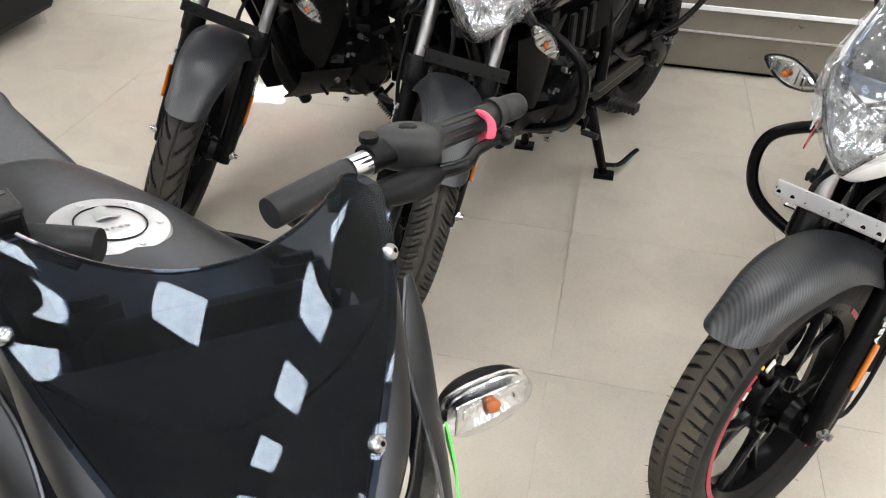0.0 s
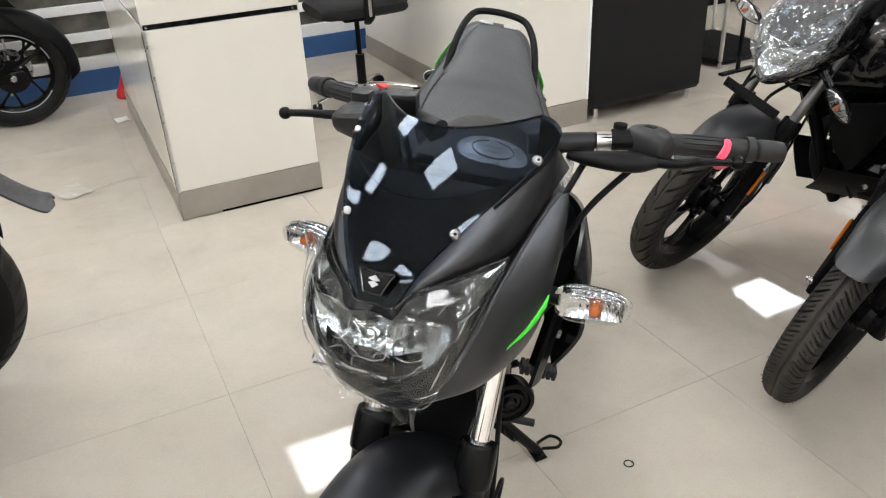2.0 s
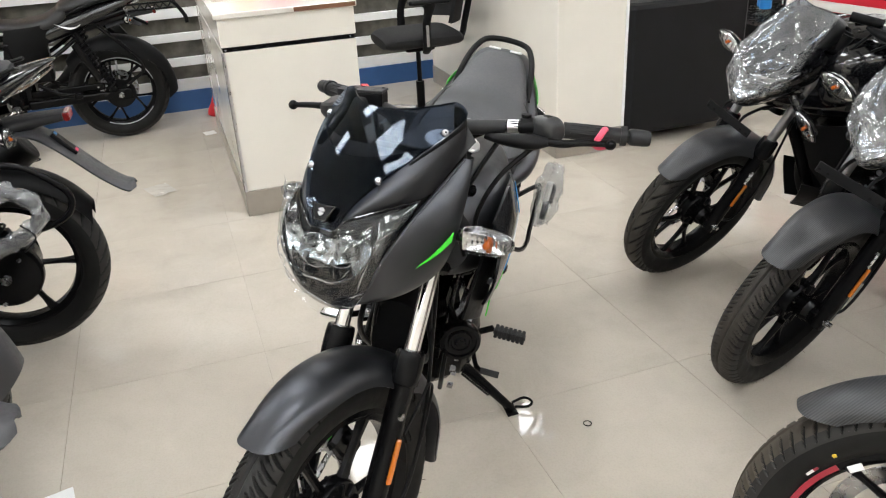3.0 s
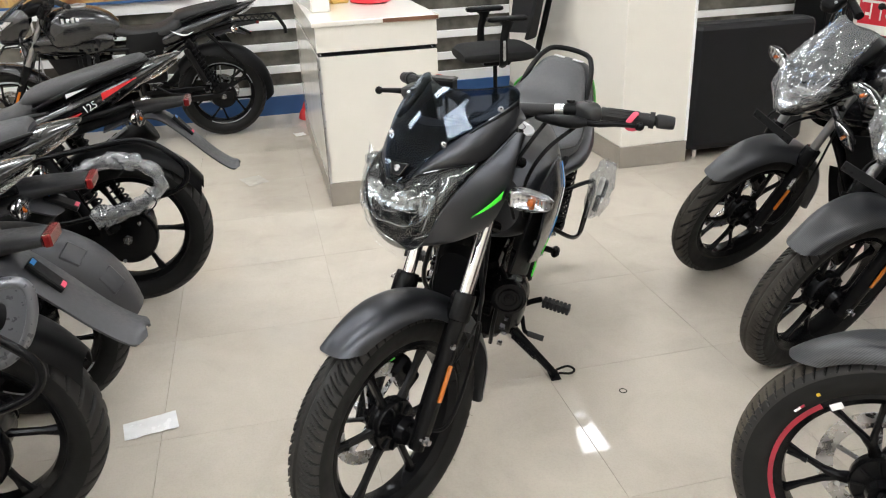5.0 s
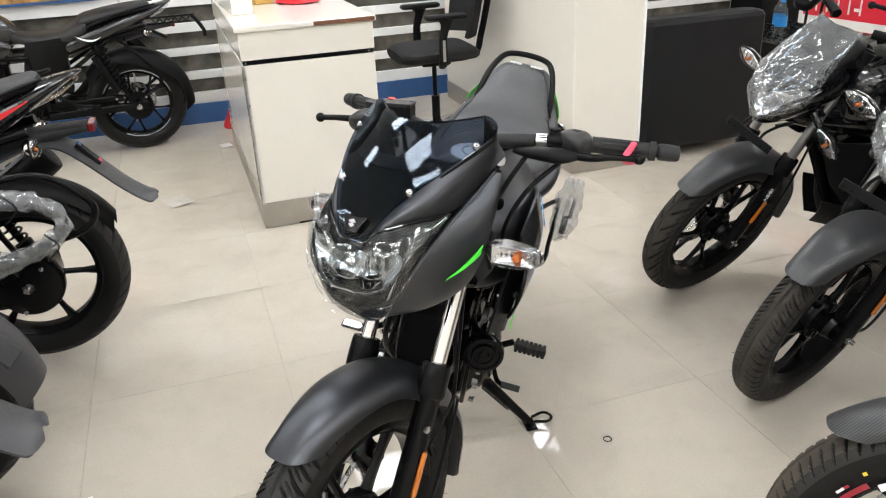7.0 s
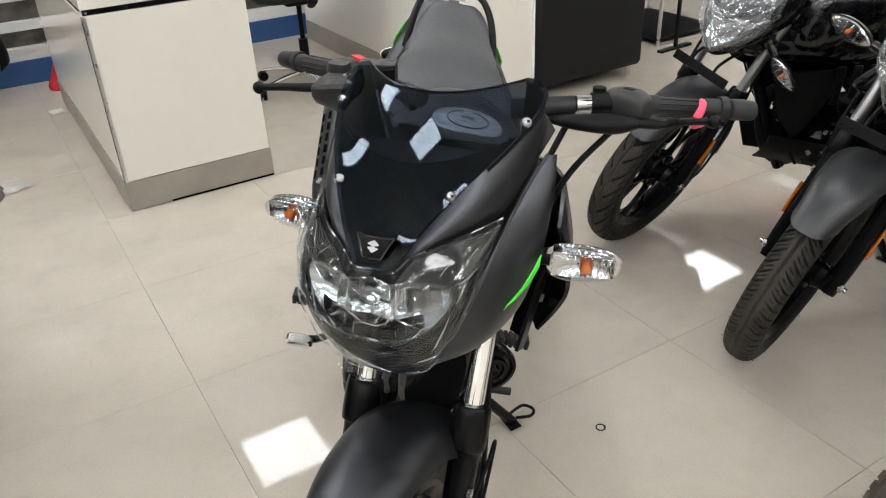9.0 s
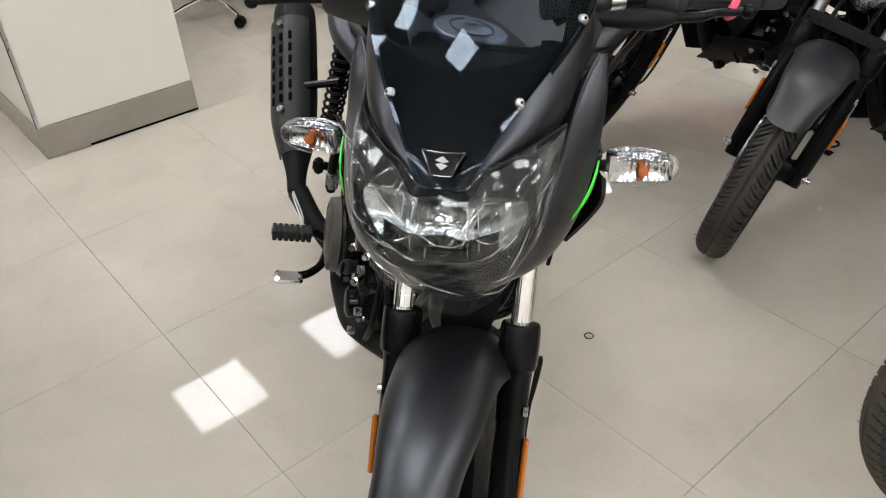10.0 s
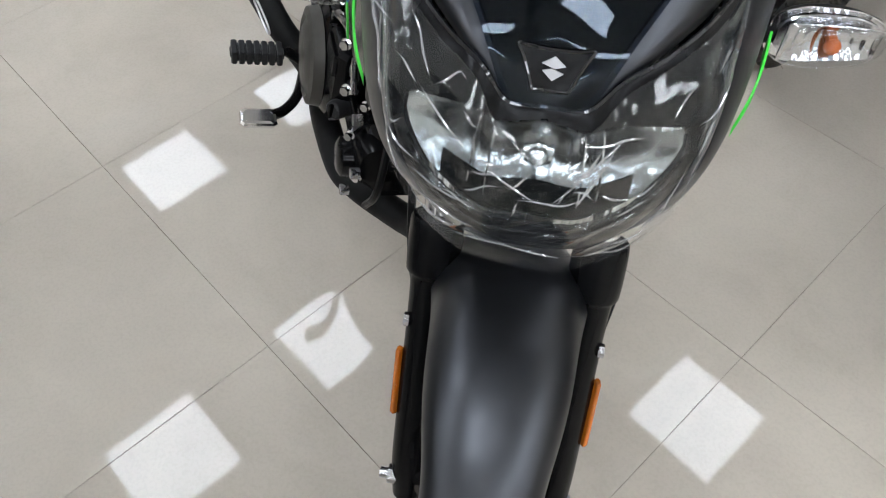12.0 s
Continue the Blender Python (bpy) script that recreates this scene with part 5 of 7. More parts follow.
    def film(u, v):
        s = lerp(-0.86, 0.80, u)
        vv = lerp(-0.07, 0.99 - 0.10 * math.exp(-((s / 0.22) ** 2)), v)
        q = lamp(s, min(0.999, max(0.001, vv)), 0.0085)
        q += Vector((-0.10 * min(0, vv), 0, 0.14 * min(0, vv)))
        k = 0.0045 * ridge_of(Vector((q.y * 11 + q.z * 5, q.z * 17, 3.1))) + 0.0019 * ridge_of(Vector((q.y * 30 - q.z * 22, q.z * 30, 8.2)))
        end = min(1.0, 0.25 + 7 * v, 0.3 + 7 * (1 - v), 0.3 + 8 * u, 0.3 + 8 * (1 - u))
        free = max(0.0, (0.12 - u) / 0.12) * max(0.0, (v - 0.45) / 0.55)
        flap = math.exp(-(((u - 0.58) / 0.10) ** 2)) * max(0.0, 0.10 - v) / 0.10
        q += Vector((1.0, 0.6 * s, 0.1)).normalized() * k * end
        return q + Vector((0.012, -0.034, 0.014)) * free + Vector((-0.012, 0, -0.020)) * flap

    part("wrapping_film", sheet(film, 150, 110, 0.0).moved(ST), FILM, hl, "crinkled clear protective film", 22)
    # thin pale threads on the film, painting in glints of its creases
    rng = random.Random(5)
    for k in range(52):
        u, v = rng.uniform(0.06, 0.94), rng.uniform(0.08, 0.92)
        du, dv = rng.uniform(-0.16, 0.16), rng.uniform(-0.20, 0.20)
        line = [film(min(0.98, max(0.02, u + du * t)), min(0.97, max(0.03, v + dv * t + 0.012 * math.sin(t * 5 + k)))) + Vector((0.0012, 0, 0)) for t in (0, 0.3, 0.65, 1)]
        S("film_fold", tube(line, [0.0002, 0.0009, 0.0007, 0.0002], 5, 12), FOLD_GLINT, hl)

    # instruments behind the screen
    tilt = Matrix.Translation((1.06, 0, 0.93)) @ Matrix.Rotation(radians(35), 4, "Y")
    dash = S("instrument_panel", box(-0.045, -0.095, -0.035, 0.045, 0.095, 0.02, 0.014).moved(tilt), SATIN)
    S("display", box(-0.034, -0.08, 0.0205, 0.034, 0.08, 0.0225, 0.001).moved(tilt), VOID, dash)
    for s in (1, -1):
        indicator(root, ST @ Matrix.Translation((1.114, s * 0.164, 0.848)), s)


def nose_parts(L, S, ST, root, both, body):
    """The steered front of the other motorcycles: fairing, screen, pointed headlamp, instruments, indicators, wrapping film."""
    st = [(0.735, 1.265, 1.17, 0.028), (0.75, 1.283, 1.16, 0.048), (0.79, 1.292, 1.13, 0.082), (0.84, 1.280, 1.09, 0.112), (0.89, 1.245, 1.085, 0.118), (0.94, 1.182, 1.07, 0.106),
          (0.98, 1.120, 1.04, 0.098), (1.01, 1.072, 1.01, 0.088), (1.03, 1.04, 0.985, 0.080)]
    lo, hi, scr_lo, scr_hi = 0.735, 0.945, 0.868, 1.018
    edge_z, edge_s = [0.868, 0.90, 0.94, 0.98, 1.02], [0.34, 0.42, 0.50, 0.56, 0.58]
    lamp_s, lamp_z0, lamp_z1, lamp_tip = 0.66, 0.748, 0.858, 0.885
    skin = nose(st)

    def scr_edge(z):
        return float(np.interp(z, edge_z, edge_s))

    def lamp_band(s):
        """Lower and upper height of the headlamp glass at s."""
        a = abs(s) / lamp_s
        if a >= 1:
            return None
        top = lerp(lamp_z1, lamp_tip, a**1.1) + 0.012 * math.sin(a * math.pi)
        bot = lerp(lamp_z0, lamp_tip, a**1.15)
        return bot, max(top, bot + 0.001)

    def in_lamp(s, z):
        b = lamp_band(s)
        return b is not None and b[0] < z < b[1]

    def top_at(s):
        return hi - 0.16 * max(0.0, abs(s) - 0.8)

    def keep(u, v):
        s, z = u * 2 - 1, lerp(lo, top_at(u * 2 - 1), v)
        return not in_lamp(s, z) and not (z > scr_lo + 0.02 and abs(s) < scr_edge(z) - 0.04)

    fairing = sheet(lambda u, v: skin(1 - u * 2, lerp(lo, top_at(u * 2 - 1), v)), 150, 76, 0.004, lambda u, v: keep(1 - u, v))
    S("fairing", fairing, L.get("nose", body))
    # screen
    def scr(u, v):
        s = lerp(1, -1, u)
        dip = -0.002 * (1 - abs(s) ** 2.2) + 0.030 * max(0.0, (abs(s) - 0.74) / 0.26) ** 2.6
        z = lerp(scr_lo, scr_hi - dip * v**0.7, v)
        return skin(s * scr_edge(z), z, 0.0055)
    sc = S("windscreen", sheet(scr, 44, 36, 0.0028), SCREEN, root, "smoked glossy screen")
    rim_line = [scr(k / 44, 1.0) for k in range(45)]
    S("screen_edge", tube(rim_line, 0.0019, 6, 90), GLOSS, sc)
    # the black mask under the screen's lower half
    z_top = 0.95
    def under(u, v):
        z = lerp(scr_lo - 0.004, z_top, v)
        return skin(lerp(1, -1, u) * (scr_edge(z) + 0.02), z, -0.0065 - 0.03 * max(0.0, v - 0.8))
    S("screen_base", sheet(under, 24, 12, 0.002), UNDERSCREEN, sc)
    # headlamp: dark housing with wings, a clear oval in its middle
    def lamp(u, v, out):
        s = lerp(lamp_s, -lamp_s, u) * 0.999
        b = lamp_band(s)
        return skin(s, lerp(b[0], b[1], v), out)

    zc, zh, sh_ = 0.812, 0.042, 0.42

    def oval(s, z):
        return (abs(s) / sh_) ** 2.6 + (abs(z - zc - 0.03 * abs(s)) / zh) ** 2.6

    def lens_at(u, v, out):
        """Points of the clear oval: u across, v from bottom to top."""
        s = lerp(sh_, -sh_, u) * 0.995
        h = zh * max(0.0, 1 - (abs(s) / sh_) ** 2.6) ** (1 / 2.6)
        return skin(s, zc + 0.03 * abs(s) + h * (2 * v - 1), out)

    def in_housing(u, v):
        s = lerp(lamp_s, -lamp_s, u)
        b = lamp_band(s * 0.999)
        return oval(s, lerp(b[0], b[1], v)) > 1.0

    lo_ = S("headlamp", sheet(lambda u, v: lamp(u, v, -0.001), 130, 60, 0.003, in_housing), SOFT_MIRROR, root, "pointed clear headlamp with a bright reflector")

    def reflector(u, v):
        c2 = 1 - min(1.0, abs(2 * u - 1) ** 2.5)
        c3 = 1 - abs(2 * v - 1) ** 3
        return lens_at(u, v, -0.004 - 0.030 * c2 * c3 - 0.006 * abs((u * 7) % 1.0 - 0.5) * c3)

    S("reflector", sheet(reflector, 108, 32, 0.001), SOFT_MIRROR, lo_)
    S("lamp_bulb", ball(0.010, Matrix.Translation(lens_at(0.5, 0.6, -0.026)), 16), CHROME, lo_)
    for s in (1, -1):
        S("wing_reflector", sheet((lambda u, v, s=s: lamp(0.5 - s * lerp(0.28, 0.42, u), lerp(0.42, 0.56, v), 0.005 - 0.002 * abs((u * 4) % 1 - 0.5))) if s > 0 else (lambda u, v, s=s: lamp(0.5 - s * lerp(0.42, 0.28, u), lerp(0.42, 0.56, v), 0.005 - 0.002 * abs((u * 4) % 1 - 0.5))), 24, 4, 0.001), CHROME, lo_)
    S("lens", sheet(lambda u, v: lens_at(u, v, 0.003), 40, 12, 0.002), LENS, lo_)
    rim_pts = [lens_at(k / 40, 0, 0.004) for k in range(41)] + [lens_at(1 - k / 40, 1, 0.004) for k in range(1, 40)]
    S("lens_rim", tube(rim_pts, 0.0022, 6, 160, True, True), LENS, lo_)
    edge = [lamp(k / 40, 0, 0.0035) for k in range(41)] + [lamp(1 - k / 40, 1, 0.0035) for k in range(1, 40)]
    S("housing_rim", tube(edge, 0.0036, 6, 160, True, True), GLOSS, lo_)
    for k in range(14):
        s = lerp(-0.26, 0.26, k / 13)
        S("lens_rib", rod(skin(s, zc - zh - 0.001, 0.002), skin(s, zc - zh + 0.014, 0.003), 0.0022, 6), LENS, lo_)
    # wrapping film, loosely taped over the lamp
    if L.get("film"):
        f_lo, f_hi, f_s = lo + 0.002, scr_hi + 0.004, 0.60
        ridge = lambda p: 1 - 2 * abs(noise.noise(p))

        def film(u, v):
            s = lerp(-f_s, f_s, u)
            z = lerp(f_lo + 0.008 + 0.15 * abs(s) ** 1.15, f_hi, v)
            k = ridge(Vector((s * 3.2 + z * 6, z * 17, 3.1))) + 0.55 * ridge(Vector((s * 9 - z * 22, z * 30, 8.2))) + 0.25 * ridge(Vector((s * 17 + z * 30, z * 55, 1.2)))
            end = min(1.0, 9 * v, 9 * (1 - v), 9 * u, 9 * (1 - u))
            return skin(s, max(z, lo), 0.011 + 0.009 * k * end)

        part("wrapping_film", sheet(film, 100, 72, 0.0).moved(ST), FILM_CRINKLED, lo_, "crinkled clear protective film", 16)
    # instruments behind the screen
    dash = Geo().add(box(-0.045, -0.095, -0.035, 0.045, 0.095, 0.02, 0.014).moved(Matrix.Translation((1.0, 0, 0.93)) @ Matrix.Rotation(radians(35), 4, "Y")))
    d_ob = S("instrument_panel", dash, SATIN)
    S("display", box(-0.034, -0.08, 0.0205, 0.034, 0.08, 0.0225, 0.001).moved(Matrix.Translation((1.0, 0, 0.93)) @ Matrix.Rotation(radians(35), 4, "Y")), VOID, d_ob)
    for s in (1, -1):
        indicator(root, ST @ Matrix.Translation((1.155, s * 0.125, 0.768 if s > 0 else 0.812)) @ Matrix.Rotation(radians(-38 if s > 0 else -10), 4, "X"), s, "leaf")
    br = S("plate_bracket", box(-0.003, -0.095, -0.014, 0.003, 0.095, 0.014, 0.002).moved(Matrix.Translation((1.295, 0, 0.690)) @ Matrix.Rotation(radians(-25), 4, "Y")), L.get("bracket", SATIN))
    for y in (-0.085, -0.06, 0.06, 0.085):
        # solid black pegs, coloured as the shade inside the holes
        S("bracket_hole", rod((1.2965, y, 0.685), (1.3, y, 0.6865), 0.004, 10), VOID, br)
    for y in (-0.04, 0.04):
        S("bracket_stay", tube([(1.292, y, 0.69), (1.27, y, 0.715), (1.20, y, 0.72), (1.15, y, 0.71)], 0.005, 8), SATIN, br)
    # mirror-less bar clamp and top cowl between screen and tank
    S("dash_cowl", oval_loft([(0.95, 0.945, 0.06, 0.02, 0.03, 2.4), (1.0, 0.955, 0.085, 0.028, 0.05, 2.4), (1.06, 0.95, 0.095, 0.028, 0.06, 2.4), (1.12, 0.925, 0.09, 0.02, 0.05, 2.4)], 24), SATIN)


def controls(L, S, root, both):
    """Handlebar, grips, switches, levers, cables."""
    clip = Geo()
    for s in (1, -1):
        clip.add(tube([(0.965, s * 0.085, 0.985), (0.945, s * 0.13, 1.004), (0.925, s * 0.19, 1.008), (0.89, s * 0.27, 1.004), (0.845, s * 0.37, 0.998)], 0.0115, 14, 20))
    hb = S("handlebar", clip, SATIN)
    for s in (1, -1):
        far, near = Vector((0.938, s * 0.152, 1.005)), Vector((0.977, s * 0.071, 1.001))
        sl = S("bar_sleeve", tube([far, near.lerp(far, 0.06), near], [0.0140, 0.0150, 0.0130], 20, 16), GREY if L["mask"] == "main" else SATIN, hb)
        S("sleeve_end", rod(near, near + (near - far).normalized() * 0.0012, 0.0105, 18), SATIN, sl)
        S("clamp", tube([(0.936, s * 0.156, 1.006), (0.929, s * 0.175, 1.007)], 0.0130, 18, 3), ALLOY, hb)
        grip_line = [(0.899, s * 0.252, 1.0055), (0.851, s * 0.355, 0.9985)]
        gr = S("grip", tube([grip_line[0], Vector(grip_line[0]).lerp(Vector(grip_line[1]), 0.5), grip_line[1]], [0.0152, 0.0140, 0.0146], 18, 10), GRIPM, hb)
        for k in range(12):
            a = 2 * math.pi * k / 12
            d = (Vector(grip_line[1]) - Vector(grip_line[0])).normalized()
            u = d.cross(Vector((0, 0, 1))).normalized()
            w = d.cross(u)
            off = (u * math.cos(a) + w * math.sin(a)) * 0.0143
            S("grip_ridge", rod(Vector(grip_line[0]).lerp(Vector(grip_line[1]), 0.12) + off, Vector(grip_line[0]).lerp(Vector(grip_line[1]), 0.72) + off, 0.0014, 5), GRIPM, gr)
        S("grip_collar", tube([(0.8545, s * 0.347, 0.999), (0.850, s * 0.357, 0.9985)], 0.0182, 18, 3), GRIPM, gr)
        S("bar_end", tube([(0.849, s * 0.36, 0.998), (0.846, s * 0.366, 0.9978), (0.834, s * 0.392, 0.9958), (0.832, s * 0.396, 0.9955)], [0.012, 0.0155, 0.0145, 0.011], 18, 14), GREY, hb)
        # switch cube
        pod = Matrix.Translation((0.912, s * 0.225, 1.005)) @ Matrix.Rotation(radians(-s * 25), 4, "Z") @ Matrix.Rotation(radians(90), 4, "Z")
        sw = oval_loft([(-0.034, 0, 0.012, 0.012, 0.012, 2.2), (-0.030, 0.001, 0.019, 0.019, 0.017, 2.6), (-0.010, 0.002, 0.024, 0.023, 0.021, 3.0), (0.014, 0.002, 0.024, 0.023, 0.021, 3.0), (0.029, 0.001, 0.019, 0.018, 0.017, 2.6), (0.034, 0, 0.014, 0.014, 0.014, 2.2)], 24, 24).moved(pod)
        sb = S("switch_box", sw, SWITCHGEAR if L["mask"] == "main" else SATIN, hb)
        S("switch_button", Geo().add(box(-0.007, -0.010, 0.020, 0.007, 0.010, 0.0275, 0.003).moved(Matrix.Translation((0.912, s * 0.225, 1.004)) @ Matrix.Rotation(radians(-s * 25), 4, "Z"))), SATIN, sb) if s > 0 or L["mask"] != "main" else S("kill_switch", rings([[(0.894, -0.212, z), (0.902, -0.224, z), (0.916, -0.206, z), (0.930, -0.180, z), (0.926, -0.178, z), (0.908, -0.196, z)] for z in (1.024, 1.034)]), RED_PAINT, sb, "red kill switch")
    # lever perches
    per = S("clutch_perch", Geo().add(tube([(0.926, 0.176, 1.008), (0.914, 0.198, 1.008)], 0.0155, 16, 3)).add(tube([(0.962, 0.125, 0.988), (0.966, 0.165, 0.99), (0.955, 0.215, 0.99), (0.944, 0.245, 0.991)], [0.008, 0.015, 0.019, 0.010], 14, 24, flat=0.75)).add(rod((0.915, 0.183, 1.010), (0.915, 0.183, 1.023), 0.0080, 12)).add(rod((0.915, 0.183, 1.023), (0.915, 0.183, 1.029), 0.0100, 10)), SATIN, hb)
    tied = L["mask"] == "main"
    tip = (0.896, 0.345, 0.992) if tied else (0.955, 0.36, 0.985)
    S("clutch_lever", Geo().add(tube([(0.945, 0.245, 0.992), (0.942, 0.275, 0.993), (0.918, 0.30, 0.993), Vector(tip) - Vector((-0.002, 0.01, 0)), tip], [0.008, 0.0075, 0.0065, 0.006, 0.006], 10, 24)).add(ball(0.0105, Matrix.Translation(tip))), BLACKM, hb)
    if tied:
        # bulky wedge-shaped brake perch with a rectangular reservoir behind it
        lo_end = [(0.968, 0.984), (0.966, 1.020), (0.972, 1.0265), (1.002, 1.0255), (1.034, 1.0185), (1.0385, 1.013), (1.037, 1.000), (1.030, 0.991), (1.0, 0.984)]
        hi_end = [(0.960, 0.972), (0.966, 1.022), (0.973, 1.0295), (1.012, 1.0325), (1.055, 1.0345), (1.0625, 1.029), (1.050, 0.996), (1.034, 0.974), (1.0, 0.967)]
        loops = []
        for y, k, inset in ((-0.2245, 0.0, 0.16), (-0.219, 0.0, 0.0), (-0.19, 0.42, 0.0), (-0.160, 0.85, 0.0), (-0.150, 1.0, 0.03), (-0.1445, 1.0, 0.22)):
            ring = [(lerp(p[0], q[0], k), lerp(p[1], q[1], k)) for p, q in zip(lo_end, hi_end)]
            cx, cz = sum(p[0] for p in ring) / 9, sum(p[1] for p in ring) / 9
            loops.append([(lerp(p[0], cx, inset), y, lerp(p[1], cz, inset)) for p in ring])
        br = S("brake_master", rings(loops).add(tube([(0.924, -0.19, 1.006), (0.916, -0.208, 1.006)], 0.019, 16, 3)).add(rod((0.925, -0.195, 1.004), (0.985, -0.19, 1.0), 0.016, 12)), SWITCHGEAR, hb)
        S("lever_boss", rings([[(x, y, z) for x, y in ((0.962, -0.220), (0.962, -0.192), (0.984, -0.189), (0.990, -0.193), (0.988, -0.215), (0.984, -0.220))] for z in (1.02, 1.037, 1.0405)]), SWITCHGEAR, br)
        turned = Matrix.Translation((0.960, -0.148, 1.012)) @ Matrix.Rotation(radians(17), 4, "Z")
        S("reservoir", box(-0.019, -0.028, -0.006, 0.019, 0.028, 0.026, 0.003).moved(turned), SATIN, br)
        S("reservoir_lid", box(-0.020, -0.029, 0.026, 0.020, 0.029, 0.0315, 0.0015).moved(turned), SWITCHGEAR, br)
        for y in (-0.022, 0.022):
            S("lid_screw", disc_bolt((-0.010, y, 0.031), (0, 0, 1), 0.0035, 0.002).moved(turned), STEEL, br)
        bo = S("perch_bolt", disc_bolt((1.001, -0.179, 1.027), (0.1, 0.0, 0.99), 0.0065, 0.004), STEEL, br)
        S("bolt_slot", rod((0.998, -0.179, 1.0315), (1.004, -0.179, 1.0312), 0.0014, 6), VOID, bo)
    else:
        br = S("brake_master", Geo().add(tube([(0.924, -0.19, 1.006), (0.916, -0.208, 1.006)], 0.019, 16, 3)).add(oval_loft([(-0.05, 0.0, 0.020, 0.018, 0.018, 3), (-0.035, 0.0, 0.034, 0.026, 0.024, 3.4), (0.02, 0.0, 0.036, 0.024, 0.026, 3.4), (0.045, -0.004, 0.028, 0.018, 0.022, 3.2), (0.055, -0.006, 0.016, 0.010, 0.014, 3)], 20).moved(Matrix.Translation((0.962, -0.195, 0.998)) @ Matrix.Rotation(radians(14), 4, "Z") @ Matrix.Rotation(radians(12), 4, "Y"))), SATIN, hb)
        S("reservoir", box(-0.024, -0.034, 0.0, 0.024, 0.034, 0.030, 0.005).moved(Matrix.Translation((0.940, -0.170, 1.014)) @ Matrix.Rotation(radians(18), 4, "Z")), SATIN, br)
        S("perch_bolt", disc_bolt((0.995, -0.165, 1.008), (0.5, 0.1, 0.7), 0.0055, 0.004), STEEL, br)
        S("reservoir_lid", box(-0.025, -0.035, 0.030, 0.025, 0.035, 0.035, 0.002).moved(Matrix.Translation((0.940, -0.170, 1.014)) @ Matrix.Rotation(radians(18), 4, "Z")), SATIN, br)
    S("brake_lever", Geo().add(tube([(0.962, -0.245, 0.993), (0.972, -0.275, 0.993), (0.972, -0.31, 0.99), (0.972, -0.35, 0.985)], [0.008, 0.0075, 0.0065, 0.006], 10, 24)).add(ball(0.0105, Matrix.Translation((0.973, -0.357, 0.984)))), SATIN, hb)
    if tied:
        def band(k):
            a = 2 * math.pi * k / 24
            c = Vector((0.881, 0.326, 0.9965))
            return c + Vector((0.023 * math.cos(a), 0.004 * math.sin(a * 2) - 0.012 * math.cos(a) * 0.4, 0.0168 * math.sin(a)))
        S("rubber_band", tube([band(k) for k in range(24)], 0.004, 8, 60, True, True, 1.5), PINK, hb, "pink rubber band tying the lever")
    for line in ([(0.955, 0.15, 0.985), (1.0, 0.13, 0.93), (1.03, 0.10, 0.85), (0.98, 0.09, 0.74)], [(0.93, 0.22, 0.985), (0.98, 0.165, 0.92), (1.0, 0.13, 0.84), (0.95, 0.10, 0.74)], [(0.93, -0.22, 0.985), (0.98, -0.165, 0.92), (1.0, -0.13, 0.84), (0.95, -0.10, 0.74)]):
        S("cable", tube(line, 0.0048, 8), SATIN, hb)


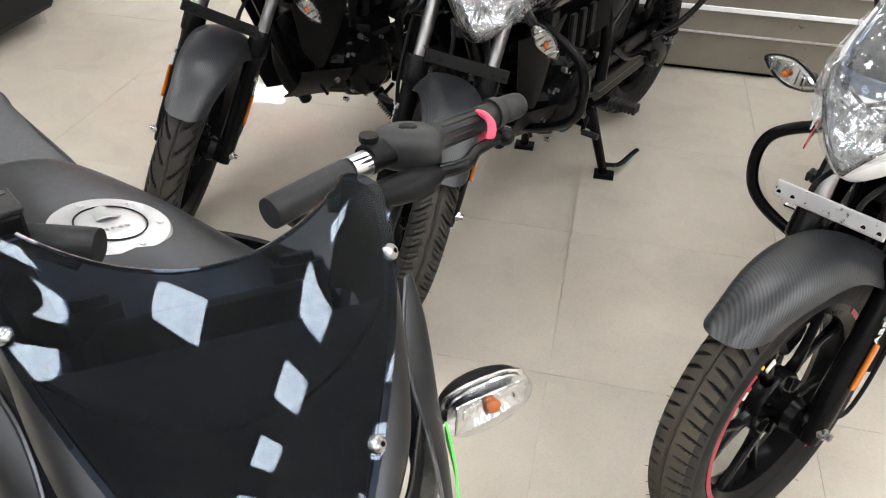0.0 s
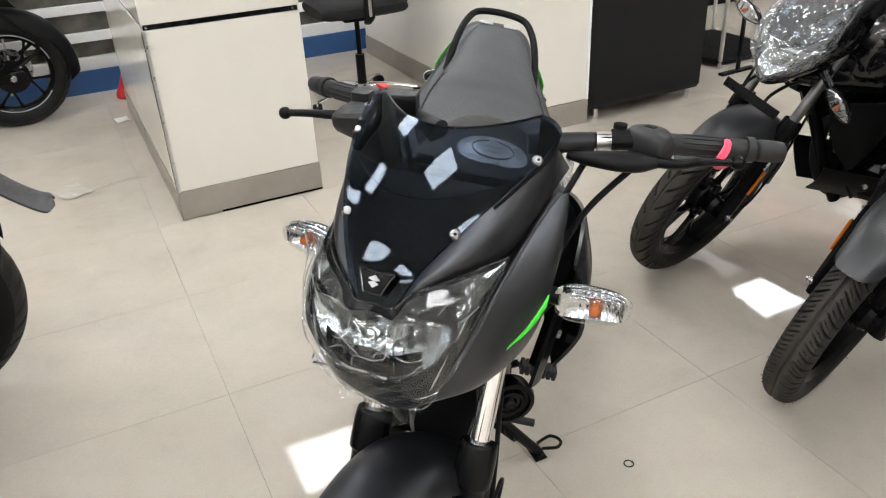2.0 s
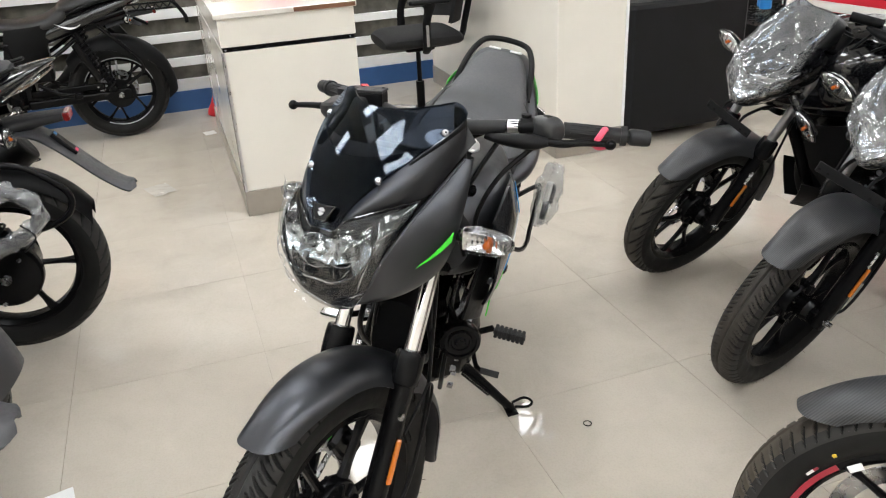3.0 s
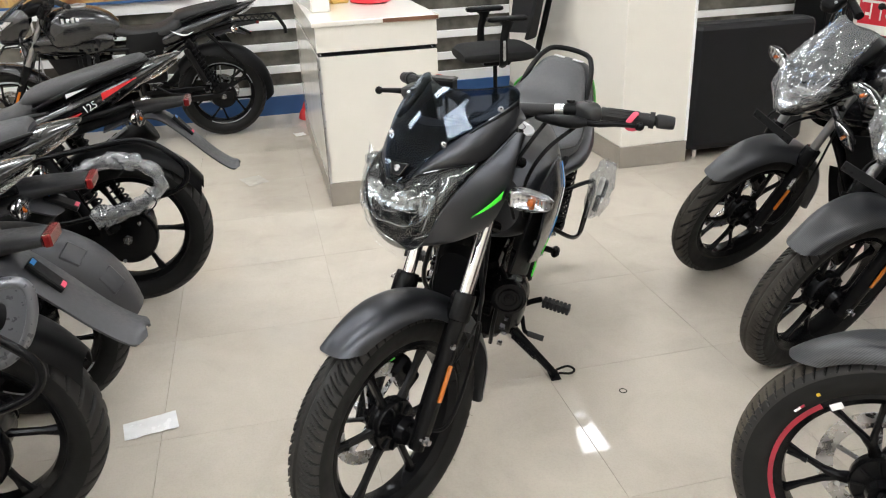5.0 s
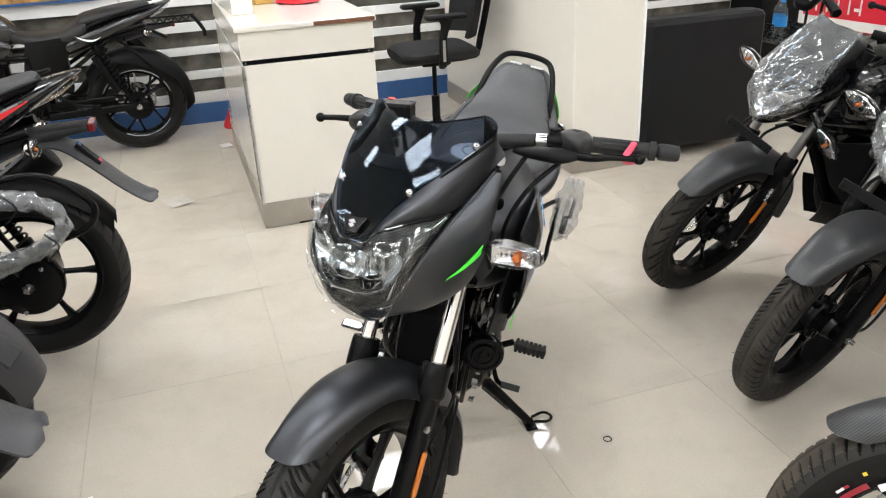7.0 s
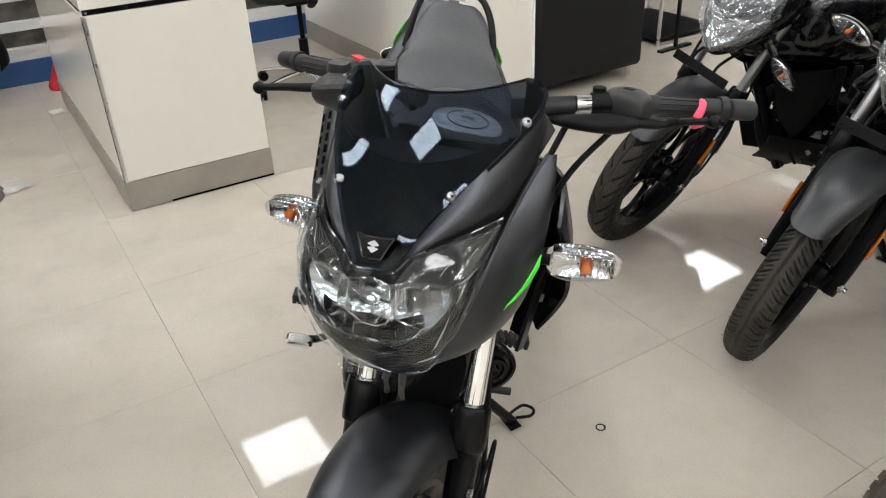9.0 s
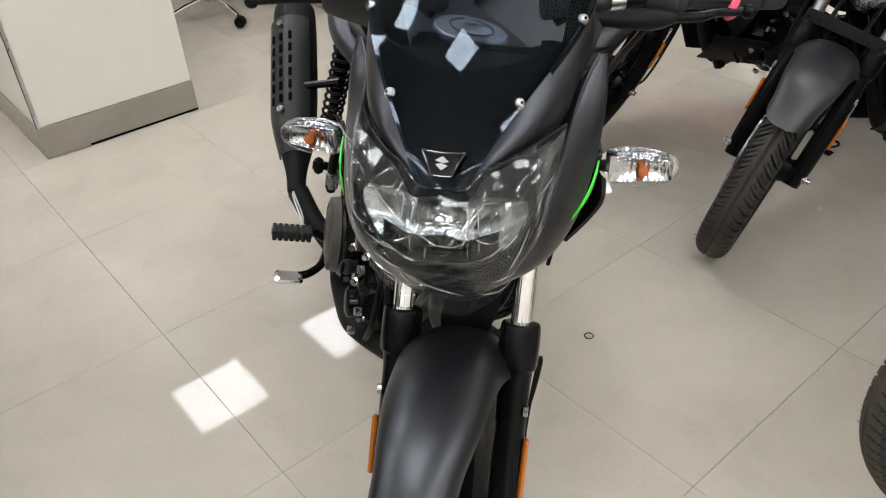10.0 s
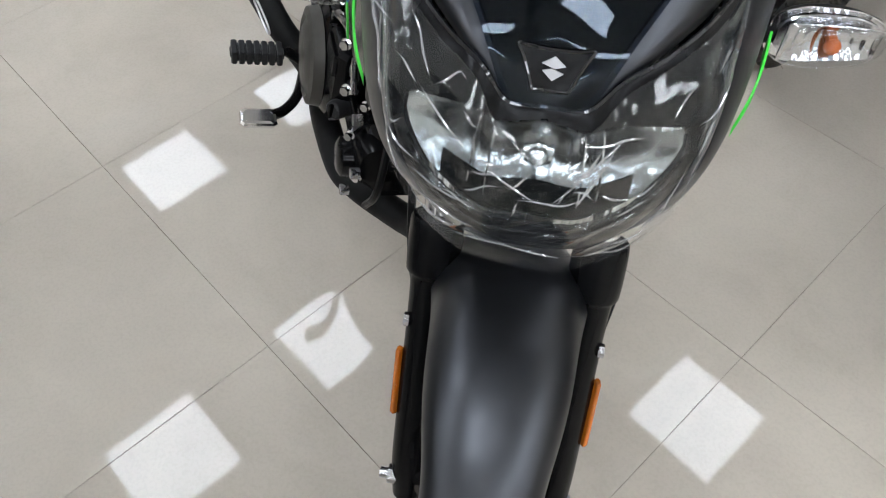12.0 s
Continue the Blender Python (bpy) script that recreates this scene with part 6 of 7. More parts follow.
def engine(L, P, both):
    """Crankcase, finned cylinder, covers, plumbing."""
    case = Geo().add(box(0.52, -0.105, 0.275, 0.835, 0.115, 0.42, 0.03)).add(box(0.54, -0.08, 0.225, 0.74, 0.09, 0.30, 0.025)).add(box(0.55, -0.09, 0.38, 0.70, 0.09, 0.47, 0.03))
    e = P("engine", case, ENGINE)
    tilt = Matrix.Translation((0.80, 0, 0.40)) @ Matrix.Rotation(radians(18), 4, "Y")
    cyl = P("cylinder", box(-0.06, -0.066, 0, 0.06, 0.066, 0.15, 0.015).moved(tilt), ENGINE, e)
    for k in range(9):
        z = 0.015 + k * 0.0135
        P("fin", box(-0.075, -0.082, z, 0.075, 0.082, z + 0.005, 0.002).moved(tilt), ENGINE, cyl)
    P("cylinder_head", box(-0.07, -0.078, 0.14, 0.075, 0.078, 0.215, 0.02).moved(tilt), ENGINE, e)
    for s, r in ((-1, 0.095), (1, 0.09)):
        cv = lathe([(0.0, 0.045), (0.05, 0.043), (r - 0.02, 0.036), (r, 0.022), (r + 0.004, 0.0)], 36, Matrix.Translation((0.572 if s < 0 else 0.70, s * 0.112, 0.350)) @ (Matrix.Identity(4) if s > 0 else Matrix.Rotation(math.pi, 4, "Z")))
        c = P("engine_cover", cv, ENGINE, e)
        for k in range(9):
            a = 2 * math.pi * k / 9
            P("cover_bolt", disc_bolt(((0.572 if s < 0 else 0.70) + (r + 0.006) * math.cos(a), s * 0.116, 0.350 + (r + 0.006) * math.sin(a)), (0, s, 0), 0.0055, 0.011), STEEL, c)
    for q in ((0.80, 0.42), (0.84, 0.35), (0.80, 0.27), (0.56, 0.44), (0.74, 0.46)):
        for s in (1, -1):
            P("engine_bolt", disc_bolt((q[0], s * 0.113, q[1]), (0, s, 0), 0.009, 0.014), STEEL, e)
    for line, r in (([(0.62, -0.10, 0.47), (0.70, -0.12, 0.52), (0.80, -0.11, 0.50), (0.86, -0.09, 0.44)], 0.008), ([(0.86, -0.1, 0.30), (0.90, -0.1, 0.38), (0.87, -0.09, 0.5), (0.80, -0.06, 0.60)], 0.006), ([(0.86, 0.1, 0.30), (0.90, 0.1, 0.38), (0.87, 0.09, 0.5), (0.80, 0.06, 0.60)], 0.006)):
        P("engine_hose", tube(line, r, 8), SATIN, e)
    for line, r in (([(0.60, -0.13, 0.44), (0.66, -0.14, 0.50), (0.74, -0.135, 0.53), (0.82, -0.12, 0.52)], 0.007), ([(0.70, -0.12, 0.46), (0.70, -0.125, 0.54), (0.66, -0.11, 0.62)], 0.011), ([(0.76, -0.12, 0.44), (0.765, -0.125, 0.55), (0.74, -0.10, 0.64)], 0.008)):
        P("engine_hose", tube(line, r, 10), GLOSS, e)
    if L["mask"] == "main":
        # right-hand side: glossy gear cover, slotted filler plug, studs and bolts along the joints
        gc = P("gear_cover", box(0.635, -0.142, 0.365, 0.725, -0.10, 0.475, 0.012), BLACKM, e)
        P("cover_step", box(0.648, -0.147, 0.425, 0.715, -0.138, 0.462, 0.006), BLACKM, gc)
        pl = P("filler_plug", tube([(0.720, -0.118, 0.374), (0.731, -0.139, 0.376), (0.734, -0.144, 0.3765)], [0.0155, 0.0155, 0.012], 16, 10), GREY, gc)
        P("plug_grip", box(-0.003, -0.004, -0.012, 0.003, 0.004, 0.012, 0.001).moved(Matrix.Translation((0.735, -0.146, 0.377)) @ Matrix.Rotation(radians(28), 4, "Z")), ENGINE, pl)
        for x, y, z, r in ((0.66, -0.14, 0.515, 0.0085), (0.645, -0.135, 0.525, 0.006), (0.735, -0.135, 0.56, 0.0065), (0.765, -0.135, 0.54, 0.006), (0.73, -0.137, 0.50, 0.007), (0.775, -0.137, 0.455, 0.007), (0.815, -0.131, 0.405, 0.006), (0.79, -0.128, 0.325, 0.0055),
                           (0.82, -0.117, 0.466, 0.006), (0.822, -0.071, 0.456, 0.0085), (0.815, -0.085, 0.381, 0.008), (0.815, -0.093, 0.357, 0.0065), (0.815, -0.100, 0.333, 0.0065), (0.81, -0.106, 0.311, 0.0065), (0.815, -0.050, 0.315, 0.006)):
            axis = Vector((0.75, -0.6, 0.1)).normalized()
            P("engine_bolt", Geo().add(rod(Vector((x, y, z)) - axis * 0.03, Vector((x, y, z)), r * 1.25, 12)).add(disc_bolt((x, y, z), axis, r, 0.009)), CHROME, e)
        P("breather_rod", tube([(0.795, -0.138, 0.528), (0.806, -0.137, 0.50), (0.812, -0.136, 0.48)], 0.0048, 10, 10), CHROME, e)
        P("lower_cover", oval_loft([(0.74, 0.33, 0.035, 0.05, 0.03, 2.6), (0.79, 0.345, 0.045, 0.055, 0.035, 2.8), (0.835, 0.355, 0.035, 0.04, 0.03, 2.6)], 20, 14).moved(Matrix.Translation((0, -0.078, 0))), BLACKM, e)
        P("breather_pipe", tube([(0.40, -0.150, 0.36), (0.42, -0.155, 0.45), (0.47, -0.15, 0.53), (0.58, -0.13, 0.60)], 0.011, 10, 30), SATIN, e)
        P("pipe_collar", rod((0.402, -0.150, 0.372), (0.412, -0.153, 0.415), 0.0155, 14), STEEL, e)
    P("clutch_cover", lathe([(0.0, 0.014), (0.05, 0.012), (0.062, 0.006), (0.068, 0.010), (0.080, 0.006), (0.083, -0.012)], 40, Matrix.Translation((0.572, -0.156, 0.350)) @ Matrix.Rotation(math.pi, 4, "Z")), DUSTY_COVER, e)
    for k in range(5):
        P("head_rib", box(0.775 + 0.02 * k, -0.083, 0.55, 0.781 + 0.02 * k, 0.083, 0.60, 0.002), ENGINE, e)
    P("engine_rib", box(0.55, -0.121, 0.40, 0.78, -0.115, 0.415, 0.003), ENGINE, e)
    P("oil_filter_cover", lathe([(0.0, 0.028), (0.022, 0.027), (0.03, 0.022), (0.034, 0.0)], 24, Matrix.Translation((0.79, -0.112, 0.335)) @ Matrix.Rotation(math.pi, 4, "Z")), ENGINE, e)
    P("carburettor", Geo().add(rod((0.66, 0, 0.58), (0.76, 0, 0.58), 0.035, 16)).add(box(0.67, -0.06, 0.53, 0.74, 0.06, 0.61, 0.015)), ENGINE, e)
    if L["mask"] == "main":
        # black lower shroud with its bolt and green tip; stem cover and looms between the fork legs
        for s in (1, -1):
            def low(u, v, s=s):
                x = lerp(1.06 - 0.03 * v, 0.91 - 0.02 * v, u)
                return (x, s * (0.128 + 0.03 * math.sin(u * 2.4) + 0.012 * v), lerp(0.575 + 0.06 * (1 - u), 0.80, v))
            lp = P("shroud_panel", sheet((lambda u, v: low(u, v)) if s > 0 else (lambda u, v: low(1 - u, v)), 12, 10, 0.006), SATIN)
            P("panel_bolt", disc_bolt((0.985, s * 0.152, 0.70), (0.3, s, 0), 0.009, 0.012), STEEL, lp)
            if s > 0:
                P("green_tip", sheet(lambda u, v: (lerp(0.885, 0.925, u), 0.166, lerp(0.575, 0.59 + 0.03 * u, v)), 3, 3, 0.003), GREEN, lp)
        P("stem_cover", oval_loft([(1.02, 0.60, 0.045, 0.09, 0.12, 2.6), (1.07, 0.60, 0.055, 0.085, 0.11, 2.8), (1.11, 0.60, 0.045, 0.07, 0.09, 2.6)], 20), SATIN)
        for y, r in ((-0.05, 0.006), (-0.03, 0.0045), (0.035, 0.0045), (0.052, 0.006)):
            P("wiring_loom", tube([(1.12, y, 0.76), (1.13, y * 1.3, 0.66), (1.08, y * 1.5, 0.56), (0.99, y * 1.2, 0.46)], r, 8), SATIN)
    P("battery_box", box(0.34, -0.095, 0.42, 0.52, 0.095, 0.66, 0.02), SATIN)
    # horn
    if L["mask"] == "main":
        h = P("horn", lathe([(0.0, 0.010), (0.010, 0.012), (0.014, 0.006), (0.020, 0.006), (0.022, 0.010), (0.027, 0.010), (0.029, 0.005), (0.036, 0.006), (0.038, 0.012), (0.046, 0.010), (0.049, 0.0), (0.046, -0.02), (0.03, -0.034), (0.0, -0.036)], 36, Matrix.Translation((0.93, 0.125, 0.497)) @ Matrix.Rotation(radians(-72), 4, "Z")), BLACKM)
        P("horn_bracket", rod((0.89, 0.115, 0.505), (0.86, 0.06, 0.56), 0.008, 8), BLACKM, h)
    if L.get("belly"):
        def pan(u, v):
            x = lerp(0.98, 0.55, u)
            z = lerp(0.25 + 0.1 * abs(u - 0.55), 0.42 - 0.1 * u, v)
            return (x, 0.04 + 0.085 * math.sin(v * 1.5) + 0.02 * u, z)
        g = sheet(pan, 12, 8, 0.005)
        P("engine_cowl", g, SATIN)
        P("engine_cowl", g.mirrored(), SATIN)


def exhaust(P):
    pipe = tube([(0.88, -0.01, 0.53), (0.94, -0.012, 0.50), (0.945, -0.014, 0.40), (0.905, -0.014, 0.30), (0.862, -0.022, 0.262), (0.815, -0.047, 0.242), (0.764, -0.086, 0.236), (0.715, -0.110, 0.234), (0.60, -0.122, 0.236), (0.53, -0.122, 0.240), (0.475, -0.140, 0.256), (0.43, -0.185, 0.293), (0.36, -0.222, 0.325)], [0.019, 0.02, 0.022, 0.024, 0.0245, 0.0245, 0.0245, 0.0245, 0.0245, 0.0245, 0.0245, 0.024, 0.026], 16, 96)
    ex = P("exhaust_pipe", pipe, SOOT)
    a, b = Vector((0.36, -0.226, 0.325)), Vector((-0.10, -0.25, 0.615))
    mf = P("muffler", tube([a, a.lerp(b, 0.1), a.lerp(b, 0.3), a.lerp(b, 0.6), a.lerp(b, 0.94), b, b.lerp(a, 0.02)], [0.022, 0.026, 0.049, 0.056, 0.055, 0.046, 0.02], 26, 50), SOOT, ex)
    d = (b - a).normalized()
    u = d.cross(Vector((0, -1, 0))).normalized()
    n = u.cross(d).normalized()
    n = n if n.y < 0 else -n

    def shield(p, q):
        t = lerp(0.17, 0.88, p)
        an = lerp(-0.35, 2.1, q)
        return a.lerp(b, t) + (n * math.cos(an) + u * math.sin(an)) * (0.0625 - 0.022 * max(0.0, (0.40 - t) / 0.23) ** 1.4)

    sh = P("heat_shield", sheet(shield, 16, 12, -0.004), SWITCHGEAR, mf)
    for row in range(3):
        for k in range(6):
            t, an = lerp(0.42, 0.76, k / 5), (row - 1) * 0.38 + 0.9
            c = a.lerp(b, t) + (n * math.cos(an) + u * math.sin(an)) * 0.0662
            side = (u * math.cos(an) - n * math.sin(an))
            out = n * math.cos(an) + u * math.sin(an)
            mm = Matrix((d, side, out)).transposed().to_4x4()
            mm.translation = c
            # solid black bars paint in the darkness of the shield's openings
            P("slot", box(-0.012, -0.0045, -0.002, 0.012, 0.0045, 0.0008, 0.0015).moved(mm), VOID, sh)
    for t in (0.36, 0.83):
        o = (n * math.cos(0.9) + u * math.sin(0.9))
        P("shield_bolt", disc_bolt(a.lerp(b, t) + o * 0.064, o, 0.009, 0.008), STEEL, sh)
    P("hanger", rod(a.lerp(b, 0.5) + u * 0.04, (0.2, -0.14, 0.55), 0.01, 8), BLACKM, mf)
    P("pipe_bracket", tube([(0.395, -0.236, 0.345), (0.455, -0.215, 0.322), (0.455, -0.213, 0.304), (0.395, -0.234, 0.328)], 0.0022, 8, 40, True, True), ALLOY, ex)


def stands(L, P, m):
    """Pegs, pedals, and the stand that holds the bike up."""
    for s in (1, -1):
        x = 0.574 if s > 0 else 0.531
        pg = P("foot_peg", box(x - 0.017, s * 0.238 - 0.045, 0.308, x + 0.017, s * 0.238 + 0.045, 0.329, 0.008), GRIPM)
        for k in range(7):
            y = s * (0.201 + k * 0.0125)
            P("peg_rib", box(x - 0.0185, y - 0.0050, 0.3065, x + 0.0185, y + 0.0050, 0.331, 0.002), GRIPM, pg)
        P("peg_bracket", tube([(x - 0.03, s * 0.115, 0.285), (x - 0.01, s * 0.14, 0.285), (x, s * 0.16, 0.305), (x, s * 0.19, 0.325)], 0.009, 10), BLACKM, pg)
        rp = P("pillion_peg", Geo().add(rod((0.235, s * 0.12, 0.335), (0.235, s * 0.185, 0.335), 0.011, 10)).add(box(0.215, s * 0.17 - 0.012, 0.318, 0.258, s * 0.17 + 0.012, 0.352, 0.008)), SATIN)
        P("peg_bracket", tube([(0.44, s * 0.118, 0.42), (0.33, s * 0.12, 0.35), (0.235, s * 0.125, 0.335)], 0.012, 10), BLACKM, rp)
    bp = P("brake_pedal", Geo().add(tube([(0.50, -0.15, 0.28), (0.58, -0.17, 0.275), (0.64, -0.20, 0.29), (0.66, -0.225, 0.295)], 0.009, 10)), BLACKM)
    P("pedal_pad", box(0.648, -0.275, 0.288, 0.686, -0.215, 0.302, 0.006), CHROME, bp)
    gl = P("gear_lever", Geo().add(tube([(0.62, 0.15, 0.27), (0.68, 0.17, 0.265), (0.715, 0.19, 0.275)], 0.007, 8)), BLACKM)
    P("lever_toe", rod((0.715, 0.185, 0.277), (0.715, 0.235, 0.277), 0.009, 12), GRIPM, gl)
    inv = m.inverted()
    if L.get("stand") == "side":
        pivot = Vector((0.66, 0.12, 0.25))
        tip = inv @ (m @ Vector((0.585, 0.30, 0.0))).xyz
        w = m @ Vector((0.585, 0.30, 0.07))
        tip = inv @ Vector((w.x, w.y, 0.012))
        s = P("side_stand", Geo().add(tube([pivot, pivot.lerp(tip, 0.25), tip], [0.02, 0.015, 0.012], 12, 12)), BLACKM)
        foot = [inv @ Vector((w.x + dx, w.y + dy, 0.004)) for dx, dy in ((0.026, 0.014), (-0.026, 0.02), (-0.03, -0.014), (0.026, -0.02))]
        top = [inv @ Vector((w.x + dx, w.y + dy, 0.010)) for dx, dy in ((0.022, 0.010), (-0.022, 0.016), (-0.026, -0.010), (0.022, -0.016))]
        g = rings([[tuple(q) for q in foot], [tuple(q) for q in top]])
        P("stand_foot", g, BLACKM, s)
        wl = [inv @ Vector((w.x + dx, w.y + dy, z)) for dx, dy, z in ((0.0, 0.014, 0.012), (0.02, 0.046, 0.018), (0.006, 0.064, 0.020), (-0.022, 0.052, 0.018), (-0.022, 0.014, 0.012))]
        P("stand_tang", tube(wl, 0.004, 8), BLACKM, s)
        P("return_spring", spring(pivot.lerp(tip, 0.12) + Vector((0.03, 0.0, 0)), pivot.lerp(tip, 0.6) + Vector((0.022, 0, 0)), 0.006, 0.002, 16), BLACKM, s)
    else:
        st = None
        for s in (1, -1):
            w = m @ Vector((0.45, s * 0.155, 0.0))
            low = inv @ Vector((w.x, w.y, 0.016))
            top = Vector((0.50, s * 0.10, 0.24))
            g = tube([top, top.lerp(low, 0.5), low], [0.018, 0.016, 0.014], 12, 14)
            if s > 0:
                g.add(rod((0.49, -0.115, 0.17), (0.49, 0.115, 0.17), 0.013, 12))
                g.add(tube([low + Vector((0, 0, 0.03)), low + Vector((-0.05, 0.03, 0.018)), low + Vector((-0.11, 0.045, 0.036)), low + Vector((-0.14, 0.05, 0.04))], [0.012, 0.01, 0.009, 0.008], 10, 20, flat=0.6))
                st = P("centre_stand", g, BLACKM)
            else:
                P("stand_leg", g, BLACKM, st)
            quad = ((0.035, 0.02), (-0.03, 0.022), (-0.03, -0.022), (0.035, -0.02))
            P("stand_foot", rings([[tuple(inv @ Vector((w.x + dx, w.y + dy, z))) for dx, dy in quad] for z in (0.001, 0.016)]), SATIN, st)


def guards(L, P, root):
    """Sari guard on the left, crash guard in front, bag of accessories."""
    if L.get("sari", True):
        g = Geo().add(tube([(0.34, 0.13, 0.60), (0.28, 0.20, 0.64), (0.05, 0.22, 0.672), (-0.14, 0.22, 0.682), (-0.25, 0.22, 0.60), (-0.268, 0.22, 0.54), (-0.22, 0.215, 0.49), (-0.08, 0.21, 0.46), (0.12, 0.20, 0.42), (0.26, 0.16, 0.40)], 0.010, 10, 70))
        if L["mask"] == "main":
            g = Geo().add(tube([(0.26, 0.13, 0.43), (0.14, 0.205, 0.362), (0.02, 0.225, 0.337), (-0.055, 0.225, 0.345), (-0.085, 0.225, 0.40), (-0.07, 0.222, 0.50), (0.02, 0.205, 0.54), (0.22, 0.13, 0.55)], 0.008, 10, 60))
        sg = P("sari_guard", g, BLACKM)
        for k in range(3 if L["mask"] == "main" else 0):
            P("bar", rod((-0.03 + k * 0.045, 0.219, 0.515), (-0.02 + k * 0.045, 0.224, 0.345), 0.0045, 8), BLACKM, sg)
    if L.get("bag"):
        cx, cy, cz, sx, sy, sz = L["bag"]

        def bag(u, v):
            a, b = u * 2 * math.pi, lerp(-1.45, 1.45, v)
            q = Vector((math.cos(a) * math.cos(b), math.sin(a) * math.cos(b), math.sin(b)))
            k = 1 + 0.35 * noise.noise(q * 1.7 + Vector((cx * 9, 2, 1))) + 0.16 * noise.noise(q * 5.0 + Vector((7, cz, 1)))
            return (cx + q.x * sx * k, cy + q.y * sy * k, cz + q.z * sz * k)

        b_ob = P("accessory_bag", sheet(bag, 40, 28, 0.0), BAG, root, "crumpled clear plastic bag")
        rng = random.Random(3)
        for k in range(5):
            q = Vector((cx + rng.uniform(-0.5, 0.5) * sx, cy + rng.uniform(-0.3, 0.3) * sy, cz + rng.uniform(-0.6, 0.6) * sz))
            P("small_part", box(q.x - 0.02, q.y - 0.01, q.z - 0.03, q.x + 0.02, q.y + 0.01, q.z + 0.03, 0.006), SATIN if k % 2 else PAPER, b_ob)
    if L.get("loop_rest"):
        # satin grey cast loop that carries the rear footrest
        line = [(-0.12, 0.115, 0.60), (-0.15, 0.115, 0.665), (-0.185, 0.112, 0.700), (-0.235, 0.110, 0.705), (-0.255, 0.112, 0.68), (-0.245, 0.118, 0.62), (-0.21, 0.122, 0.56), (-0.15, 0.12, 0.53)]
        lp = P("footrest_loop", tube(line, 0.012, 12, 70, True, True, 0.8), LOOP_GREY, root, "satin grey cast loop with a plate inside it")
        rim_at = spline(line + line[:1], 33)
        mid_at = sum((Vector(q) for q in line), Vector()) / len(line)
        P("loop_plate", sheet(lambda u, v: Vector(rim_at[int(round(u * 32))]).lerp(mid_at + Vector((0.02, -0.004, 0.01)), v * 0.62), 32, 4, 0.005), LOOP_GREY, lp)
    if L.get("ring_bag"):
        # a strip of film wound round a bent tube
        line = [(0.08, 0.235, 0.60), (0.0, 0.24, 0.625), (-0.09, 0.24, 0.62), (-0.165, 0.245, 0.575), (-0.175, 0.245, 0.52), (-0.12, 0.245, 0.475), (-0.03, 0.24, 0.445), (0.06, 0.235, 0.43)]
        base = tube(line, [0.02, 0.026, 0.028, 0.024, 0.025, 0.026, 0.028, 0.036], 28, 110)
        g = Geo()
        g.f = base.f
        g.v = [q + Vector((noise.noise(q * 30), noise.noise(q * 34 + Vector((3, 1, 2))), noise.noise(q * 28 + Vector((5, 9, 4))))) * 0.014 + Vector((noise.noise(q * 75), noise.noise(q * 82 + Vector((1, 2, 3))), noise.noise(q * 70 + Vector((9, 4, 2))))) * 0.004 for q in base.v]
        w = P("wrapped_footrest", g, MILKY, root, "footrest wound in milky plastic film")
        P("rubber_pad", tube(line, 0.017, 10, 50), SATIN, w)
        for q in ((-0.05, 0.24, 0.62), (-0.13, 0.245, 0.49)):
            P("cable_tie", tube([(q[0], q[1] + 0.04, q[2] + 0.035), (q[0] - 0.03, q[1] + 0.042, q[2] - 0.01), (q[0] + 0.01, q[1] + 0.04, q[2] - 0.05)], 0.0025, 6), SATIN, w)
    if L.get("crash"):
        for s in (1, -1):
            P("crash_guard", tube([(0.93, s * 0.05, 0.66), (0.95, s * 0.16, 0.66), (0.955, s * 0.27, 0.60), (0.95, s * 0.285, 0.50), (0.93, s * 0.24, 0.42), (0.89, s * 0.10, 0.34), (0.87, s * 0.03, 0.33)], 0.0125, 12, 50), BLACKM)
# ---- the room ----
def slat_wall(name, m, length, rows, label):
    """White horizontal slats before dark glazing, on a painted plinth. Runs along +x, faces -y."""
    w = tagged(part(name, box(0, 0.06, 0, length, 0.20, CEILING), DARK_GLASS), label, "wall", kind="structure")
    w.matrix_basis = m
    part("plinth", box(0, 0.0, 0.0, length, 0.056, 0.139, 0.003), BLUE_WALL, w)
    mesh = None
    for z0, z1 in rows:
        part("slat", box(0, 0.012, z0, length, 0.054, z1, 0.003), SLAT_WHITE, w)
    k = 0.35
    while k < length:
        part("post", box(k, 0.004, 0.139, k + 0.012, 0.010, rows[-1][1], 0.001), ALLOY, w)
        k += 1.2
    return w


ROWS_SLAT = [(0.139, 0.216), (0.309, 0.364), (0.476, 0.529), (0.631, 0.691), (0.80, 1.02), (1.10, 1.18), (1.27, 1.35), (1.44, 1.52), (1.62, 1.7)]
XW, XE, YS, YN = -4.32, 5.2, -4.2, 9.2
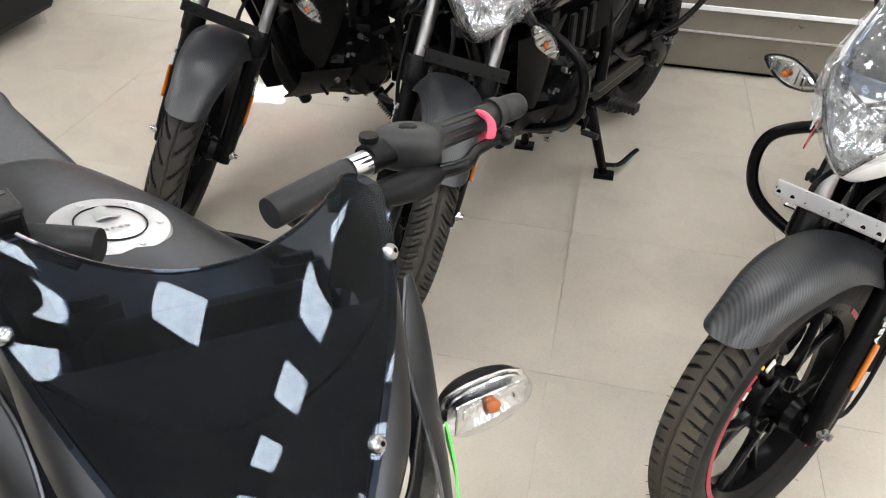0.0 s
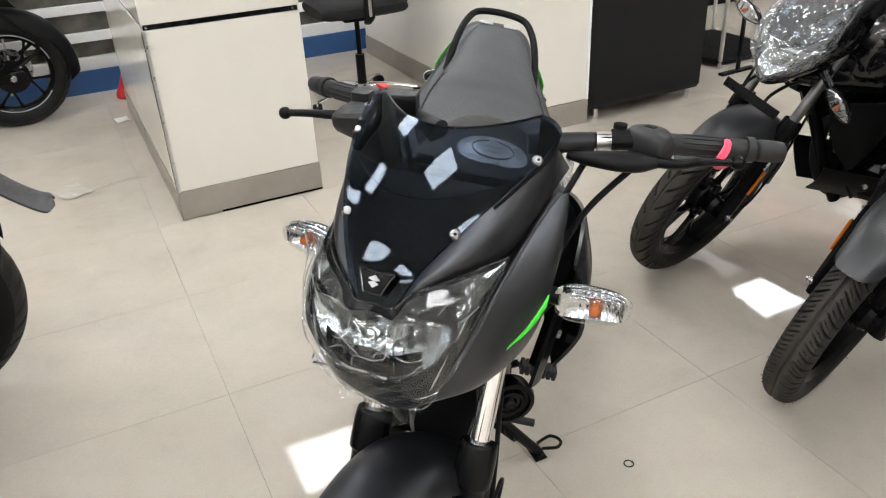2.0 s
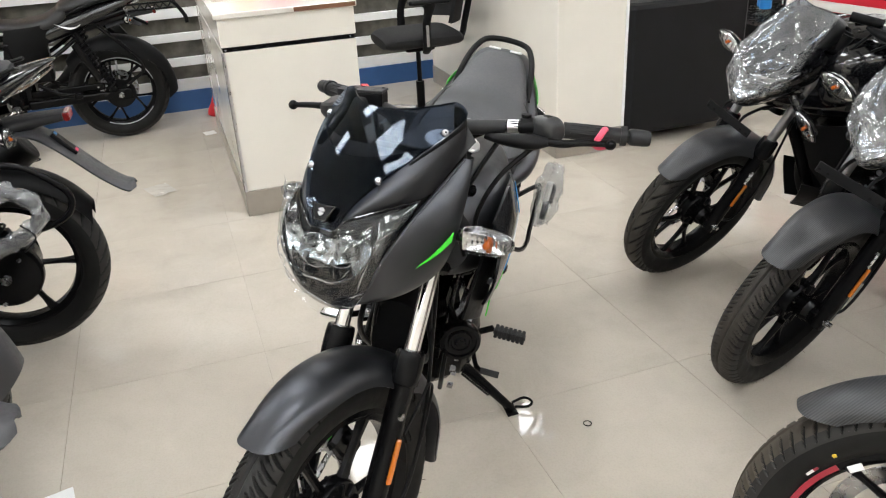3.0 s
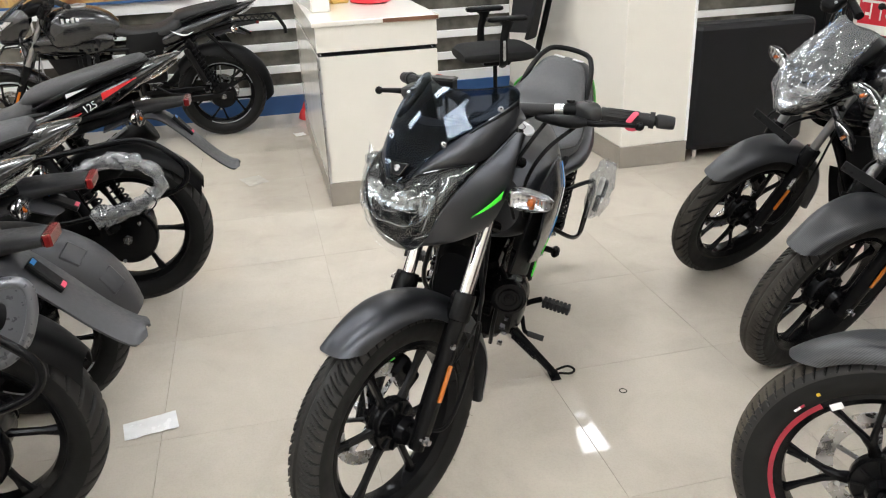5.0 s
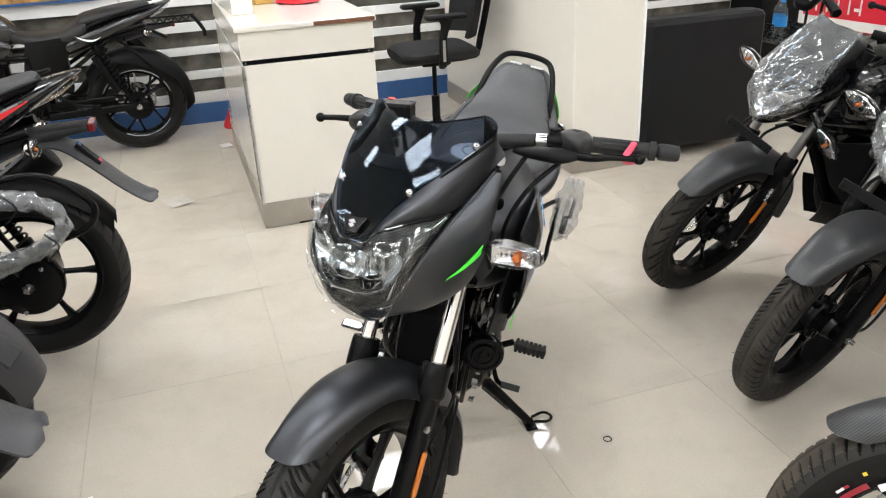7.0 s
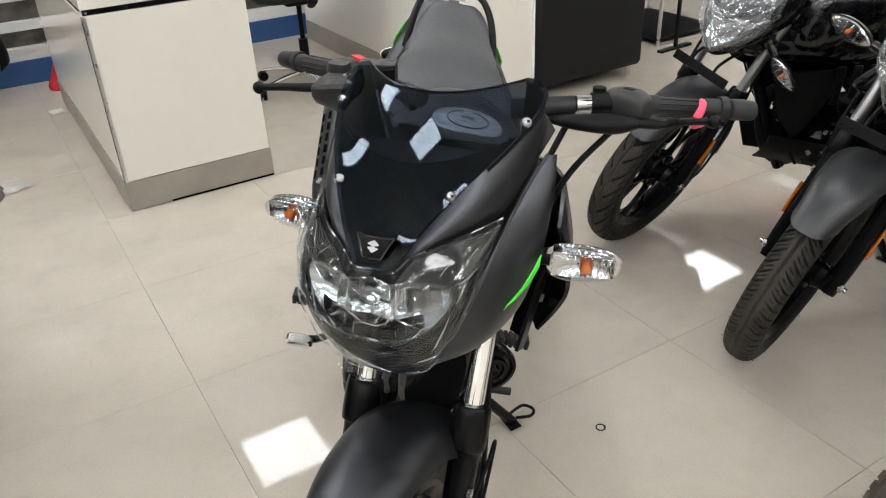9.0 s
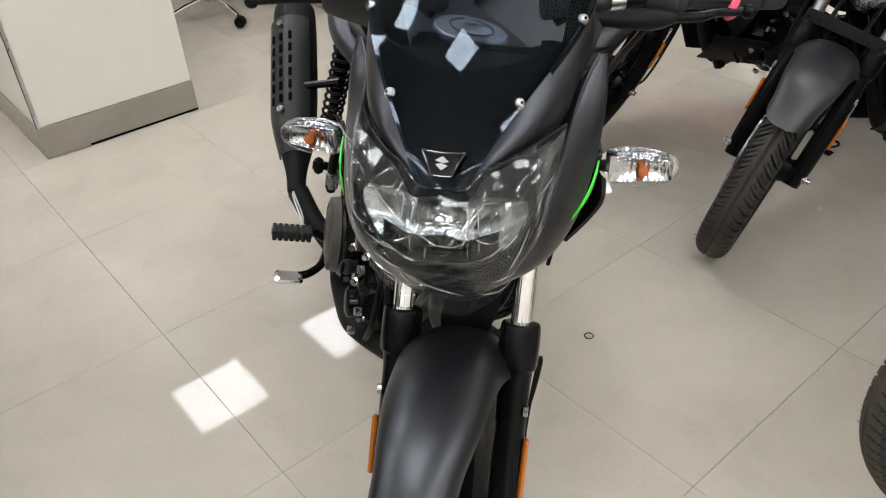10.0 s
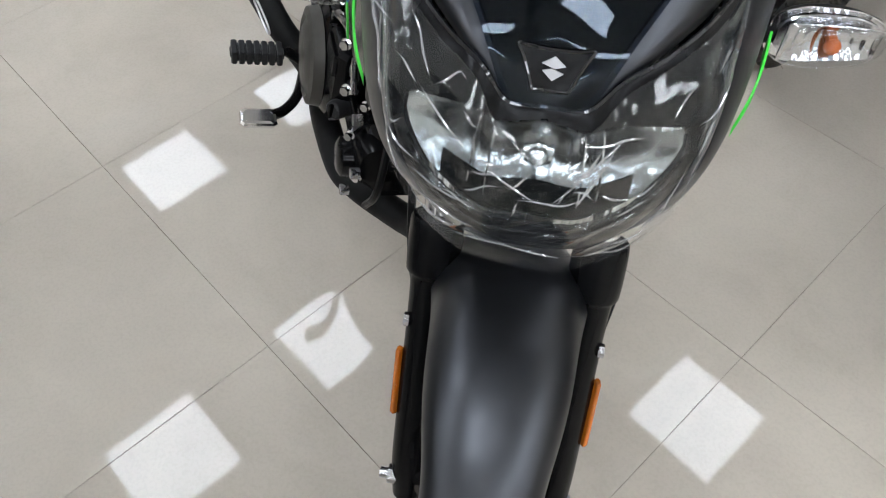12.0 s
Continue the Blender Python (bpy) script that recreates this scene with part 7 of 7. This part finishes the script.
# tile joints run through (-0.32, 0.21)
bed = tagged(part("floor", box(XW - 0.2, YS - 0.2, -0.10, XE + 0.2, YN + 0.2, -0.008), GROUT), "polished beige vitrified tile floor", "floor", kind="structure")
ceil = tagged(part("ceiling", box(XW - 0.2, YS - 0.2, CEILING, XE + 0.2, YN + 0.2, CEILING + 0.1), PLASTER), "plain white false ceiling", "ceiling", kind="structure")
slat_wall("wall_west", Matrix.Translation((XW, YS, 0)) @ Matrix.Rotation(radians(90), 4, "Z"), YN - YS, ROWS_SLAT, "white slatted glazed wall with blue plinth")
for name, g in (("wall_south", box(XW - 0.2, YS - 0.2, 0, XE + 0.2, YS, CEILING)), ("wall_north", box(XW - 0.2, YN, 0, XE + 0.2, YN + 0.2, CEILING)), ("wall_east", box(XE, YS, 0, XE + 0.2, YN, CEILING))):
    tagged(part(name, g, CREAM_WALL), "plain cream painted wall", "wall", kind="structure")

# partition behind the right-hand row: a louvred metal-clad front
pw = tagged(part("wall_partition", box(0.0, 3.36, 0, XE, 3.5, CEILING), CREAM_WALL), "grey panelled partition with stepped horizontal slats", "wall", kind="structure")
# black strip with the shade under the base panel put into its colour
part("base_gap", box(0.0, 3.335, 0.0, XE, 3.358, 0.02), VOID, pw)
part("base_panel", box(0.0, 3.31, 0.02, XE, 3.358, 0.17, 0.004), SHUTTER, pw)
for k in range(12):
    z = 0.175 + k * 0.095
    part("slat", box(0.0, 3.31 + 0.006 * (k % 2), z, XE, 3.356, z + 0.09, 0.004), SHUTTER, pw)
    part("ledge", box(0.0, 3.296, z - 0.004, XE, 3.309, z + (0.014 if k % 3 == 1 else 0.003), 0.002), SLAT_WHITE if k % 3 == 1 else ALLOY, pw)

# ceiling panels
def ceiling_panel(x, y):
    e = empty("ceiling_light", Matrix.Translation((x, y, CEILING)), "square flush LED ceiling panel, switched on; rows 3 and 4 added unseen", "ceiling light", "ceiling lights")
    part("frame", Geo().add(box(-0.31, -0.31, -0.012, 0.31, -0.295, -0.001)).add(box(-0.31, 0.295, -0.012, 0.31, 0.31, -0.001)).add(box(-0.31, -0.295, -0.012, -0.295, 0.295, -0.001)).add(box(0.295, -0.295, -0.012, 0.31, 0.295, -0.001)), WHITE_LAM, e)
    part("diffuser", box(-0.295, -0.295, -0.009, 0.295, 0.295, -0.002), PANEL_GLOW, e)


# rows 3 and 4 are filled with added, unseen panels to brighten the floor
LIT = {0: (-3, -2, 1, 2, 5, 6, 7), 1: (-3, -1, 0, 1, 5, 6), 2: (-3, -2, 0, 2, 4, 5), 3: (-3, -2, -1, 0, 1, 2, 3, 4, 5), 4: (-3, -2, -1, 0, 1, 2, 3, 4, 5)}
for i, row in LIT.items():
    for j in row:
        ceiling_panel(-3.96 + 1.985 * i, -0.03 + 1.24 * j)

# ---- furniture ----
def reception_counter():
    e = empty("reception_counter", Matrix.Translation((-2.132, 0.31, 0)), "white laminate counter with black inlay line and steel plinth", "counter")
    W, D = 0.60, 1.7
    part("plinth", box(-D, 0.0, 0.002, 0.0, W, 0.125, 0.002), SKIRT, e, "brushed steel plinth")
    part("body", box(-D, 0.004, 0.126, -0.003, W - 0.004, 0.765, 0.003), WHITE_LAM, e)
    part("inlay", box(-D, 0.008, 0.766, -0.008, W - 0.008, 0.785, 0.001), GLOSS, e, "glossy black inlay line")
    part("upper_body", box(-D, 0.002, 0.786, -0.002, W - 0.002, 0.905, 0.003), WHITE_LAM, e)
    part("top", box(-D, -0.012, 0.906, 0.012, W + 0.01, 0.93, 0.004), WHITE_LAM, e)
    part("edge_trim", box(-0.003, 0.002, 0.126, 0.003, 0.014, 0.765, 0.001), ALLOY, e)
    part("corner_gap", box(-0.006, -0.0006, 0.126, 0.0006, 0.0018, 0.765, 0.0002), GLOSS, e)
    # black strip painting the shade along the plinth's foot
    part("plinth_gap", box(-0.001, 0.16, 0.002, 0.0015, W - 0.002, 0.010, 0.0002), VOID, e)
    for y in (0.02, W - 0.03):
        part("screw", disc_bolt((-0.008, y, 0.7755), (1, 0, 0), 0.005, 0.003), STEEL, e)
    part("wood_strip", box(0.0125, 0.33, 0.909, 0.0155, W + 0.005, 0.928, 0.001), WOOD, e, "brown wood-look edge strip")
    return e


reception_counter()


def carton(name, x, y, z, turn, w, dp, h, mat, label, category):
    ob = tagged(part(name, box(-w / 2, -dp / 2, 0, w / 2, dp / 2, h, 0.006), mat), label, category)
    ob.matrix_basis = Matrix.Translation((x, y, z)) @ Matrix.Rotation(radians(turn), 4, "Z")
    return ob


def pouch(name, x, y, z, w, dp, h, label, seed):
    """A slumped cloth pouch, wide below and pinched above."""
    def fn(u, v):
        a = u * 2 * math.pi
        r = (1 - v) ** 0.4 * (1.15 - 0.55 * v) * (1 + 0.35 * noise.noise(Vector((math.cos(a) * 1.6, math.sin(a) * 1.6, v * 3 + seed)))) if v > 0.05 else 0.9 + v
        return (math.cos(a) * w * r, math.sin(a) * dp * r + 0.03 * v * v, h * v**1.15)
    ob = tagged(part(name, sheet(fn, 26, 18, 0.0), RED_CLOTH), label, "pouch")
    ob.matrix_basis = Matrix.Translation((x, y, z + 0.001))
    return ob


pouch("cloth_pouch", -4.10, 0.335, 0, 0.055, 0.05, 0.21, "red cloth pouch slumped on the floor by the counter", 2.0)
pouch("cloth_bag", -2.86, 0.70, 0.93, 0.13, 0.10, 0.17, "red cloth bag lying on the counter top", 5.0)
carton("carton", -2.95, 0.52, 0.93, 8, 0.12, 0.10, 0.16, YELLOW_BOX, "yellow cardboard carton on the counter top", "carton")
carton("document_box", -2.78, 0.37, 0.93, 3, 0.5, 0.10, 0.14, WHITE_LAM, "white document box on the counter top", "box")


def column(x0, y0, x1, y1):
    e = empty("clad_partition", Matrix.Translation((x0, y0, 0)), "white laminate clad half-height partition with steel plinth", "partition")
    part("plinth", box(0, 0, 0.002, x1 - x0, y1 - y0, 0.125, 0.002), SKIRT, e, "brushed steel plinth")
    part("cladding", box(0.003, 0.003, 0.126, x1 - x0 - 0.003, y1 - y0 - 0.003, 1.62, 0.004), WHITE_LAM, e)
    part("edge_trim", box(x1 - x0 - 0.012, y1 - y0 - 0.016, 0.126, x1 - x0 + 0.001, y1 - y0 + 0.001, 1.618, 0.002), SLAT_WHITE, e)
    part("cap", box(-0.004, -0.004, 1.622, x1 - x0 + 0.004, y1 - y0 + 0.004, 1.65, 0.004), WHITE_LAM, e)
    return e


column(-4.2, 1.95, -2.19, 2.36)


def settee_back():
    e = empty("settee", Matrix.Translation((-2.2, 2.36, 0)), "upright black leatherette settee with short chrome legs", "settee")
    part("back", box(-0.14, 0.0, 0.06, 0.03, 0.75, 0.765, 0.03), LEATHER, e)
    part("seat", box(-0.75, 0.01, 0.06, -0.145, 0.74, 0.42, 0.04), LEATHER, e)
    for x, y in ((-0.02, 0.07), (-0.02, 0.68), (-0.68, 0.07), (-0.68, 0.68)):
        part("leg", rod((x, y, 0.0), (x, y, 0.062), 0.016, 14), CHROME, e)
    return e


settee_back()


def display_table():
    """Low black table behind the settee, on a slim metal frame."""
    e = empty("display_table", Matrix.Translation((-3.16, 3.58, 0)), "low black display table on a slim metal frame", "table")
    part("top", box(-0.02, -0.02, 0.467, 0.65, 0.57, 0.496, 0.006), GLOSS, e)
    part("shelf", box(0.0, 0.0, 0.03, 0.64, 0.55, 0.05, 0.004), SATIN, e)
    for x in (0.0, 0.62):
        for y in (0.0, 0.53):
            part("leg", box(x, y, 0.0, x + 0.02, y + 0.02, 0.466, 0.003), ALLOY, e)
        part("foot_bar", box(x, 0.021, 0.0, x + 0.02, 0.529, 0.02, 0.003), ALLOY, e)


display_table()


def storage_cabinet(x, y, w, dp, h):
    e = empty("storage_cabinet", Matrix.Translation((x, y, 0)), "tall matt black storage cabinet against the slatted wall", "cabinet")
    part("plinth", box(0.02, 0.02, 0, dp - 0.04, w - 0.02, 0.06, 0.003), SATIN, e)
    part("carcass", box(0, 0, 0.061, dp - 0.022, w, h, 0.004), SATIN, e)
    for k in range(2):
        y0 = k * w / 2 + 0.003
        d = part("door", box(dp - 0.020, y0, 0.07, dp, y0 + w / 2 - 0.006, h - 0.008, 0.003), SATIN, e)
        yh = w / 2 + (-0.05 if k == 0 else 0.05)
        part("handle", box(dp + 0.0005, yh - 0.006, 0.55, dp + 0.018, yh + 0.006, 0.72, 0.004), ALLOY, d)


storage_cabinet(XW + 0.06, 4.5, 1.5, 0.40, 1.35)


def water_bottle(x, y, z, cap, words):
    e = empty("water_bottle", Matrix.Translation((x, y, z)), words, "bottle")
    up = Matrix.Rotation(radians(90), 4, "X")
    part("body", lathe([(0.001, 0.001), (0.033, 0.002), (0.036, 0.01), (0.034, 0.05), (0.036, 0.055), (0.036, 0.13), (0.03, 0.165), (0.014, 0.195), (0.0135, 0.205)], 24, up), GLASS, e)
    part("label_band", lathe([(0.0364, 0.06), (0.0366, 0.06), (0.0366, 0.12), (0.0364, 0.12)], 24, up), BLUE, e)
    part("cap", lathe([(0.001, 0.222), (0.014, 0.221), (0.0152, 0.217), (0.0152, 0.204), (0.013, 0.203)], 20, up), cap, e)


water_bottle(-2.696, 3.66, 0.497, BLUE, "clear plastic water bottle with blue cap and label")
water_bottle(-2.775, 3.71, 0.497, RED_FLEX, "clear plastic water bottle with a red cap")


def banner(x, y, z):
    """Red printed flex on a stand, white lower border, bars where there was print."""
    e = empty("advert_banner", Matrix.Translation((x, y, z)) @ Matrix.Rotation(radians(4), 4, "Z"), "red printed banner with white lettering and border", "banner")
    part("sheet", box(0, 0, 0, 1.35, 0.012, 0.62, 0.002), RED_FLEX, e)
    part("border", box(0.004, -0.003, 0.004, 1.346, -0.0005, 0.055, 0.001), PAPER, e)
    for k in range(5):
        x0 = 0.12 + k * 0.075
        part("print_bar", box(x0, -0.003, 0.085, x0 + 0.012, -0.0005, 0.175, 0.001), PAPER, e)
        if k % 2 == 0:
            part("print_bar", box(x0 - 0.035, -0.003, 0.105, x0 - 0.002, -0.0005, 0.122, 0.001), PAPER, e)
    part("print_bar", box(0.05, -0.003, 0.178, 0.48, -0.0005, 0.192, 0.001), PAPER, e)
    for k in range(2):
        part("print_bar", box(0.60, -0.003, 0.15 - k * 0.05, 1.15 - k * 0.1, -0.0005, 0.168 - k * 0.05, 0.001), PAPER, e)
    part("border", box(0.004, -0.003, 0.0555, 0.034, -0.0005, 0.616, 0.001), PAPER, e)
    part("maroon_band", box(0.0345, -0.003, 0.215, 1.346, -0.0005, 0.616, 0.001), MAROON, e)
    for k in range(3):
        part("print_bar", box(0.34 + 0.05 * k, -0.0055, 0.27 - 0.004 * k, 0.375 + 0.05 * k, -0.0032, 0.281 - 0.004 * k, 0.001), PAPER, e)
    for x in (0.06, 1.27):
        part("leg", box(x, 0.013, -z, x + 0.02, 0.035, 0.60, 0.003), SATIN, e)
        part("foot", box(x - 0.01, -0.12, -z, x + 0.03, 0.16, -z + 0.015, 0.003), SATIN, e)


banner(-2.492, 3.60, 0.608)


def wall_print():
    """Printed strip leaning on the sill before the slatted wall."""
    e = empty("printed_strip", Matrix.Translation((XW + 0.02, -2.1, 0.885)), "brown and yellow printed photo strip on the wall", "print")
    part("backing", box(0, 0, 0, 0.008, 1.75, 0.42, 0.002), PRINT, e)
    part("lower_border", box(0.0085, 0.0, 0.0, 0.011, 1.75, 0.018, 0.001), BLUE_WALL, e)


wall_print()


def office_chair(x, y, turn):
    e = empty("office_chair", Matrix.Translation((x, y, 0)) @ Matrix.Rotation(radians(turn), 4, "Z"), "black mesh-back office chair on chrome star base", "office chair")
    base = part("star_base", lathe([(0.0, 0.11), (0.04, 0.11), (0.045, 0.07), (0.0, 0.06)], 20, Matrix.Rotation(radians(90), 4, "X")), CHROME, e)
    for k in range(5):
        a = 2 * math.pi * k / 5 + 0.3
        c, s = math.cos(a), math.sin(a)
        part("arm", tube([(0.03 * c, 0.03 * s, 0.095), (0.18 * c, 0.18 * s, 0.085), (0.31 * c, 0.31 * s, 0.062)], [0.02, 0.017, 0.012], 12, 14, flat=0.7), CHROME, base)
        t = Matrix.Translation((0.315 * c, 0.315 * s, 0.028)) @ Matrix.Rotation(a + 0.9, 4, "Z")
        part("castor", lathe([(0.004, -0.025), (0.024, -0.025), (0.028, -0.018), (0.028, -0.006), (0.014, -0.003), (0.014, 0.003), (0.028, 0.006), (0.028, 0.018), (0.024, 0.025), (0.004, 0.025)], 18, t), SATIN, base)
    part("gas_lift", Geo().add(rod((0, 0, 0.1), (0, 0, 0.27), 0.026, 16)).add(rod((0, 0, 0.27), (0, 0, 0.49), 0.014, 16)), SATIN, e)
    part("mechanism", box(-0.09, -0.07, 0.46, 0.09, 0.07, 0.495, 0.01), SATIN, e)
    part("seat", oval_loft([(-0.23, 0.54, 0.20, 0.025, 0.03, 3), (-0.18, 0.545, 0.235, 0.04, 0.045, 3.2), (0.0, 0.545, 0.245, 0.042, 0.045, 3.4), (0.18, 0.545, 0.235, 0.04, 0.05, 3.2), (0.245, 0.535, 0.19, 0.025, 0.03, 3)], 28), MESH_BLACK, e)
    def back(u, v):
        z = lerp(0.63, 1.15, v)
        s = (u - 0.5) * 2
        return (-0.25 - 0.10 * v + 0.13 * s * s * 0.8, s * lerp(0.17, 0.215, math.sin(v * 2.6)), z)
    part("backrest", sheet(back, 14, 16, 0.022), MESH_BLACK, e)
    part("back_post", tube([(-0.06, 0, 0.48), (-0.26, 0, 0.50), (-0.31, 0, 0.62), (-0.37, 0, 0.87)], 0.02, 12, 24), SATIN, e)
    for s in (1, -1):
        arm = part("armrest", box(-0.13, s * 0.275 - 0.04, 0.76, 0.12, s * 0.275 + 0.04, 0.79, 0.014), SATIN, e)
        part("post", tube([(0.02, s * 0.25, 0.49), (0.02, s * 0.285, 0.53), (0.02, s * 0.285, 0.65), (0.0, s * 0.28, 0.73), (0.0, s * 0.28, 0.77)], [0.022, 0.028, 0.024, 0.03, 0.06], 10, 26, flat=0.6), SATIN, arm)
        part("insert", box(0.012, s * 0.285 + s * 0.019 - 0.004, 0.53, 0.028, s * 0.285 + s * 0.019 + 0.004, 0.65, 0.003), ALLOY, arm)
    return e


office_chair(-3.2, 1.53, -92)

# ---- the motorcycles ----
def stood(x, y, heading, lean):
    """From the rear tyre's contact, the heading in degrees and the lean to its left."""
    return Matrix.Translation((x, y, 0)) @ Matrix.Rotation(radians(heading), 4, "Z") @ Matrix.Rotation(radians(-lean), 4, "X")


def propped(x, y, heading, lift=0.035):
    """On its centre stand: upright, the rear wheel just off the floor."""
    return Matrix.Translation((x, y, lift)) @ Matrix.Rotation(radians(heading), 4, "Z") @ Matrix.Rotation(math.asin(lift / WHEELBASE), 4, "Y")


MAIN = dict(mask="main", tread="fine", film=True, paint=MATT, tank=MATT, shroud=SHROUD, fender=MATT, tail=MATT, tail_flash=GREEN, top_marks=True, stand="side", bag=(0.03, 0.25, 0.53, 0.062, 0.045, 0.105),
            flashes=((BLUE, 0.60, 0.56, 0.74, 0.96, 0.05), (WHITE_DECAL, 0.62, 0.55, 0.46, 0.78, 0.035), (BLUE, 0.63, 0.61, 0.20, 0.44, 0.05), (GREEN, 0.66, 0.62, 0.02, 0.22, 0.035), (SILVER_DECAL, 0.55, 0.49, 0.10, 0.95, 0.022)), fend_front=55)
RIGHT = dict(mask="other", film=True, paint=GLOSS, paint2=SATIN, fender=CARBON, rim="split", stand="centre", belly=True, crash=False, seat=VINYL_DARK, sari=True, abs=True)
motorcycle(stood(-0.9583, 0.8683, -31.04, 13.63), -24.8, MAIN, "matt charcoal commuter motorcycle with green flashes, on its side stand")
motorcycle(propped(0.394, 2.829, -114.1), 41, dict(RIGHT, crash=True, tread="front"), "gloss black motorcycle with carbon-look mudguard, film-wrapped headlamp, on centre stand")
motorcycle(stood(-0.222, 2.955, -117.9, 4.7), 40, dict(RIGHT, stand="side", tread="chevron"), "gloss black motorcycle with engine cowl and film-wrapped nose")
motorcycle(stood(1.368, 2.285, -120.6, 0.5), -12, dict(RIGHT, crash=True, stand="side", tread="dusty", stripe=RED_RIM, nose=WHITE_DECAL, bracket=ALLOY, stickers=True, pod_flash=((WHITE_DECAL, 0.015), (RED_PAINT, -0.025))), "black and white motorcycle with red rim stripe")
LEFT = dict(mask="other", paint=GLOSS, paint2=SATIN, rim="straight", stand="centre", seat=VINYL_MID, canister=True, tail_up=0.004)
motorcycle(propped(-1.26, -0.505, -92), 8, dict(LEFT, tail_flash=RED_PAINT, tail_text="125", ring_bag=True), "black and red motorcycle with film-wrapped footrest, tail to the aisle")
motorcycle(stood(-0.60, -0.745, -92, 5), 8, dict(LEFT, stand="side", hugger=True, hug_end=172, hug_wide=0.025, no_mud=True, rim="split", stripe=SILVER_DECAL, sari=False), "dark motorcycle with wide grey tyre hugger, tail to the aisle")
motorcycle(propped(0.01, -0.712, -92), 8, dict(LEFT, loop_rest=True), "black motorcycle with grey plate holder, tail to the aisle")
motorcycle(propped(0.93, -0.63, -92), 8, LEFT, "black motorcycle with red tail lamp, at the end of the row")
motorcycle(stood(-3.9, -0.23, -86, 3), 5, dict(LEFT, paint=GREYGLOSS, stand="side", rim="split", stripe=SILVER_DECAL, rear_disc=True, open_chain=True, no_mud=True, sari=False, hug_end=186, hug_wide=0.02, seat=VINYL_DARK, tail_up=-0.03), "black naked motorcycle beside the slatted wall")

# ---- litter on the floor ----
def scrap(name, x, y, turn, w, h, label, mat):
    def fn(u, v):
        k = noise.noise(Vector((u * 2.5 + x, v * 2.5, y)))
        return ((u - 0.5) * w, (v - 0.5) * h, 0.003 + 0.006 * abs(k) + 0.004 * u * v)
    ob = tagged(part(name, sheet(fn, 14, 10, 0.0004), mat), label, "litter")
    ob.matrix_basis = Matrix.Translation((x, y, 0)) @ Matrix.Rotation(radians(turn), 4, "Z")


scrap("plastic_sleeve", -0.40, -0.425, 100, 0.155, 0.088, "crumpled clear plastic sleeve lying on the tiles", POLYTHENE)
scrap("plastic_scrap", -2.715, -0.077, 20, 0.17, 0.12, "pale torn film scrap lying on the tiles", PALE_FILM)
scrap("paper_scrap", -3.655, 0.251, 10, 0.09, 0.07, "small cream paper scrap lying on the tiles", PAPER)
ring = tagged(part("steel_ring", tube([(0.011 * math.cos(a), 0.011 * math.sin(a), 0.0015) for a in [k * math.pi / 6 for k in range(12)]], 0.0014, 6, 40, True, True), BLACKM), "small dark ring lying on the tiles", "ring")
ring.matrix_basis = Matrix.Translation((-0.161, 1.004, 0))

# ---- floor tiles ----
tile_mesh = box(-0.2996, -0.2996, -0.007, 0.2996, 0.2996, 0.0, 0.0004).mesh("tile")
tile_mesh.materials.append(TILE)
rest = Geo()
for i in range(-8, 11):
    for j in range(-9, 17):
        cx, cy = -0.32 + 0.6 * i + 0.3, 0.21 + 0.6 * j + 0.3
        if not (XW - 0.3 < cx < XE + 0.3 and YS - 0.3 < cy < YN + 0.3):
            continue
        if -4.4 < cx < 2.4 and -2.2 < cy < 4.6:
            part("tile", tile_mesh, TILE, bed).matrix_basis = Matrix.Translation((cx, cy, 0))
        else:
            rest.add(box(cx - 0.2996, cy - 0.2996, -0.007, cx + 0.2996, cy + 0.2996, 0.0, 0.0004))
tagged(part("far_tiles", rest, TILE, bed), kind="stuff")
